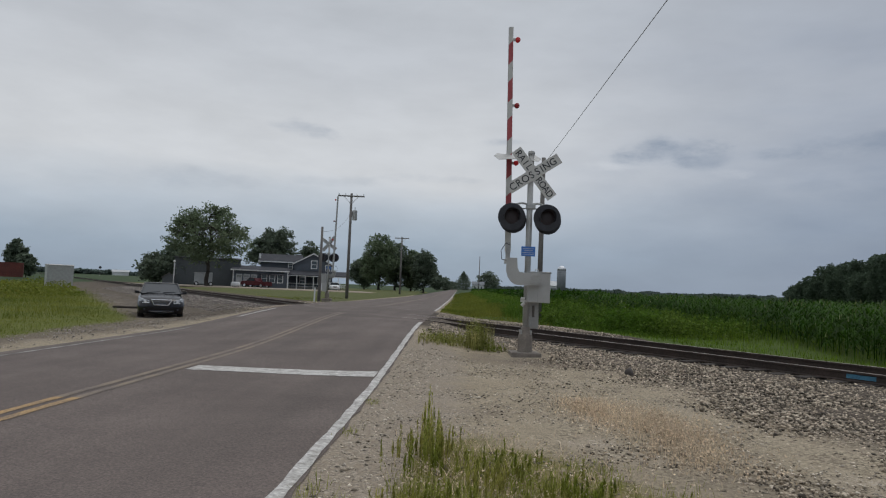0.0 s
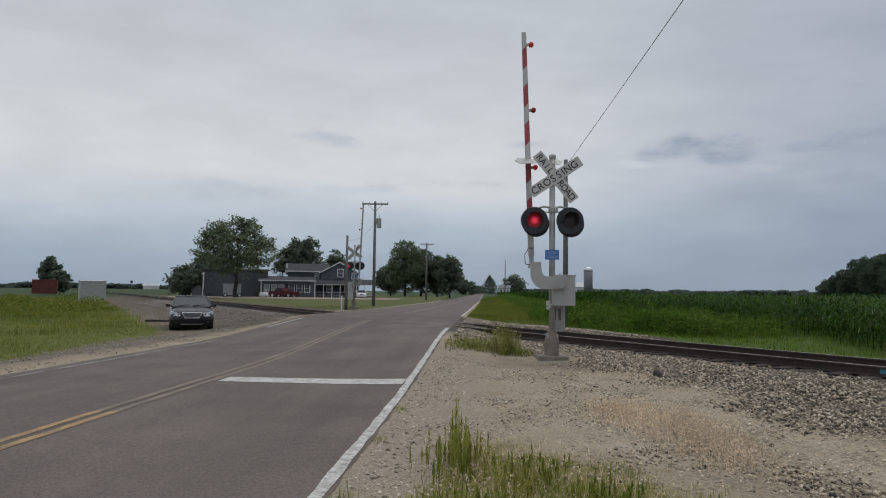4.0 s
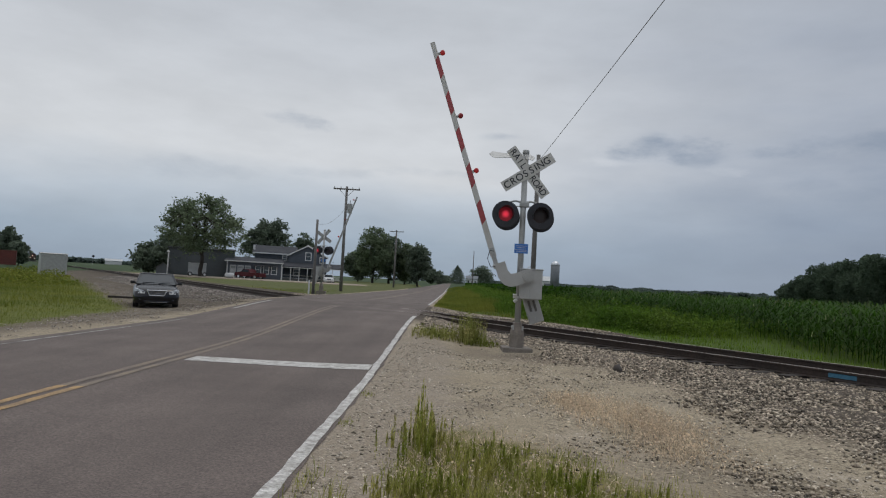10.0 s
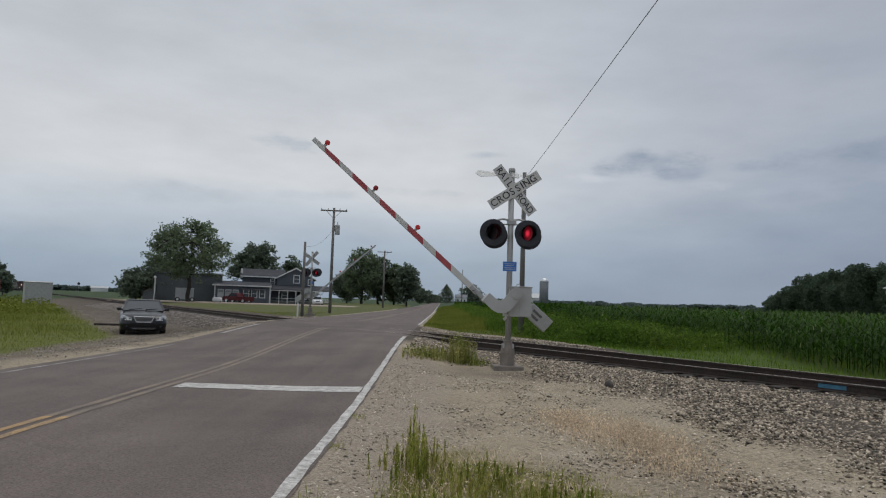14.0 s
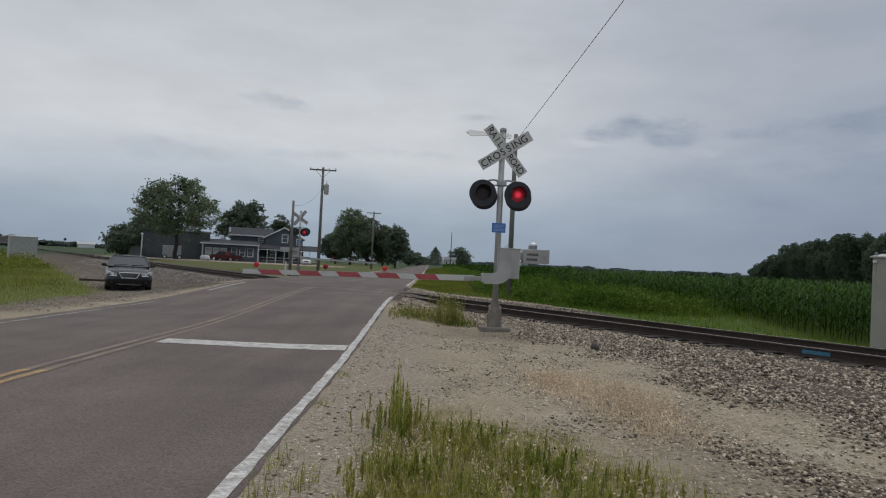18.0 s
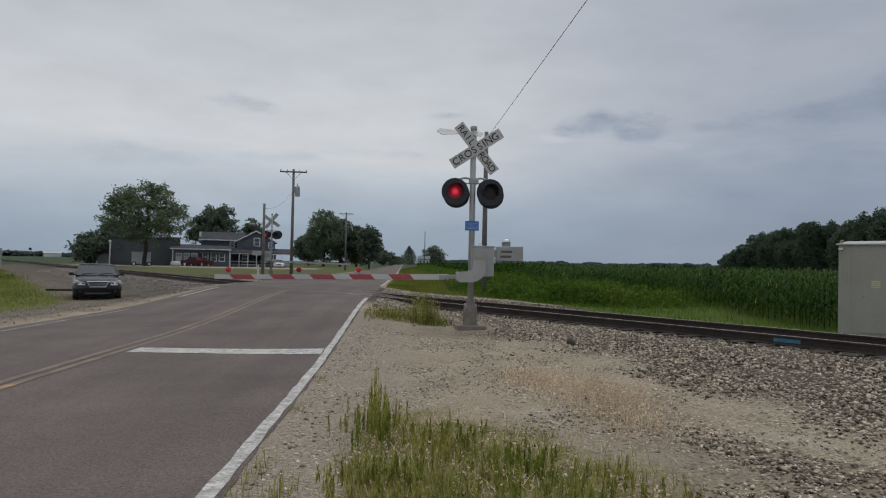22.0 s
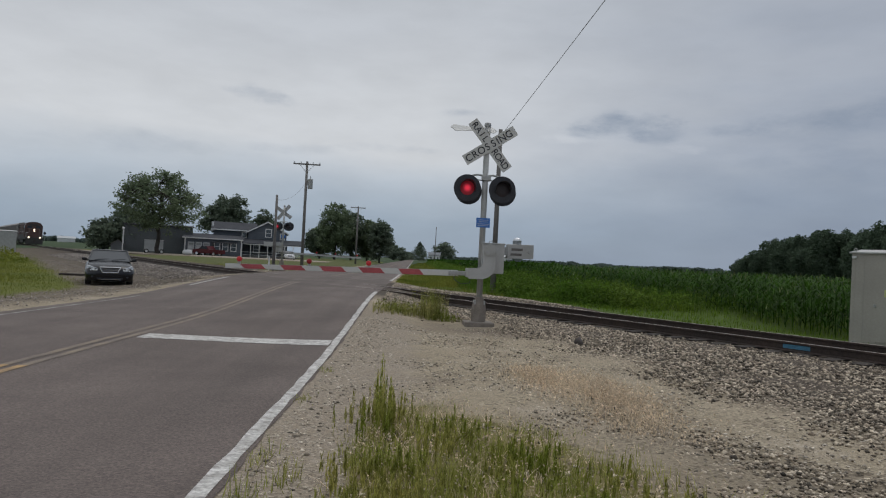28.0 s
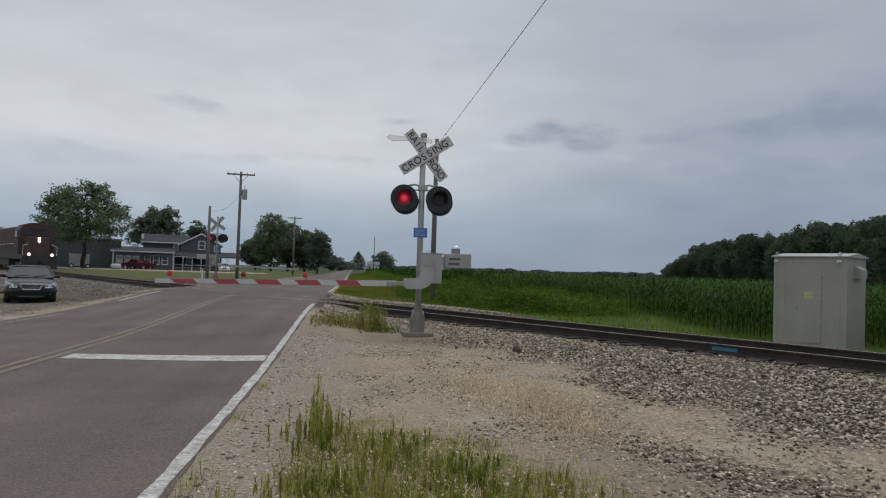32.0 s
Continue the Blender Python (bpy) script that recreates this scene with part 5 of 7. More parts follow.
def pickup(m, label, paint):
    """A pickup truck, front towards -x."""
    c = thing("pickup_truck", label, "pickup truck", m)
    bm = bmesh.new()
    prism(bm, [(-2.55, 0.40), (2.55, 0.40), (2.55, 1.04), (0.75, 1.04), (0.6, 1.07), (0.30, 1.60), (-0.75, 1.62), (-1.35, 1.10), (-2.45, 0.98)][::-1], -0.93, 0.93)
    bmesh.ops.bevel(bm, geom=list(bm.edges), offset=0.05, segments=2, affect="EDGES")
    part("body", bm, paint, c)
    bm = bmesh.new()
    prism(bm, [(-1.2, 1.12), (0.45, 1.12), (0.25, 1.53), (-0.72, 1.55)], -0.945, 0.945)
    part("cab_glass", bm, GLASS, c)
    for x in (-1.65, 1.65):
        for y in (-0.82, 0.82):
            t = part("wheel", one(lathe_wheel, 0.36, 0.26), TYRE, c, m=pose(x, y, 0.36), smooth=True)
            part("rim", one(tube, (0, -0.135, 0), (0, 0.135, 0), 0.24, seg=14), CHROME, t)
    part("bumper", one(box, -2.60, 0, 0.50, 0.12, 1.8, 0.22, bevel=0.03), CHROME, c)
    return c


def lathe_wheel(bm, r, w):
    lathe(bm, [(r * 0.6, -w / 2), (r, -w * 0.35), (r, w * 0.35), (r * 0.6, w / 2)], 18, "Y")


def framed_window(parent, x, y, z, w, h, pane=PANE):
    """A white-framed window on a front wall at y, centred at x, z."""
    f = part("window", one(box, x, y - 0.04, z, w + 0.26, 0.10, h + 0.26), TRIM, parent, "white-framed window")
    part("pane", one(box, x, y - 0.085, z, w, 0.03, h), pane, f)
    part("glazing_bar", one(box, x, y - 0.10, z, w, 0.03, 0.06), TRIM, f)
    return f


def gable(bm, x0, x1, y0, y1, z0, ze, zr, along="y"):
    """A block with a gabled top; its ridge runs along y or x."""
    if along == "y":
        prism(bm, [(x0, z0), (x1, z0), (x1, ze), ((x0 + x1) / 2, zr), (x0, ze)][::-1], y0, y1)
    else:
        n = len(bm.verts)
        prism(bm, [(y0, z0), (y1, z0), (y1, ze), ((y0 + y1) / 2, zr), (y0, ze)], -x1, -x0)
        bm.verts.ensure_lookup_table()
        for v in bm.verts[n:]:
            v.co = (-v.co.y, v.co.x, v.co.z)
        bmesh.ops.recalc_face_normals(bm, faces=bm.faces)


def roof_slab(parent, pts, thick=0.14, material=None, name="roof", label=""):
    """A sloping slab over four corners."""
    bm = bmesh.new()
    a = [bm.verts.new(p) for p in pts]
    b = [bm.verts.new((p[0], p[1], p[2] - thick)) for p in pts]
    bm.faces.new(a)
    bm.faces.new(b[::-1])
    for i in range(4):
        bm.faces.new((a[i], b[i], b[(i + 1) % 4], a[(i + 1) % 4]))
    bmesh.ops.recalc_face_normals(bm, faces=bm.faces)
    return part(name, bm, material or ROOFING, parent, label)


def siding(parent, x0, x1, y, z0, z1, step=0.24):
    """Overlapping boards on a front wall, joined into one part."""
    bm = bmesh.new()
    z = z0
    while z < z1 - 0.02:
        t = min(step, z1 - z)
        prism(bm, [(-0.03, z), (0.0, z), (0.0, z + t), (-0.008, z + t)], x0, x1)
        z += step
    for v in bm.verts:
        x, yy, z = v.co
        v.co = (yy, y + x, z)
    bmesh.ops.recalc_face_normals(bm, faces=bm.faces)
    return part("siding", bm, SIDING, parent)


def farmhouse():
    h = thing("farmhouse", "slate-blue farmhouse with white trim, dark roof and long porch", "house", pose(*polar(-13.0, 128.0, 0.22), 0, 0, 13.0))
    # main block, ridge left to right
    part("wall", one(gable, -5.4, 2.0, 1.0, 8.0, -0.4, 4.7, 4.8, "x"), SIDING, h)
    siding(h, -5.4, 0.5, 1.0, 2.6, 4.7)
    roof_slab(h, [(-5.8, 0.5, 4.75), (2.0, 0.5, 4.75), (2.0, 4.5, 6.15), (-5.8, 4.5, 6.15)], label="dark shingle roof")
    roof_slab(h, [(-5.8, 8.5, 4.75), (2.0, 8.5, 4.75), (2.0, 4.5, 6.15), (-5.8, 4.5, 6.15)])
    part("fascia", one(box, -2.7, 0.46, 4.64, 6.2, 0.06, 0.20), TRIM, h)
    part("chimney", one(box, -5.6, 2.0, 5.2, 0.35, 0.5, 1.7), TRIM, h)
    # front gable
    part("wall", one(gable, 0.5, 7.0, -1.0, 6.0, -0.4, 4.55, 6.25, "y"), SIDING, h)
    siding(h, 0.5, 7.0, -1.0, 2.9, 4.6)
    for sx in (-1, 1):
        e, r = 3.75 + sx * 3.65, 3.75
        roof_slab(h, [(e, -1.35, 4.42), (e, 6.2, 4.42), (r, 6.2, 6.42), (r, -1.35, 6.42)], 0.16)
        bm = bmesh.new()
        prism(bm, [(e, 4.22), (e, 4.44), (r, 6.44), (r, 6.20)], -1.42, -1.36)
        part("rake_board", bm, TRIM, h, "white rake board")
    framed_window(h, 3.9, -1.03, 4.4, 0.85, 1.25)
    framed_window(h, -0.2, 0.96, 3.9, 0.6, 0.75)
    framed_window(h, 6.3, -1.03, 3.9, 0.6, 0.9)
    # porch
    roof_slab(h, [(-0.6, -4.0, 2.50), (9.8, -4.0, 2.50), (9.8, -0.9, 3.30), (-0.6, -0.9, 3.30)], 0.12, label="low dark porch roof")
    part("porch_beam", one(box, 4.6, -3.9, 2.33, 10.2, 0.14, 0.16), TRIM, h)
    part("porch_wall", one(box, 3.4, -0.95, 1.3, 7.6, 0.1, 2.4), SIDING, h)
    for k in range(8):
        part("porch_post", one(box, -0.45 + 1.42 * k, -3.9, 1.15, 0.12, 0.12, 2.3), TRIM, h)
    part("porch_rail", one(box, 4.6, -3.9, 0.98, 10.1, 0.06, 0.07), TRIM, h)
    for k in range(9):
        part("baluster", one(box, 8.35 + 0.18 * k, -3.9, 0.74, 0.05, 0.05, 0.44), TRIM, h)
    part("porch_rail", one(box, 4.6, -3.9, 0.50, 10.1, 0.06, 0.05), TRIM, h)
    part("porch_skirt", one(box, 4.0, -3.85, 0.0, 9.0, 0.05, 0.8), BARNGREY, h)
    part("porch_floor", one(box, 4.6, -2.4, 0.28, 10.2, 3.0, 0.12), WOODPOLE, h)
    framed_window(h, 2.0, -1.0, 1.5, 0.9, 1.1)
    framed_window(h, 5.2, -1.0, 1.5, 0.9, 1.1)
    # low wing with bay window and garage
    part("wall", one(box, -5.0, -2.2, 1.3, 9.0, 6.4, 3.3), SIDING, h)
    siding(h, -9.5, -0.5, -5.4, 0.0, 2.9)
    roof_slab(h, [(-9.9, -5.8, 2.95), (-0.3, -5.8, 2.95), (-0.3, 1.2, 3.75), (-9.9, 1.2, 3.75)], label="low dark wing roof")
    part("fascia", one(box, -5.1, -5.85, 2.86, 9.6, 0.06, 0.18), TRIM, h)
    part("corner_board", one(box, -9.45, -5.47, 1.3, 0.18, 0.1, 3.0), TRIM, h)
    part("corner_board", one(box, -0.55, -5.47, 1.3, 0.16, 0.1, 3.0), TRIM, h)
    for x in (-8.5, -7.3, -6.1):
        door = part("garage_door", one(box, x, -5.46, 1.15, 1.0, 0.08, 2.1), TRAILER, h, "pale grey panelled garage door")
        part("pane", one(box, x, -5.505, 1.85, 0.78, 0.03, 0.36), PALEPANE, door)
        for z in (0.5, 1.0, 1.5):
            part("panel_joint", one(box, x, -5.503, z, 0.96, 0.015, 0.03), BARNGREY, door)
    roof_slab(h, [(-5.2, -6.3, 2.30), (-1.2, -6.3, 2.30), (-1.2, -5.3, 2.55), (-5.2, -5.3, 2.55)], 0.10)
    for x in (-4.4, -3.1, -1.8):
        framed_window(h, x, -5.6, 1.6, 0.75, 1.2)
    part("bay_wall", one(box, -3.1, -5.55, 0.4, 3.7, 0.3, 0.9), SIDING, h)
    return h


def barn():
    b = thing("barn", "long dark grey barn with a low roof behind the tree", "barn", pose(*polar(-19.3, 126.0, 0.2), 0, 0, 19.0))
    part("wall", one(box, 0, 3.0, 2.0, 10.6, 6.0, 5.2), BARNGREY, b)
    for k in range(15):
        part("batten", one(box, -5.1 + 0.73 * k, -0.02, 2.0, 0.06, 0.04, 5.0), BARNGREY, b)
    roof_slab(b, [(-5.5, -0.3, 4.66), (5.5, -0.3, 4.66), (5.5, 3.0, 4.95), (-5.5, 3.0, 4.95)], label="dark roof")
    roof_slab(b, [(-5.5, 6.3, 4.66), (5.5, 6.3, 4.66), (5.5, 3.0, 4.95), (-5.5, 3.0, 4.95)])
    part("corner_board", one(box, -5.3, -0.04, 1.6, 0.14, 0.08, 4.0), TRIM, b)
    return b


def small_trailer():
    t = thing("cargo_trailer", "pale box trailer on two wheels beside the tree", "trailer", pose(*polar(-19.6, 117.0, 0.22), 0, 0, 19.0))
    part("box", one(box, 0, 0, 1.20, 2.7, 1.6, 1.7, bevel=0.05), TRAILER, t)
    part("roof", one(box, 0, 0, 2.09, 2.8, 1.7, 0.07, bevel=0.02), TRIM, t)
    for x in (-1.0, 1.15):
        w = part("wheel", one(lathe_wheel, 0.36, 0.22), TYRE, t, m=pose(x, -0.72, 0.36), smooth=True)
        part("rim", one(tube, (0, -0.12, 0), (0, 0.1, 0), 0.2, seg=12), TRIM, w)
    return t


def propane_tank():
    p = thing("propane_tank", "white horizontal propane tank on the gravel drive", "tank", pose(*polar(-17.2, 113.0, 0.20), 0, 0, 17.0))
    bm = bmesh.new()
    lathe(bm, [(0.05, -0.72), (0.26, -0.66), (0.38, -0.48), (0.40, 0.0), (0.38, 0.48), (0.26, 0.66), (0.05, 0.72)], 16)
    bmesh.ops.rotate(bm, cent=(0, 0, 0), matrix=Matrix.Rotation(math.pi / 2, 3, "Y"), verts=bm.verts)
    bmesh.ops.translate(bm, vec=(0, 0, 0.50), verts=bm.verts)
    part("vessel", bm, TRIM, p, smooth=True)
    for x in (-0.45, 0.45):
        part("saddle", one(box, x, 0, 0.12, 0.15, 0.6, 0.3), CONCRETE, p)
    return p


def bogie(parent, y, name="truck"):
    """Side frames and wheels of a rail truck centred at y."""
    b = part(name, one(bogie_frame), LOCOBLACK, parent, m=pose(0, y, 0))
    for yy in (-1.1, 1.1):
        for sx in (-1, 1):
            part("wheel", one(tube, (0.66 * sx, yy, 0.48), (0.80 * sx, yy, 0.48), 0.48, seg=18), RUST, b)
    return b


def bogie_frame(bm):
    for sx in (-1, 1):
        box(bm, 1.0 * sx, 0, 0.62, 0.18, 3.0, 0.30, bevel=0.04)
    box(bm, 0, 0, 0.7, 1.9, 0.6, 0.25)


def locomotive():
    """Front towards -y, rail level at z = 0."""
    l = thing("locomotive", "dark red and black freight locomotive with lit headlights", "locomotive", Matrix.Identity(4))
    part("frame", one(box, 0, 11, 1.25, 3.0, 22, 0.45, bevel=0.04), LOCOBLACK, l)
    part("pilot", one(pilot_mesh), LOCOBLACK, l, "black front pilot plate")
    bm = bmesh.new()
    loft(bm, [[(-0.80, 0.55, 1.45), (0.80, 0.55, 1.45), (0.80, 0.62, 3.12), (-0.80, 0.62, 3.12)], [(-1.1, 1.9, 1.45), (1.1, 1.9, 1.45), (1.1, 1.9, 3.2), (-1.1, 1.9, 3.2)]])
    part("nose", bm, LOCORED, l, "red short nose")
    cab = part("cab", one(cab_mesh), LOCORED, l, "red cab with dark front windows")
    for sx in (-1, 1):
        part("front_window", one(box, 0.72 * sx, 1.80, 3.52, 0.75, 0.05, 0.45, bevel=0.01), GLASS, cab)
        part("side_window", one(box, 1.535 * sx, 2.9, 3.4, 0.05, 1.0, 0.55), GLASS, cab)
    part("number_board", one(box, 0, 1.78, 3.95, 1.5, 0.05, 0.22), LOCOBLACK, cab)
    hood = part("hood", one(box, 0, 12.6, 2.80, 2.5, 17.0, 2.8, bevel=0.12), LOCORED, l, "dull red-brown engine hood")
    part("hood_band", one(box, 0, 12.6, 1.75, 2.54, 16.5, 0.5), LOCOBLACK, hood)
    part("radiator", one(box, 0, 19.0, 3.8, 2.9, 3.6, 0.7, bevel=0.06), LOCOBLACK, hood)
    part("exhaust", one(box, 0, 9.0, 4.2, 0.9, 1.4, 0.4, bevel=0.05), LOCOBLACK, hood)
    for k in range(9):
        part("hood_door", one(box, -1.265, 5.5 + 1.7 * k, 2.95, 0.03, 1.4, 1.7), LOCORED, hood)
    part("headlight", one(headlight_pair, 0, 0.60, 2.90), HEAD, l, "lit twin headlight")
    for sx in (-1, 1):
        part("ditch_light", one(tube, (0.94 * sx, -0.32, 1.50), (0.94 * sx, -0.25, 1.50), 0.13, seg=14), HEAD, l, "lit ditch light")
        part("ditch_housing", one(tube, (0.94 * sx, -0.24, 1.50), (0.94 * sx, 0.0, 1.50), 0.17, seg=14), LOCOBLACK, l)
        bm = bmesh.new()
        pts = [(1.40 * sx, 0.0, 0.45), (1.40 * sx, 0.05, 2.3), (0.95 * sx, 0.1, 2.45)]
        for a, b in zip(pts, pts[1:]):
            tube(bm, a, b, 0.025, seg=6)
        part("handrail", bm, TRIM, l)
        part("handrail", one(tube, (1.48 * sx, 4.0, 2.5), (1.48 * sx, 21.5, 2.5), 0.025, seg=6), TRIM, l)
        for k in range(4):
            part("step", one(box, 1.30 * sx, 0.15, 0.35 + 0.30 * k, 0.45, 0.3, 0.04), TRIM, l)
    part("coupler", one(box, 0, -0.35, 0.88, 0.25, 0.7, 0.25, bevel=0.04), RUST, l)
    part("fuel_tank", one(box, 0, 11, 0.7, 2.6, 6.0, 0.8, bevel=0.15), LOCOBLACK, l)
    bogie(l, 4.0)
    bogie(l, 18.0)
    return l


def pilot_mesh(bm):
    loft(bm, [[(-1.45, -0.05, 0.15), (1.45, -0.05, 0.15), (1.45, 0.1, 0.15), (-1.45, 0.1, 0.15)], [(-1.5, 0.0, 1.45), (1.5, 0.0, 1.45), (1.5, 0.15, 1.45), (-1.5, 0.15, 1.45)]])


def cab_mesh(bm):
    prism(bm, [(-1.52, 1.45), (1.52, 1.45), (1.52, 3.75), (1.15, 4.30), (0.5, 4.50), (-0.5, 4.50), (-1.15, 4.30), (-1.52, 3.75)][::-1], 1.85, 4.2)


def headlight_pair(bm, x, y, z):
    for dz in (-0.13, 0.13):
        tube(bm, (x, y - 0.04, z + dz), (x, y + 0.06, z + dz), 0.12, seg=14)


def hopper_wagon():
    w = thing("freight_wagon", "grey covered hopper wagon behind the locomotive", "freight wagon", Matrix.Identity(4), "freight wagons")
    bm = bmesh.new()
    prism(bm, [(-1.0, 0.9), (1.0, 0.9), (1.52, 2.0), (1.52, 4.1), (0.9, 4.55), (-0.9, 4.55), (-1.52, 4.1), (-1.52, 2.0)][::-1], 0.8, 16.2)
    part("body", bm, WAGON, w)
    for k in range(12):
        for sx in (-1, 1):
            part("rib", one(box, 1.55 * sx, 1.4 + 1.29 * k, 3.0, 0.10, 0.10, 2.1), WAGON, w)
    part("roof_walk", one(box, 0, 8.5, 4.68, 0.7, 15, 0.06), GALV, w)
    part("sill", one(box, 0, 8.5, 1.05, 2.6, 16.6, 0.25), WAGON, w)
    part("coupler", one(box, 0, -0.1, 0.88, 0.25, 1.6, 0.25), RUST, w)
    bogie(w, 2.3)
    bogie(w, 14.7)
    return w


def silo_farm():
    x, y, _ = polar(8.71, 404)
    s = thing("silo", "tall grey stave silo with a bright metal dome", "silo", pose(x, y, 0.2))
    part("barrel", one(tube, (0, 0, -0.5), (0, 0, 14.3), 2.5, seg=28), SILOGREY, s, smooth=True)
    for k in range(12):
        part("hoop", one(tube, (0, 0, 1.0 + 1.15 * k), (0, 0, 1.08 + 1.15 * k), 2.54, seg=28), SILOGREY, s)
    bm = bmesh.new()
    lathe(bm, [(2.55, 14.2), (2.5, 14.6), (1.9, 15.6), (1.0, 16.2), (0.2, 16.4)], 24)
    part("dome", bm, SILOCAP, s, smooth=True)
    x, y, _ = polar(8.0, 420)
    b = thing("machine_shed", "white metal machine shed beside the silo", "shed", pose(x, y, 0.2, 0, 0, -8))
    part("wall", one(gable, -4.6, 4.6, -5, 5, -0.5, 5.2, 7.6, "x"), TRIM, b)
    roof_slab(b, [(-5.0, -5.4, 5.1), (5.0, -5.4, 5.1), (5.0, 0, 7.8), (-5.0, 0, 7.8)], 0.2, TRAILER)
    roof_slab(b, [(-5.0, 5.4, 5.1), (5.0, 5.4, 5.1), (5.0, 0, 7.8), (-5.0, 0, 7.8)], 0.2, TRAILER)
    part("door", one(box, 1.0, -5.04, 1.8, 3.6, 0.1, 3.6), SILOGREY, b)
    x, y, _ = polar(2.05, 452)
    c = thing("far_farmhouse", "small white farmhouse among distant trees", "house", pose(x, y, 0.2, 0, 0, -2))
    part("wall", one(gable, -3.6, 3.6, -3, 3, -0.4, 4.2, 6.0, "x"), TRIM, c)
    roof_slab(c, [(-4.0, -3.4, 4.1), (4.0, -3.4, 4.1), (4.0, 0, 6.1), (-4.0, 0, 6.1)], material=SILOGREY)
    roof_slab(c, [(-4.0, 3.4, 4.1), (4.0, 3.4, 4.1), (4.0, 0, 6.1), (-4.0, 0, 6.1)])
    for xx in (-2, 0.2, 2.2):
        part("window", one(box, xx, -3.02, 2.2, 0.9, 0.06, 1.3), PANE, c)


ux, uy = 3.75, 30.9
wood = utility_pole(ux, uy, 0.15, 7.25, 0.125, "weathered grey wooden pole with a single overhead wire")
part("overhead_wire", wire((0.0, 0, 6.95), (1.35, -50.9, 9.1), 0.15, 0.0085), WOODPOLE, wood)
tall_pole = utility_pole(*polar(-8.55, 62.0, 0.22), 9.2, 0.145, "tall grey wooden utility pole with crossarm and transformer", 2.3, True, 4)
utility_pole(*polar(-10.75, 47.5, 0.22), 5.0, 0.11, "short weathered wooden pole beside the far signal")
utility_pole(*polar(-4.3, 115.0, 0.22), 9.3, 0.16, "wooden utility pole with crossarm by the road", 2.3, False, 2)
utility_pole(*polar(2.1, 175.0, 0.22), 9.4, 0.12, "thin distant wooden pole beside the field")
a, b = Vector(polar(-8.55, 62.0, 0.22)), Vector(polar(-10.75, 47.5, 0.22))
d = Matrix.Rotation(radians(-4), 3, "Z") @ (b - a)
part("service_wire", wire((0, 0, 7.4), (d.x, d.y, 4.7), 0.5, 0.008), WOODPOLE, tall_pole)
A = polar(32.88, 20.4)
cabinet(pose(A[0] + 0.534 * 0.885 + 0.845 * 0.6, A[1] - 0.845 * 0.885 + 0.534 * 0.6, -0.09, 0, 0, TRACK - 90), 1.77, 1.2, 2.31,
                 "grey steel signal cabinet with a door and yellow plate")
cabinet(pose(*polar(-29.4, 86.0, 0.0), 0, 0, 36), 2.5, 2.0, 2.2, "pale grey equipment shed with a white roof in tall grass", door=False, paint=GALV)
sedan(pose(-12.97, 31.2, -0.232, 0, 0, 24) @ Matrix.Diagonal((1.03, 1, 1, 1)), "black four-door sedan with chrome grille parked on gravel", CARBODY)
dr = thing("gravel_drive", "pale gravel drive before the farmhouse", "driveway", pose(*polar(-13.0, 128.0, 0.22), 0, 0, 13.0), kind="structure")
part("surface", one(box, -5.0, -15.5, 0.03, 34.0, 17.0, 0.10, bevel=0.03), shade("drive_gravel", (0.24, 0.20, 0.16), rough=0.95, var=0.2, scale=0.5, fine=8, bump=0.2, tint=(0.34, 0.29, 0.235)), dr)
farmhouse()
barn()
small_trailer()
propane_tank()
pickup(pose(*polar(-15.65, 121.0, 0.22), 0, 0, -22), "dark red pickup truck parked before the house", REDCAR)
x, y, _ = polar(-9.55, 124.0)
sedan(pose(x, y, 0.22, 0, 0, 12), "white car parked beside the porch", WHITECAR)
x, y, _ = polar(-14.35, 124.5)
sedan(pose(x, y, 0.22, 0, 0, 70), "dark car parked close to the farmhouse wing", CARBODY)
gs = thing("garden_shed", "small weathered wooden shed with a gabled roof", "shed", pose(*polar(-22.07, 124.0, 0.2), 0, 0, 22))
part("wall", one(gable, -1.0, 1.0, -1.2, 1.2, -0.3, 1.2, 1.85, "y"), BARNGREY, gs)
roof_slab(gs, [(-1.2, -1.35, 1.10), (-1.2, 1.35, 1.10), (0, 1.35, 1.95), (0, -1.35, 1.95)], 0.08, WOODPOLE)
roof_slab(gs, [(1.2, -1.35, 1.10), (1.2, 1.35, 1.10), (0, 1.35, 1.95), (0, -1.35, 1.95)], 0.08, WOODPOLE)
part("door", one(box, 0, -1.22, 0.45, 0.8, 0.05, 1.2), BARNGREY, gs)
yl = thing("yard_light", "white post with a yard lamp at the barn corner", "lamp post", pose(*polar(-21.75, 121.0, 0.2)))
part("post", one(tube, (0, 0, -0.2), (0, 0, 3.6), 0.06, seg=10), TRIM, yl)
part("lamp_head", one(lathe_at, [(0.08, 0), (0.22, 0.08), (0.20, 0.26), (0.05, 0.36)], (0, 0, 3.6)), TRIM, yl)
silo_farm()
x, y, _ = polar(-32.4, 166.0)
ct = thing("shipping_container", "rusty red shipping container in tall weeds", "container", pose(x, y, 0.1, 0, 0, 30))
part("box", one(box, 0, 0, 1.45, 4.6, 2.4, 2.9), CONTAINER, ct)
for k in range(15):
    part("rib", one(box, -2.2 + 0.314 * k, -1.22, 1.45, 0.12, 0.05, 2.6), CONTAINER, ct)
old = thing("old_sleeper", "short dark broken railway sleeper lying at the grass edge", "railway sleeper", pose(-16.7, 36.3, float(ground_z(-16.7, 36.3)) + 0.02, 0, 0, 8))
part("timber", one(box, 0, 0, 0, 1.5, 0.24, 0.17, bevel=0.02), SLEEPER, old)
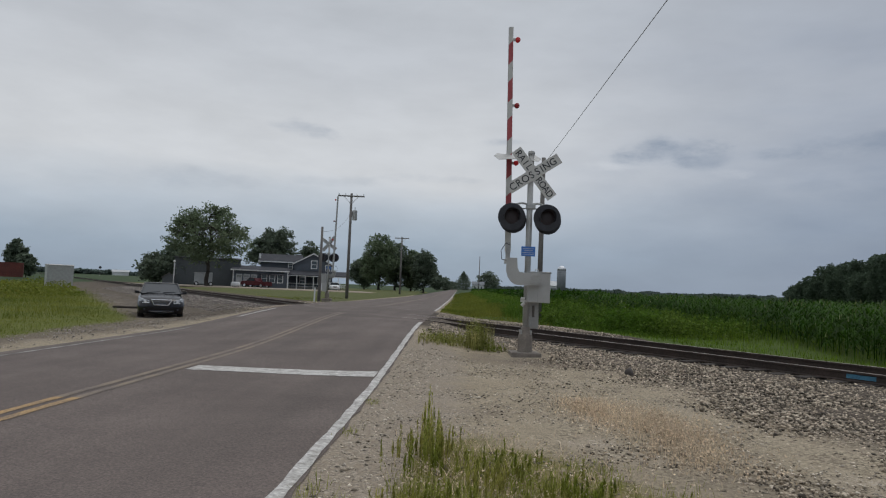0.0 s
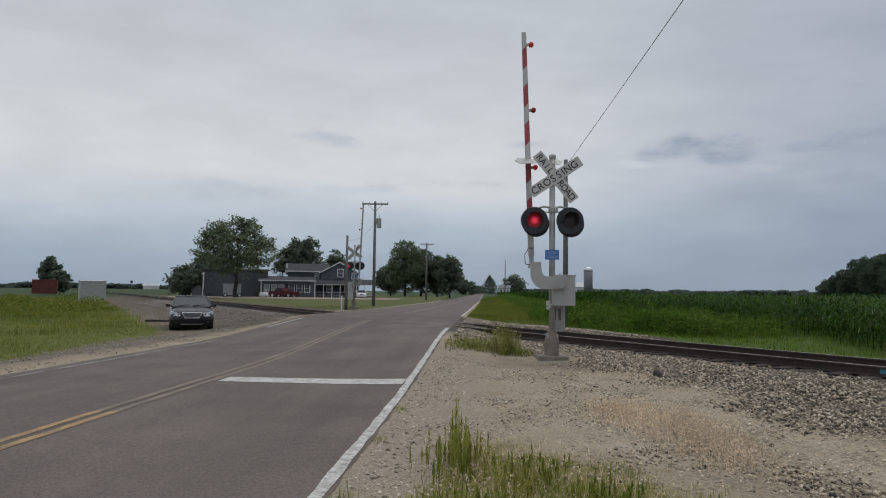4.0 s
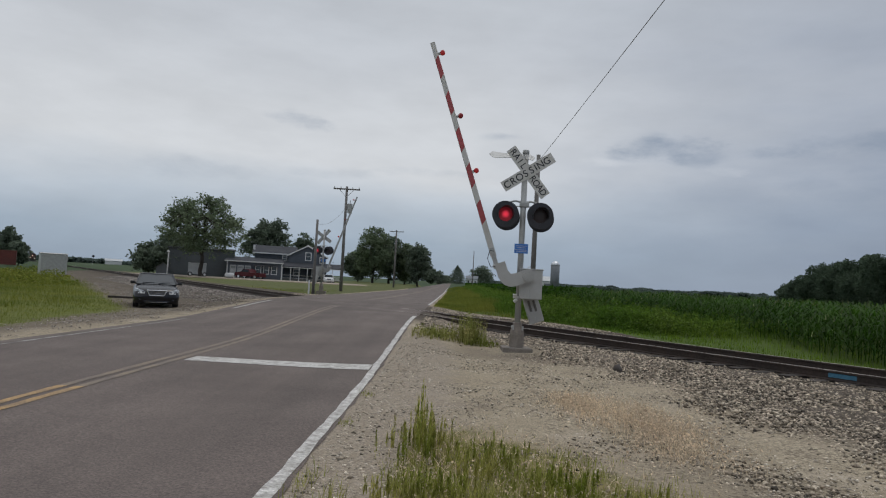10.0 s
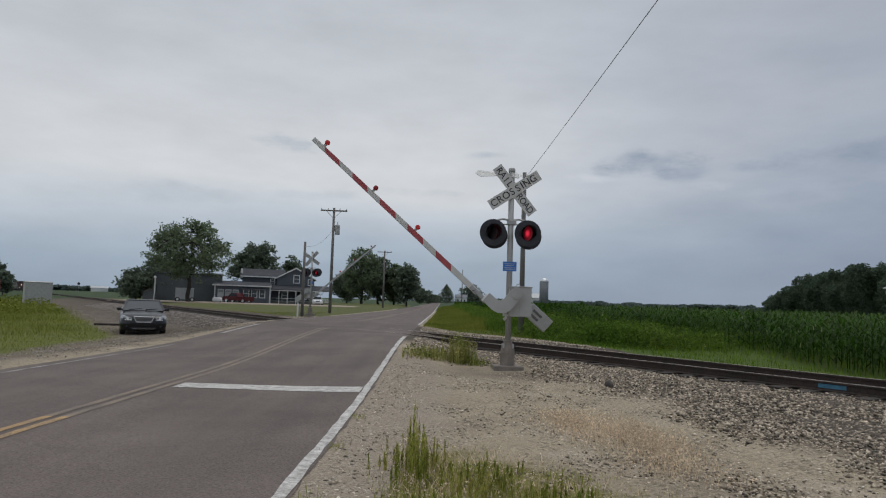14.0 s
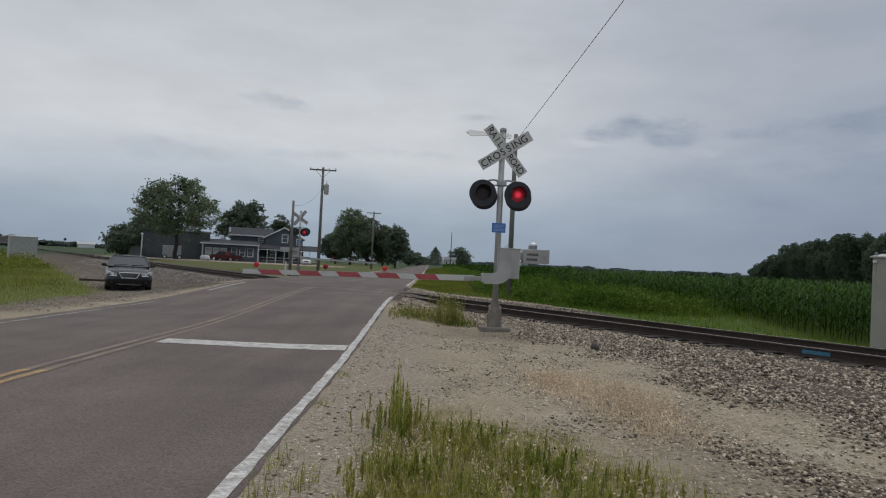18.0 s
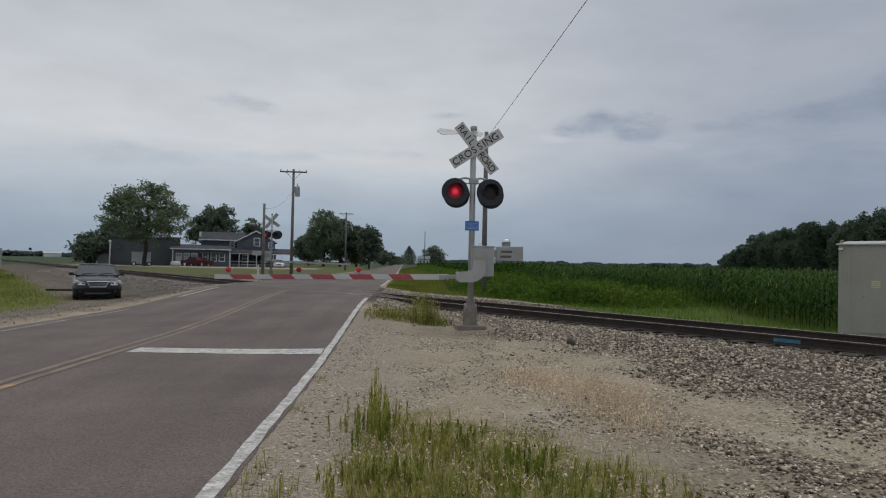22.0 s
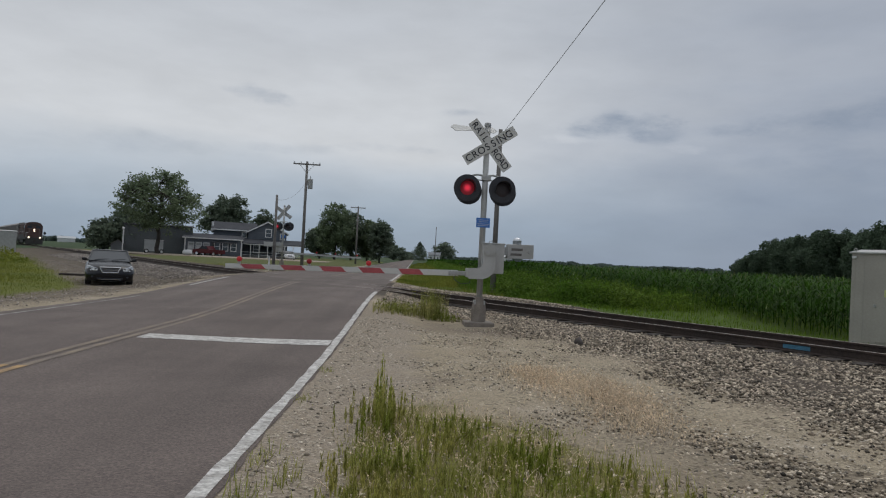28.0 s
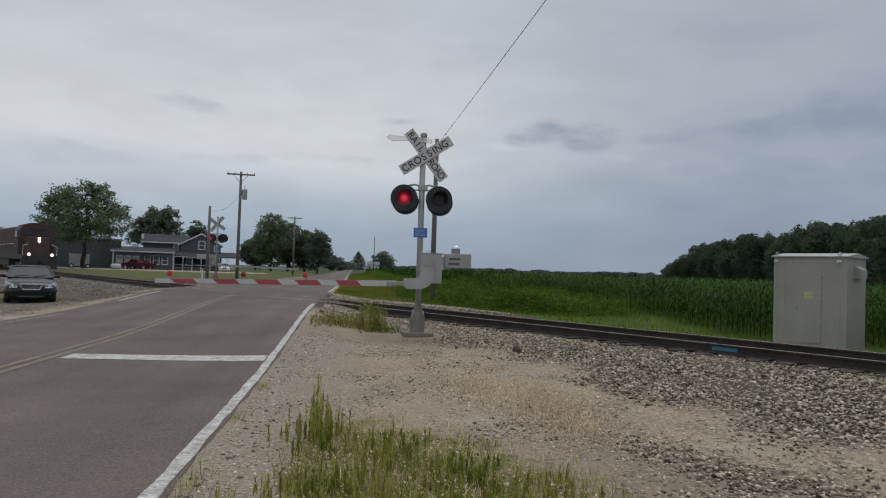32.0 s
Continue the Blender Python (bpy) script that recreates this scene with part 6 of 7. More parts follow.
for sx in (-1, 1):
    part("spike", one(tube, (0.5 * sx, 0.05, 0.05), (0.5 * sx, 0.05, 0.13), 0.014, seg=8), RUST, old)
x, y, _ = polar(-26.8, 450.0)
rs = thing("railway_signal", "distant black railway signal head on a post", "railway signal", pose(x, y, 0.2, 0, 0, 29))
part("post", one(tube, (0, 0, -0.3), (0, 0, 4.4), 0.10, seg=10), GALV, rs)
part("target", one(lathe_y, [(0.05, -0.04), (0.75, -0.02), (0.75, 0.02), (0.05, 0.04)], (0, -0.2, 4.8)), BLACK, rs, "black round signal target")
part("hood", one(box, 0, -0.45, 5.0, 0.4, 0.5, 0.5, bevel=0.05), BLACK, rs)
for az, d0, w0 in ((-25.65, 840.0, 5.0), (-25.1, 850.0, 3.5)):
    x, y, _ = polar(az, d0)
    fs = thing("farm_building", "low white farm building on the horizon", "farm building", pose(x, y, 0.2, 0, 0, -az), "far farm buildings")
    part("wall", one(gable, -w0, w0, -5, 5, -0.5, 4.0, 6.0, "x"), TRIM, fs)
    roof_slab(fs, [(-w0 - 0.5, -5.4, 3.9), (w0 + 0.5, -5.4, 3.9), (w0 + 0.5, 0, 6.2), (-w0 - 0.5, 0, 6.2)], 0.2, TRAILER)
    roof_slab(fs, [(-w0 - 0.5, 5.4, 3.9), (w0 + 0.5, 5.4, 3.9), (w0 + 0.5, 0, 6.2), (-w0 - 0.5, 0, 6.2)], 0.2, TRAILER)
marker = thing("marker_post", "white plastic marker post in the grass", "marker post", pose(*polar(-11.1, 47.0, 0.22)))
part("post", one(tube, (0, 0, -0.1), (0, 0, 0.95), 0.05, seg=10), TRIM, marker)
st = polar(13.95, 13.3, 0.0)
V, F = stones_at(np.array([st[0]]), np.array([st[1]]), np.array([float(ground_z(st[0], st[1])) + 0.035]), (0.12, 0.13), np.random.default_rng(6), flat=0.8)
soup("rock", V, F, shade("dark_rock", (0.060, 0.052, 0.048), var=0.2, scale=6, fine=30, bump=0.4), None, "dark lone rock on the ballast", "", "rock")
LOCO = locomotive()
WAGONS = [hopper_wagon()]
while len(WAGONS) < 9:
    WAGONS.append(copy_thing(WAGONS[0], Matrix.Identity(4)))


# ---- plants ----
def leaf_cards(centres, size, r, squash=1.0):
    """Small bent leaf sprays (two triangles each way) at the given points."""
    n = len(centres)
    d = r.normal(size=(n, 3))
    d[:, 2] *= 0.7
    d /= np.linalg.norm(d, axis=1)[:, None]
    u = np.cross(d, r.normal(size=(n, 3)))
    u /= np.linalg.norm(u, axis=1)[:, None]
    s = (size * r.uniform(0.6, 1.3, n))[:, None]
    p0, p1 = centres - d * s, centres + d * s
    m0, m1 = centres - u * s * 0.55 + d * s * 0.1, centres + u * s * 0.55 - d * s * 0.15
    V = np.stack([p0, m0, p1, m1], 1).reshape(-1, 3)
    F = np.arange(4 * n).reshape(n, 4)
    return V, F


def crown_points(blobs, per, r):
    """Points thrown through the outer shell of a set of ellipsoidal leaf masses."""
    out = []
    for cx, cy, cz, rx, ry, rz in blobs:
        n = int(per * (rx * ry * rz) ** (2 / 3))
        d = r.normal(size=(n, 3))
        d /= np.linalg.norm(d, axis=1)[:, None]
        rad = r.uniform(0.45, 1.0, n) ** 0.5 * (1 + 0.18 * np.sin(d[:, 0] * 7 + cx) * np.cos(d[:, 2] * 6 + cy))
        out.append(np.array([cx, cy, cz]) + d * rad[:, None] * np.array([rx, ry, rz]))
    return np.concatenate(out)


def limb(bm, a, b, r0, r1, r, n=4):
    pts = [Vector(a).lerp(Vector(b), i / n) for i in range(n + 1)]
    for p in pts[1:-1]:
        p += Vector(r.normal(size=3)) * (Vector(b) - Vector(a)).length * 0.05
    for i in range(n):
        tube(bm, pts[i], pts[i + 1], r0 + (r1 - r0) * i / n, r0 + (r1 - r0) * (i + 1) / n, seg=7, caps=False)


def tree(name, label, x, y, z, height, width, seed, leaf=LEAF, leaf_size=0.28, tips=260, leaves=26, open_base=0.2, gap=-0.10, spread=0.045, turn=0.0):
    """A trunk with limbs and twigs, every twig end carrying a loose spray of leaves inside a lumpy crown."""
    r = np.random.default_rng(seed)
    t = thing(name, label, "tree", pose(x, y, z, 0, 0, turn), "trees")
    bm = bmesh.new()
    fork, zb = height * max(open_base, 0.10), height * open_base * 0.8
    zc, hz, rx = (zb + height) / 2, (height - zb) / 2, width / 2
    limb(bm, (0, 0, -0.3), (0, 0, fork), height * 0.026, height * 0.02, r, 3)
    limb(bm, (0, 0, fork), (r.normal() * 0.3, r.normal() * 0.3, height * 0.84), height * 0.019, height * 0.004, r, 5)

    def reach(d):
        v = Vector(d)
        lump = 1 + 0.30 * noise.noise(v * 1.7 + Vector((seed, 0, 0))) + 0.22 * noise.noise(v * 4.1 + Vector((0, seed, 0)))
        taper = 1.0 if d[2] < 0 else 1 - 0.22 * d[2]
        return lump, taper

    joints = [(0, 0, fork + (height * 0.8 - fork) * k / 6) for k in range(7)]
    for k in range(9):
        a = 2.4 * k + r.uniform(-0.4, 0.4)
        e = r.uniform(-0.35, 0.75)
        d = np.array([math.cos(a) * math.cos(e), math.sin(a) * math.cos(e), math.sin(e)])
        lump, taper = reach(d)
        end = np.array([0, 0, zc]) + d * np.array([rx * taper, rx * taper, hz]) * lump * 0.72
        start = np.array([0, 0, fork + (zc - fork) * r.uniform(0.0, 0.7)])
        limb(bm, start, end, height * 0.011, height * 0.004, r, 4)
        joints += [tuple(start + (end - start) * f) for f in (0.35, 0.55, 0.75, 1.0)]
    joints = np.array(joints)
    P = []
    while len(P) < tips:
        d = r.normal(size=3)
        d /= np.linalg.norm(d)
        lump, taper = reach(d)
        rad = r.uniform(0.16, 1.0) ** 0.5 * 0.94
        p = np.array([0, 0, zc]) + d * np.array([rx * taper, rx * taper, hz]) * lump * rad
        if noise.noise(Vector(p) * (3.2 / width ** 0.5) * 0.5 + Vector((seed, seed, 0))) < gap or p[2] < zb * 0.9 or p[2] > height:
            gapped = r.random() < 0.85
            if gapped:
                P.append(None)
                continue
        P.append(p)
    P = np.array([p for p in P if p is not None])
    for p in P[::2]:
        j = joints[np.argmin(np.sum((joints - p) ** 2, axis=1))]
        tube(bm, tuple(j), tuple(p), height * 0.0032, height * 0.0012, seg=5, caps=False)
    part("trunk", bm, BARK, t, "brown branching trunk")
    sg = width * spread
    C = np.repeat(P, leaves, axis=0) + r.normal(size=(len(P) * leaves, 3)) * np.array([sg, sg, sg * 0.62])
    V, F = leaf_cards(C[C[:, 2] > 0.15], leaf_size, r)
    soup("crown", V, F, leaf, t, "uneven leafy crown with gaps")
    return t


def conifer(x, y, z, height, width, seed):
    r = np.random.default_rng(seed)
    t = thing("conifer_tree", "dark pointed spruce beside the distant road", "tree", pose(x, y, z), "trees")
    part("trunk", one(tube, (0, 0, -0.2), (0, 0, height * 0.9), 0.22, 0.04, seg=8), BARK, t)
    n = 3400
    h = r.random(n) ** 1.2
    a = r.uniform(0, 6.283, n)
    rad = width / 2 * (1 - h ** 1.35) * r.uniform(0.3, 1.05, n) * (1 + 0.25 * np.sin(h * 42 + 2 * np.sin(a * 3)))
    pts = np.stack([rad * np.cos(a), rad * np.sin(a), height * (0.05 + 0.95 * h)], 1)
    V, F = leaf_cards(pts, 0.42, r)
    soup("crown", V, F, LEAFDARK, t, "dark needle crown")


def wood_mass(name, label, spots, leaf, size, per, seed):
    """A distant wood: many crowns of leaf sprays standing close together."""
    r = np.random.default_rng(seed)
    P = []
    for x, y, h, w in spots:
        blobs = [(x, y, h * 0.42, w * 0.52, w * 0.52, h * 0.44)]
        for k in range(5):
            a = r.uniform(0, 6.283)
            blobs.append((x + w * 0.33 * math.cos(a), y + w * 0.33 * math.sin(a), h * r.uniform(0.45, 0.82), w * 0.26, w * 0.26, h * 0.17))
        P.append(crown_points(blobs, per, r))
    P = np.concatenate(P)
    V, F = leaf_cards(P, size, r)
    return soup(name, V, F, leaf, None, label, "stuff", "trees")


def blades(x, y, z, h, w, r, lean=0.35, bend=0.5, segs=2):
    """Grass blades: narrow tapering strips that bend over."""
    n = len(x)
    a = r.uniform(0, 6.283, n)
    d = np.stack([np.cos(a), np.sin(a)], 1)
    o = np.stack([-d[:, 1], d[:, 0]], 1)
    ln = h * r.uniform(0.1, lean, n)
    rows = []
    for k in range(segs + 1):
        f = k / segs
        c = np.stack([x, y], 1) + d * (ln * (f * (1 - bend) + bend * f * f))[:, None]
        zz = z + h * (f - 0.12 * f * f)
        wd = (w * (1 - f * 0.93))[:, None] * 0.5
        rows.append(np.concatenate([c - o * wd, zz[:, None]], 1))
        rows.append(np.concatenate([c + o * wd, zz[:, None]], 1))
    V = np.stack(rows, 1)
    k = 2 * (segs + 1)
    F = np.concatenate([np.arange(n)[:, None] * k + np.array([2 * i, 2 * i + 1, 2 * i + 3, 2 * i + 2]) for i in range(segs)])
    return V.reshape(-1, 3), F


def join(*parts):
    V, F, n = [], [], 0
    for v, f in parts:
        V.append(v)
        F.append(f + n)
        n += len(v)
    return np.concatenate(V), np.concatenate(F)


def seed_stalks(x, y, z, h, r):
    """Upright weed stalks carrying a long rough head of small leaves."""
    n = len(x)
    stem = blades(x, y, z, h, np.full(n, 0.012), r, 0.12, 0.3, 2)
    k = 40
    f = r.uniform(0.22, 0.98, (n, k)).ravel()
    a = r.uniform(0, 6.283, n * k)
    rad = 0.014 * (1.1 - f)
    X, Y, Z, H = (np.repeat(v, k) for v in (x, y, z, h))
    heads = blades(X + rad * np.cos(a), Y + rad * np.sin(a), Z + H * f, r.uniform(0.02, 0.06, n * k), np.full(n * k, 0.008), r, 0.5, 0.3, 1)
    return join(stem, heads)


def corn_field():
    """Rows of maize along the railway, each plant with a stalk, arching leaves and a tassel."""
    r = np.random.default_rng(11)
    plants = []
    for row in range(-5, 26):
        q = 10.2 + 0.76 * row
        gap = 0.20 if row < 8 else 0.45
        for s in np.arange(-62, 74, gap):
            plants.append((s + r.uniform(-0.05, 0.05), q + r.uniform(-0.06, 0.06), row))
    P = np.array(plants)
    x, y = -4.05 - TS * P[:, 0] + TC * P[:, 1], 30.0 + TC * P[:, 0] + TS * P[:, 1]
    front = 10.0 - 3.4 * smooth(-12.0, -18.0, P[:, 0])            # the crop comes closer to the rails in the east
    ok = (x - centre_x(y) > 10.5) & (P[:, 1] > front) & (np.hypot(x - 12.0, y - 16.7) > 1.9) & ~((P[:, 1] < 12.2 + 1.2 * np.sin(P[:, 0] * 0.3)) & (x < 14) & (y > 26))
    x, y, row = x[ok], y[ok], P[ok, 2]
    n = len(x)
    z = ground_z(x, y)
    h = r.uniform(1.05, 1.38, n) * np.where(row < 1, 0.95, 1.0) + (0.24 - z)
    parts = []
    for k in range(9):
        f = 0.12 + 0.10 * k
        a = r.uniform(0, 6.283, n)
        ln = r.uniform(0.35, 0.62, n) * (1.0 - 0.35 * abs(f - 0.5))
        d = np.stack([np.cos(a), np.sin(a)], 1)
        o = np.stack([-d[:, 1], d[:, 0]], 1)
        rows = []
        for u, rise, wd in ((0, 0, 0.025), (0.45, 0.36, 0.055), (0.8, 0.32, 0.045), (1.05, 0.06, 0.004)):
            c = np.stack([x, y], 1) + d * (ln * u)[:, None]
            zz = z + h * f + ln * rise
            rows.append(np.concatenate([c - o * wd / 2, zz[:, None]], 1))
            rows.append(np.concatenate([c + o * wd / 2, zz[:, None]], 1))
        V = np.stack(rows, 1).reshape(-1, 3)
        F = np.concatenate([np.arange(n)[:, None] * 8 + np.array([2 * i, 2 * i + 1, 2 * i + 3, 2 * i + 2]) for i in range(3)])
        parts.append((V, F))
    parts.append(blades(x, y, z, h * 1.02, np.full(n, 0.03), r, 0.12, 0.2, 1))
    soup("corn_field", *join(*parts), CORN, None, "dense green maize crop beyond the railway", "stuff", "maize field")
    pick = r.random(n) < 0.25
    soup("corn_tassels", *blades(x[pick], y[pick], z[pick] + h[pick] * 0.95, np.full(pick.sum(), 0.22), np.full(pick.sum(), 0.02), r, 0.5, 0.3, 1), TASSEL, None,
         "pale tassels over the maize", "stuff", "maize field")
    # glints on the front rows, put in as separate pale-coloured blades
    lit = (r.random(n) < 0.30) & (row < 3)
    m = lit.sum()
    soup("corn_pale_leaves", *blades(x[lit] - 0.34 * TC, y[lit] - 0.34 * TS, z[lit] + h[lit] * r.uniform(0.3, 0.85, m), r.uniform(0.12, 0.26, m), np.full(m, 0.032), r, 0.9, 0.6, 2), GLINTLEAF, None,
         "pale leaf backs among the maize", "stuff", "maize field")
    # the crop further back, seen only as its upper surface
    n_s, n_q = 60, 40
    S, Q = np.linspace(-420, 300, n_s), np.concatenate([np.linspace(28, 120, 20), np.linspace(130, 520, 20)])
    V = []
    for s in S:
        for q in Q:
            gx, gy = on_track(s, q)
            gx = max(gx, centre_x(gy) + 11)
            V.append((gx, gy, 1.42 + 0.06 * noise.noise((gx * 0.2, gy * 0.2, 0))))
    i = np.arange(n_s * n_q).reshape(n_s, n_q)
    F = np.stack([i[:-1, :-1], i[:-1, 1:], i[1:, 1:], i[1:, :-1]], -1).reshape(-1, 4)
    soup("corn_canopy", V, F, CORNTOP, None, "far green top of the maize crop", "stuff", "maize field")


def field_edge():
    """Tall weeds and low bushes between the railway, the road and the crop."""
    r = np.random.default_rng(21)
    n = 84000
    s, q = r.uniform(-40, 70, n), r.uniform(2.5, 15.5, n)
    x, y = -4.05 - TS * s + TC * q, 30.0 + TC * s + TS * q
    m = 60000
    yy = 36 + 150 * r.random(m) ** 1.6
    xx = centre_x(yy) + r.uniform(3.7, 11.5, m)
    x, y = np.concatenate([x, xx]), np.concatenate([y, yy])
    s, q = -TS * (x + 4.05) + TC * (y - 30.0), q_of(x, y)
    road_side = np.concatenate([np.zeros(n), np.ones(m)]) > 0.5
    off = x - centre_x(y)
    rank = smooth(-15, -8, s)                       # the weeds grow tall only near the crossing
    ok = (off > 3.65) & (q > grass_edge(x, y) + 0.1) & (road_side | (q < 10.8) | (s > -14)) & (r.random(n + m) < 0.6 + 0.4 * rank)
    x, y, s, q, off, rank = x[ok], y[ok], s[ok], q[ok], off[ok], rank[ok]
    tall = smooth(5.0, 9.5, q) * (0.10 + 0.90 * smooth(4.2, 9.5, off))
    hump = 0.14 + tall * rank * (0.62 + 0.38 * np.sin(s * 0.55 + np.sin(q)) * np.cos(q * 0.8)) + 0.06 * tall * (1 - rank)
    g = ground_z(x, y)
    P = np.stack([x, y, g + hump * r.random(len(x)) ** 0.7], 1)
    a = leaf_cards(P[(rank * tall > 0.25) & (off > 7.4) & (r.random(len(x)) < 0.7)], np.full(1, 0.065), r)
    east = s < -11 + 2 * np.sin(q)
    c = blades(x[east], y[east], g[east], hump[east] * r.uniform(0.7, 1.3, east.sum()), np.full(east.sum(), 0.018), r, 0.6)
    soup("railside_grass", *c, RAILGRASS, None, "dark green grass between railway and maize", "stuff", "grass")
    # paler mown grass along the road
    side = ~east & (off < 7.6 + 0.8 * np.sin(y * 0.3))
    soup("roadside_grass", *blades(x[side], y[side], g[side], np.minimum(hump[side], 0.45) * r.uniform(0.5, 1.2, side.sum()), np.full(side.sum(), 0.016), r, 0.6), WESTGRASS, None,
         "pale olive grass beside the far road", "stuff", "grass")
    rest = ~east & ~side
    x, y, g, hump = x[rest], y[rest], g[rest], hump[rest]
    b = blades(x, y, g, hump * r.uniform(0.7, 1.3, len(x)), np.full(len(x), 0.018), r, 0.6)
    soup("field_edge_weeds", *join(a, b), BUSH, None, "lush green weeds and low bushes along the field edge", "stuff", "weeds")
    # rounded shrubs before the crop
    P = []
    for k in range(34):
        bs, bq = -3.5 - 8.5 * r.random(), r.uniform(6.0, 9.6)
        bx, by = on_track(bs, bq)
        rad, hh = r.uniform(0.45, 0.95), r.uniform(0.45, 0.95)
        m = int(900 * rad)
        dv = r.normal(size=(m, 3))
        dv /= np.linalg.norm(dv, axis=1)[:, None]
        dv[:, 2] = np.abs(dv[:, 2])
        lump = (1 + 0.25 * np.sin(dv[:, 0] * 6 + k) * np.cos(dv[:, 1] * 5)) * r.uniform(0.55, 1.0, m) ** 0.5
        P.append(np.stack([bx + dv[:, 0] * rad * lump, by + dv[:, 1] * rad * lump, float(ground_z(bx, by)) + 0.02 + dv[:, 2] * hh * lump], 1))
    soup("field_edge_shrubs", *leaf_cards(np.concatenate(P), np.full(1, 0.055), r), BUSH, None, "low rounded leafy shrubs at the field edge", "stuff", "shrubs")
    n = 16000
    y = 40 + 300 * r.random(n) ** 1.5
    x = centre_x(y) + 10.6 + 2.4 * r.random(n)
    P = np.stack([x, y, ground_z(x, y) + r.uniform(0.1, 1.3, n)], 1)
    soup("corn_field_margin", *leaf_cards(P, np.full(1, 0.28), r), CORN, None, "outer maize plants along the road", "stuff", "maize field")


def verge():
    r = np.random.default_rng(31)
    n = 100000
    x, y = r.uniform(-1.3, 4.5, n), r.uniform(-3.0, 8.6, n)
    w = verge_weight(x, y) * (0.35 + 0.9 * (np.sin(x * 5 + 1) * np.sin(y * 4.3) > -0.3))
    clump = np.array([noise.noise((a * 1.7, b * 1.7, 3.0)) for a, b in zip(x, y)])
    ok = r.random(n) < w * np.clip(0.55 + 0.9 * clump, 0.10, 1.0)
    xg, yg = x[ok], y[ok]
    # little tufts along the broken asphalt edge
    c = np.array([(-1.02, 7.3), (-1.0, 5.1), (-0.95, 4.4), (-0.85, 3.9), (-0.72, 4.7), (-1.0, 9.2), (-0.6, 3.5)])[r.integers(0, 7, 420)]
    xg = np.concatenate([xg, c[:, 0] + r.normal(size=420) * 0.055])
    yg = np.concatenate([yg, c[:, 1] + r.normal(size=420) * 0.16])
    soup("verge_grass", *blades(xg, yg, ground_z(xg, yg), r.uniform(0.04, 0.19, len(xg)) * (1 - 0.7 * smooth(5.0, 6.8, yg)), np.full(len(xg), 0.0075), r, 0.8), GRASS, None,
         "yellow-green grass on the road verge", "stuff", "grass")
    # pale dead stems and curled leaves lying between
    ok = r.random(n) < 0.15 * verge_weight(x, y)
    xs, ys = x[ok], y[ok]
    soup("verge_straw", *join(blades(xs, ys, ground_z(xs, ys) + 0.01, r.uniform(0.03, 0.12, len(xs)), np.full(len(xs), 0.007), r, 1.8),
                              leaf_cards(np.stack([xs, ys, ground_z(xs, ys) + r.uniform(0.02, 0.13, len(xs))], 1), np.full(1, 0.012), r)), STRAW, None,
         "pale dead stems in the verge grass", "stuff", "grass")
    # upright weeds in bunches, densest round the tall clump
    n = 1200
    cx, cy = r.uniform(-0.75, 3.0, 190), 2.4 + 4.8 * r.random(190) ** 1.15
    k = r.integers(0, 190, n)
    x = np.concatenate([cx[k] + r.normal(size=n) * 0.10, r.normal(-0.18, 0.035, 60) + 0.10 * (np.arange(60) % 3 == 0)])
    y = np.concatenate([cy[k] + r.normal(size=n) * 0.14, r.normal(6.3, 0.22, 60)])
    ok = (r.random(n + 60) < verge_weight(x, y) ** 0.5) & (x + 0.95 * (y - 4.5) < 1.95 + 0.25 * r.normal(size=n + 60))
    x, y = x[ok], y[ok]
    tall = 0.19 - 0.03 * smooth(0.3, 1.5, x) + 0.10 * np.exp(-(((x + 0.2) / 0.35) ** 2 + ((y - 6.0) / 0.8) ** 2)) + 0.35 * np.exp(-(((x + 0.18) / 0.075) ** 2 + ((y - 6.3) / 0.45) ** 2))
    soup("verge_weeds", *seed_stalks(x, y, ground_z(x, y), tall * r.uniform(0.30, 1.2, len(x)), r), WEED, None, "upright dark green weed stalks with rough seed heads", "stuff", "weeds")
    n = 3000
    c = np.array([(1.75, 9.4, 0.20, 0.35), (2.45, 7.7, 0.28, 0.45), (2.35, 8.5, 0.35, 0.6), (2.3, 6.7, 0.30, 0.45), (1.85, 8.6, 0.25, 0.5)])[r.integers(0, 5, n)]
    x, y = c[:, 0] + r.normal(size=n) * c[:, 2], c[:, 1] + r.normal(size=n) * c[:, 3]
    f = np.exp(-(((x - 2.15) / 0.5) ** 2 + ((y - 8.2) / 1.5) ** 2))
    h = r.uniform(0.03, 0.12, n) + 0.24 * f * r.random(n) ** 1.5
    soup("dry_weeds", *join(blades(x, y, ground_z(x, y), h, np.full(n, 0.005), r, 1.2),
                            leaf_cards(np.stack([x, y, ground_z(x, y) + h * r.uniform(0.2, 1.0, n)], 1), np.full(1, 0.017), r)), STRAW, None, "straw-coloured dry weeds on the gravel", "stuff", "weeds")
    n = 650
    x = np.concatenate([r.normal(-0.15, 0.42, n), r.normal(0.62, 0.15, 520), r.normal(1.0, 0.15, 90)])
    y = np.concatenate([r.normal(17.1, 0.55, n), r.normal(17.0, 0.45, 520), r.normal(16.6, 0.3, 90)])
    tall = np.concatenate([np.full(n, 0.30), np.full(520, 0.78), np.full(90, 0.22)])
    ok = (x > -0.8) & (y > 16.2)
    x, y, tall = x[ok], y[ok], tall[ok]
    h = tall * r.uniform(0.3, 1.05, len(x))
    soup("crossing_weeds", *join(blades(x, y, ground_z(x, y), h, np.full(len(x), 0.013), r, 0.4),
                                 leaf_cards(np.stack([x, y, ground_z(x, y) + h * r.uniform(0.2, 0.9, len(x))], 1), np.full(1, 0.03), r)), TUFT, None, "tuft of green weeds beside the crossing", "stuff", "weeds")
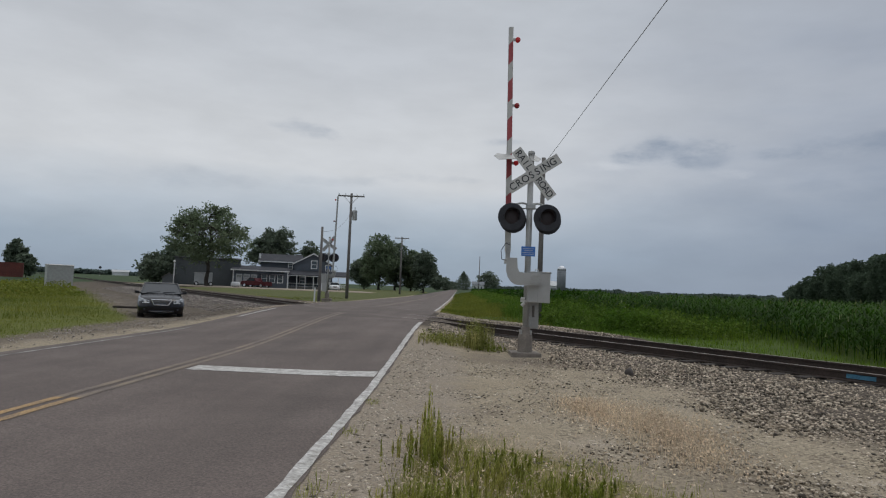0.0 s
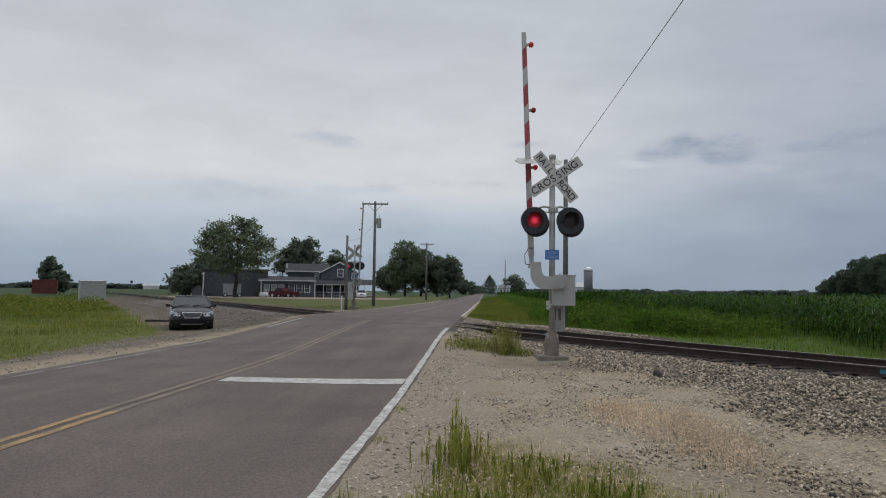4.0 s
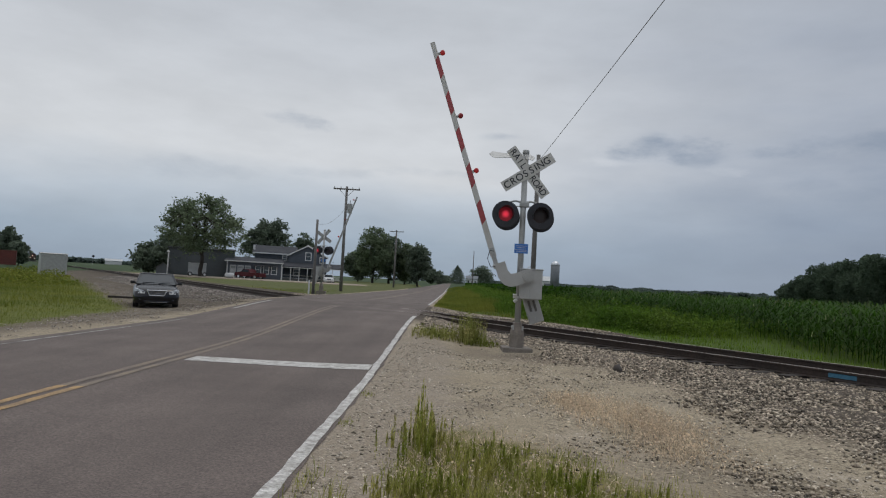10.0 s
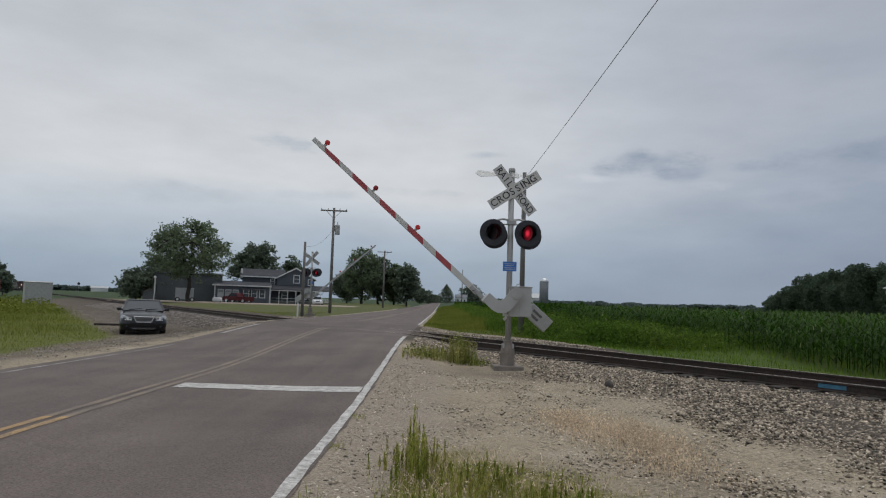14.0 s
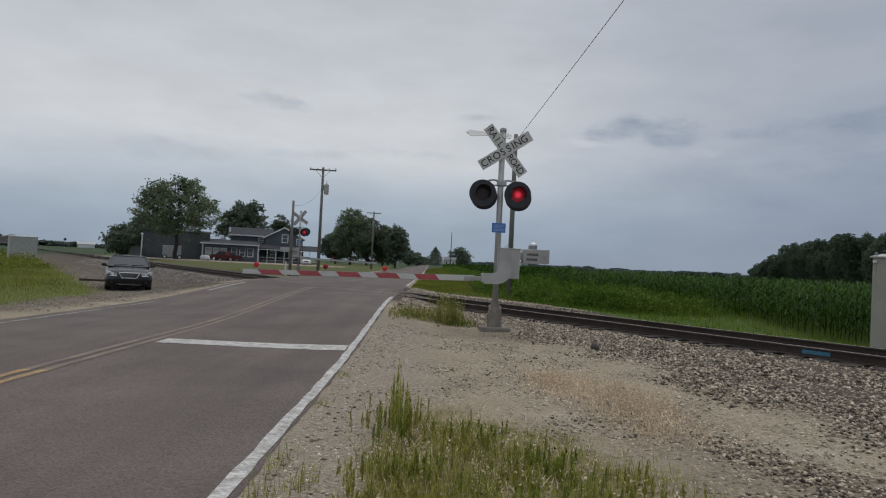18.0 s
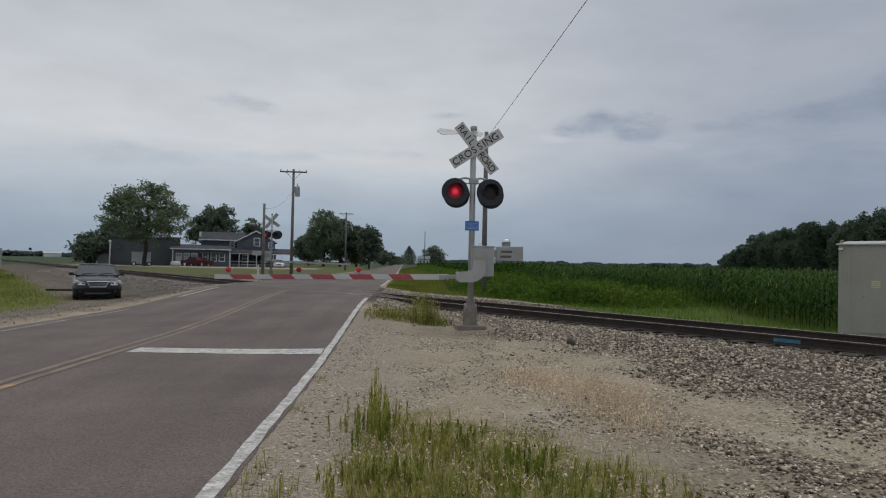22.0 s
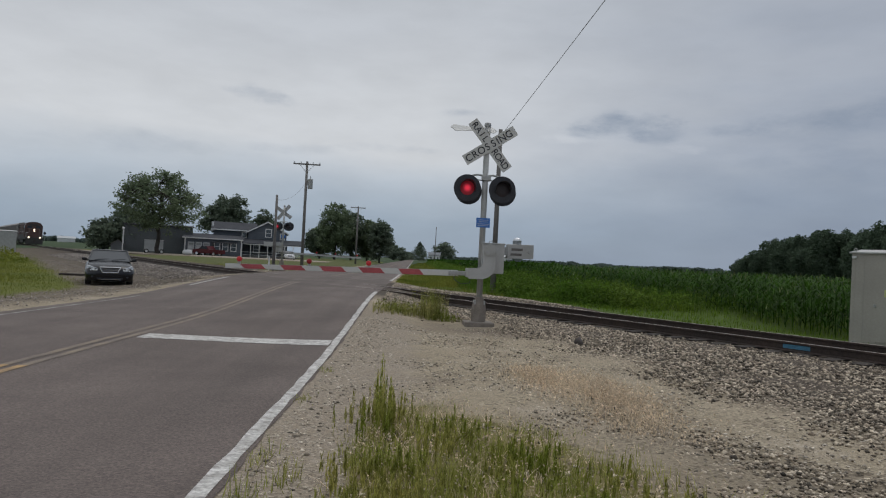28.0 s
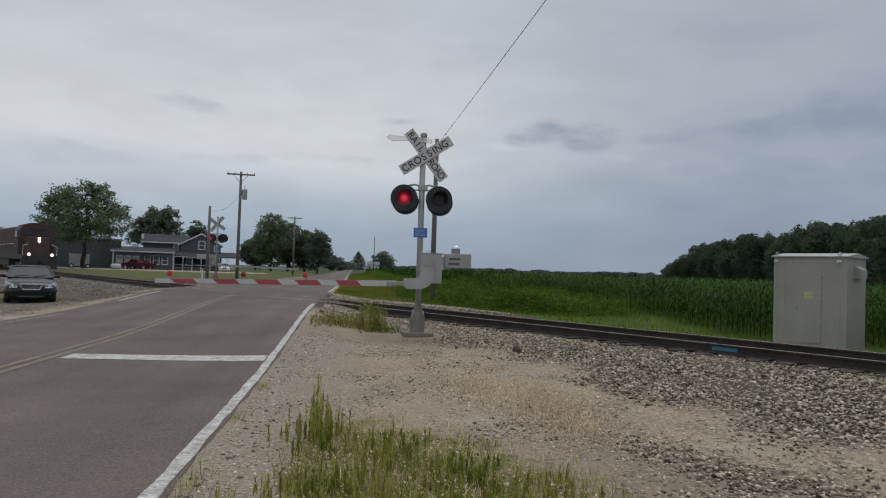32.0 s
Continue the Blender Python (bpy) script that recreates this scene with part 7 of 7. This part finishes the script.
    n = 150000
    x, y = r.uniform(-46, -9.5, n), r.uniform(9, 62, n)
    ok = r.random(n) < grass_weight(x, y) * np.where(y < 45, 1, 0.5)
    x, y = x[ok], y[ok]
    rough = np.array([noise.noise((a * 0.28, b * 0.28, 7.0)) for a, b in zip(x, y)])
    h = 0.04 + (0.42 * smooth(-18, -32, x) + 0.75 * np.clip(rough + 0.05, 0, 1) * smooth(-11, -17, x)) * r.random(len(x)) + 0.10 * r.random(len(x))
    soup("west_verge_grass", *blades(x, y, ground_z(x, y), h, np.full(len(x), 0.012), r, 0.9), WESTGRASS, None, "rough bright green grass beside the gravel pull-off", "stuff", "grass")
    n = 22000
    x, y = r.uniform(-60, -27, n), r.uniform(42, 95, n)
    ok = (q_of(x, y) < -8)
    x, y = x[ok], y[ok]
    P = np.stack([x, y, ground_z(x, y) + r.random(len(x)) * (0.5 + 0.5 * np.sin(x * 0.7) * np.cos(y * 0.5))], 1)
    soup("west_weeds", *leaf_cards(P, np.full(1, 0.12), r), WESTGRASS, None, "tall rank weeds round the equipment shed", "stuff", "weeds")


corn_field()
field_edge()
verge()
tree("shade_tree", "tall spreading maple with an open crown before the barn", *polar(-19.3, 113.0, 0.2), 13.2, 13.2, 41, leaf_size=0.19, tips=980, leaves=28, open_base=0.25, gap=0.05, spread=0.027)
tree("shade_tree", "leafy tree filling in beside the maple", *polar(-21.75, 130.0, 0.2), 7.6, 6.0, 44, LEAFDARK, 0.22, 330, 28, 0.06, -0.2, 0.05)
tree("shade_tree", "dense low tree beside the barn", *polar(-23.0, 128.0, 0.2), 5.0, 6.0, 42, LEAFDARK, 0.26, 260, 26, 0.04, -0.3, 0.07)
tree("shade_tree", "dense low tree beside the barn", *polar(-21.5, 129.0, 0.2), 6.4, 6.2, 43, LEAFDARK, 0.26, 280, 26, 0.04, -0.3, 0.07)
for k, (az, d, h, w) in enumerate(((-15.1, 150, 12.4, 7.4), (-13.9, 152, 12.9, 7.2), (-11.6, 155, 10.4, 6.0))):
    tree("garden_tree", "dark broadleaf tree rising behind the house roof", *polar(az, d, 0.2), h, w, 50 + k, LEAFDARK, 0.27, 340, 26, 0.2, -0.12, 0.05)
for k, (az, d, h, w, l) in enumerate(((-6.0, 178, 14.6, 10.0, LEAF), (-4.7, 186, 13.2, 8.0, LEAFDARK), (-3.4, 186, 11.2, 7.0, LEAF), (-2.4, 178, 10.6, 7.0, LEAFDARK), (-7.2, 184, 8.5, 7.5, LEAFDARK))):
    tree("roadside_tree", "full green roadside tree with a rounded crown", *polar(az, d, 0.2), h, w, 60 + k, l, 0.30, 520, 26, 0.10, -0.16, 0.05)
for k, (az, d, h, w) in enumerate(((-1.3, 330, 8.2, 8.0), (-0.6, 380, 6.6, 7.0), (0.0, 520, 6.0, 7.0))):
    tree("roadside_tree", "small distant tree beside the far road", *polar(az, d, 0.2), h, w, 70 + k, LEAFDARK, 0.6, 150, 14, 0.06, -0.3, 0.07)
conifer(*polar(0.85, 440, 0.2), 12.0, 13.0, 81)
tree("farm_tree", "broad dark tree behind the white farmhouse", *polar(2.85, 480, 0.2), 13.5, 16.0, 82, LEAFDARK, 0.7, 200, 16, 0.06, -0.25, 0.06)
tree("farm_tree", "round tree beyond the red container", *polar(-32.1, 185, 0.2), 8.2, 5.0, 83, LEAFDARK, 0.34, 300, 24, 0.1, -0.25, 0.06)
tree("farm_tree", "low bushy tree beyond the red container", *polar(-31.45, 180, 0.2), 5.2, 4.6, 84, LEAFDARK, 0.34, 200, 24, 0.04, -0.25, 0.06)
r = np.random.default_rng(90)
spots = []
for k in range(170):
    az = 25.8 + 24 * (k / 170) ** 0.9 + r.uniform(-0.4, 0.4)
    d = 430 - 240 * ((az - 25) / 16) ** 0.8 if az > 25 and az < 41 else (190 + (az - 41) * 3 if az >= 41 else 430)
    d += r.uniform(0, 45)
    spots.append((*polar(az, d)[:2], r.uniform(18, 24) * min(1.0, 0.40 + 0.6 * max(0.0, az - 25.8) / 2.8) * (1 + (d - 300) * 0.0004), r.uniform(8, 14)))
wood_mass("woodland", "dense dark green wood beyond the maize field", spots, LEAFFAR, 0.50, 50, 91)
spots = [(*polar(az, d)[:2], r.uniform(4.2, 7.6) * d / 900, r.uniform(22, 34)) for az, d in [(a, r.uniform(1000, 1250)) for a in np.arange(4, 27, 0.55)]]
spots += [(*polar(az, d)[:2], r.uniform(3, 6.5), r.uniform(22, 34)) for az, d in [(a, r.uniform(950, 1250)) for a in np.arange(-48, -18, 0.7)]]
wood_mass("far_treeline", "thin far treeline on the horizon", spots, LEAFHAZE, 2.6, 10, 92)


# ---- what moves ----
ARM_ROWS = [(0, 1.2), (2, 1.9), (3.5, 2.2), (6.9, 2.0), (7.5, 2.5), (8, 4.4), (8.5, 7.6), (9, 11.4), (9.5, 15.2), (10, 19.0), (10.5, 22.6), (11, 26.2), (11.5, 29.6), (12, 33.6), (12.5, 37.4),
            (13, 41.1), (13.5, 44.9), (14, 48.7), (14.5, 52.4), (15.5, 65.6), (16.5, 80.2), (17.0, 87), (17.6, 91), (20, 91), (26, 91), (32, 91)]
TRAIN_PLACES = ((0.0, 586.0), (10.0, 424.0), (20.0, 270.0), (27.6, 137.2), (32.0, 46.6))     # seconds, metres to the crossing


def flash_rows(home, first):
    """The lens shows its lit side for 0.6 s in turn with its neighbour, from 2.67 s on."""
    changes = [(2.67, -1), (3.17, 1)] + [(3.68 + 0.6055 * n, -1 if n % 2 == 0 else 1) for n in range(48)]
    rows, angle, lit = [(0.0, home)], 0.0, False
    for t, which in changes:
        on = which == first
        if on != lit and t < 31.9:
            f = round(t * FPS)
            for k in range(4):
                rows.append(((f - 1.5 + k) / FPS + 0.001, home @ pose(0, 0, 0, 0, 0, angle + 60.0 * k)))
            angle, lit = angle + 180.0, on
    rows.append((32.0, home @ pose(0, 0, 0, 0, 0, angle)))
    return rows


def train_rows(back):
    rows = []
    times, places = zip(*TRAIN_PLACES)
    for t in [0, 0.1] + [2 * k for k in range(1, 14)] + [27.6, 28.6, 29.6, 30.6, 31.5, 31.9, 32.0]:
        s = float(np.interp(t, times, places)) + back
        x, y = on_track(s, 0.755)
        rows.append((t, pose(x, y, RAIL_TOP, 0, 0, TRACK)))
    return rows


def motions():
    for arm in (NEAR_ARM, FAR_ARM):
        walk(arm, [(t, pose(0.14, -0.30, 1.77, 0, -a, 0)) for t, a in ARM_ROWS])
    for lens, side in ROTORS:
        walk(lens, flash_rows(lens.matrix_basis.copy(), side))
    walk(LOCO, train_rows(0.0))
    for k, w in enumerate(WAGONS):
        walk(w, train_rows(22.6 + 17.4 * k))


motions()
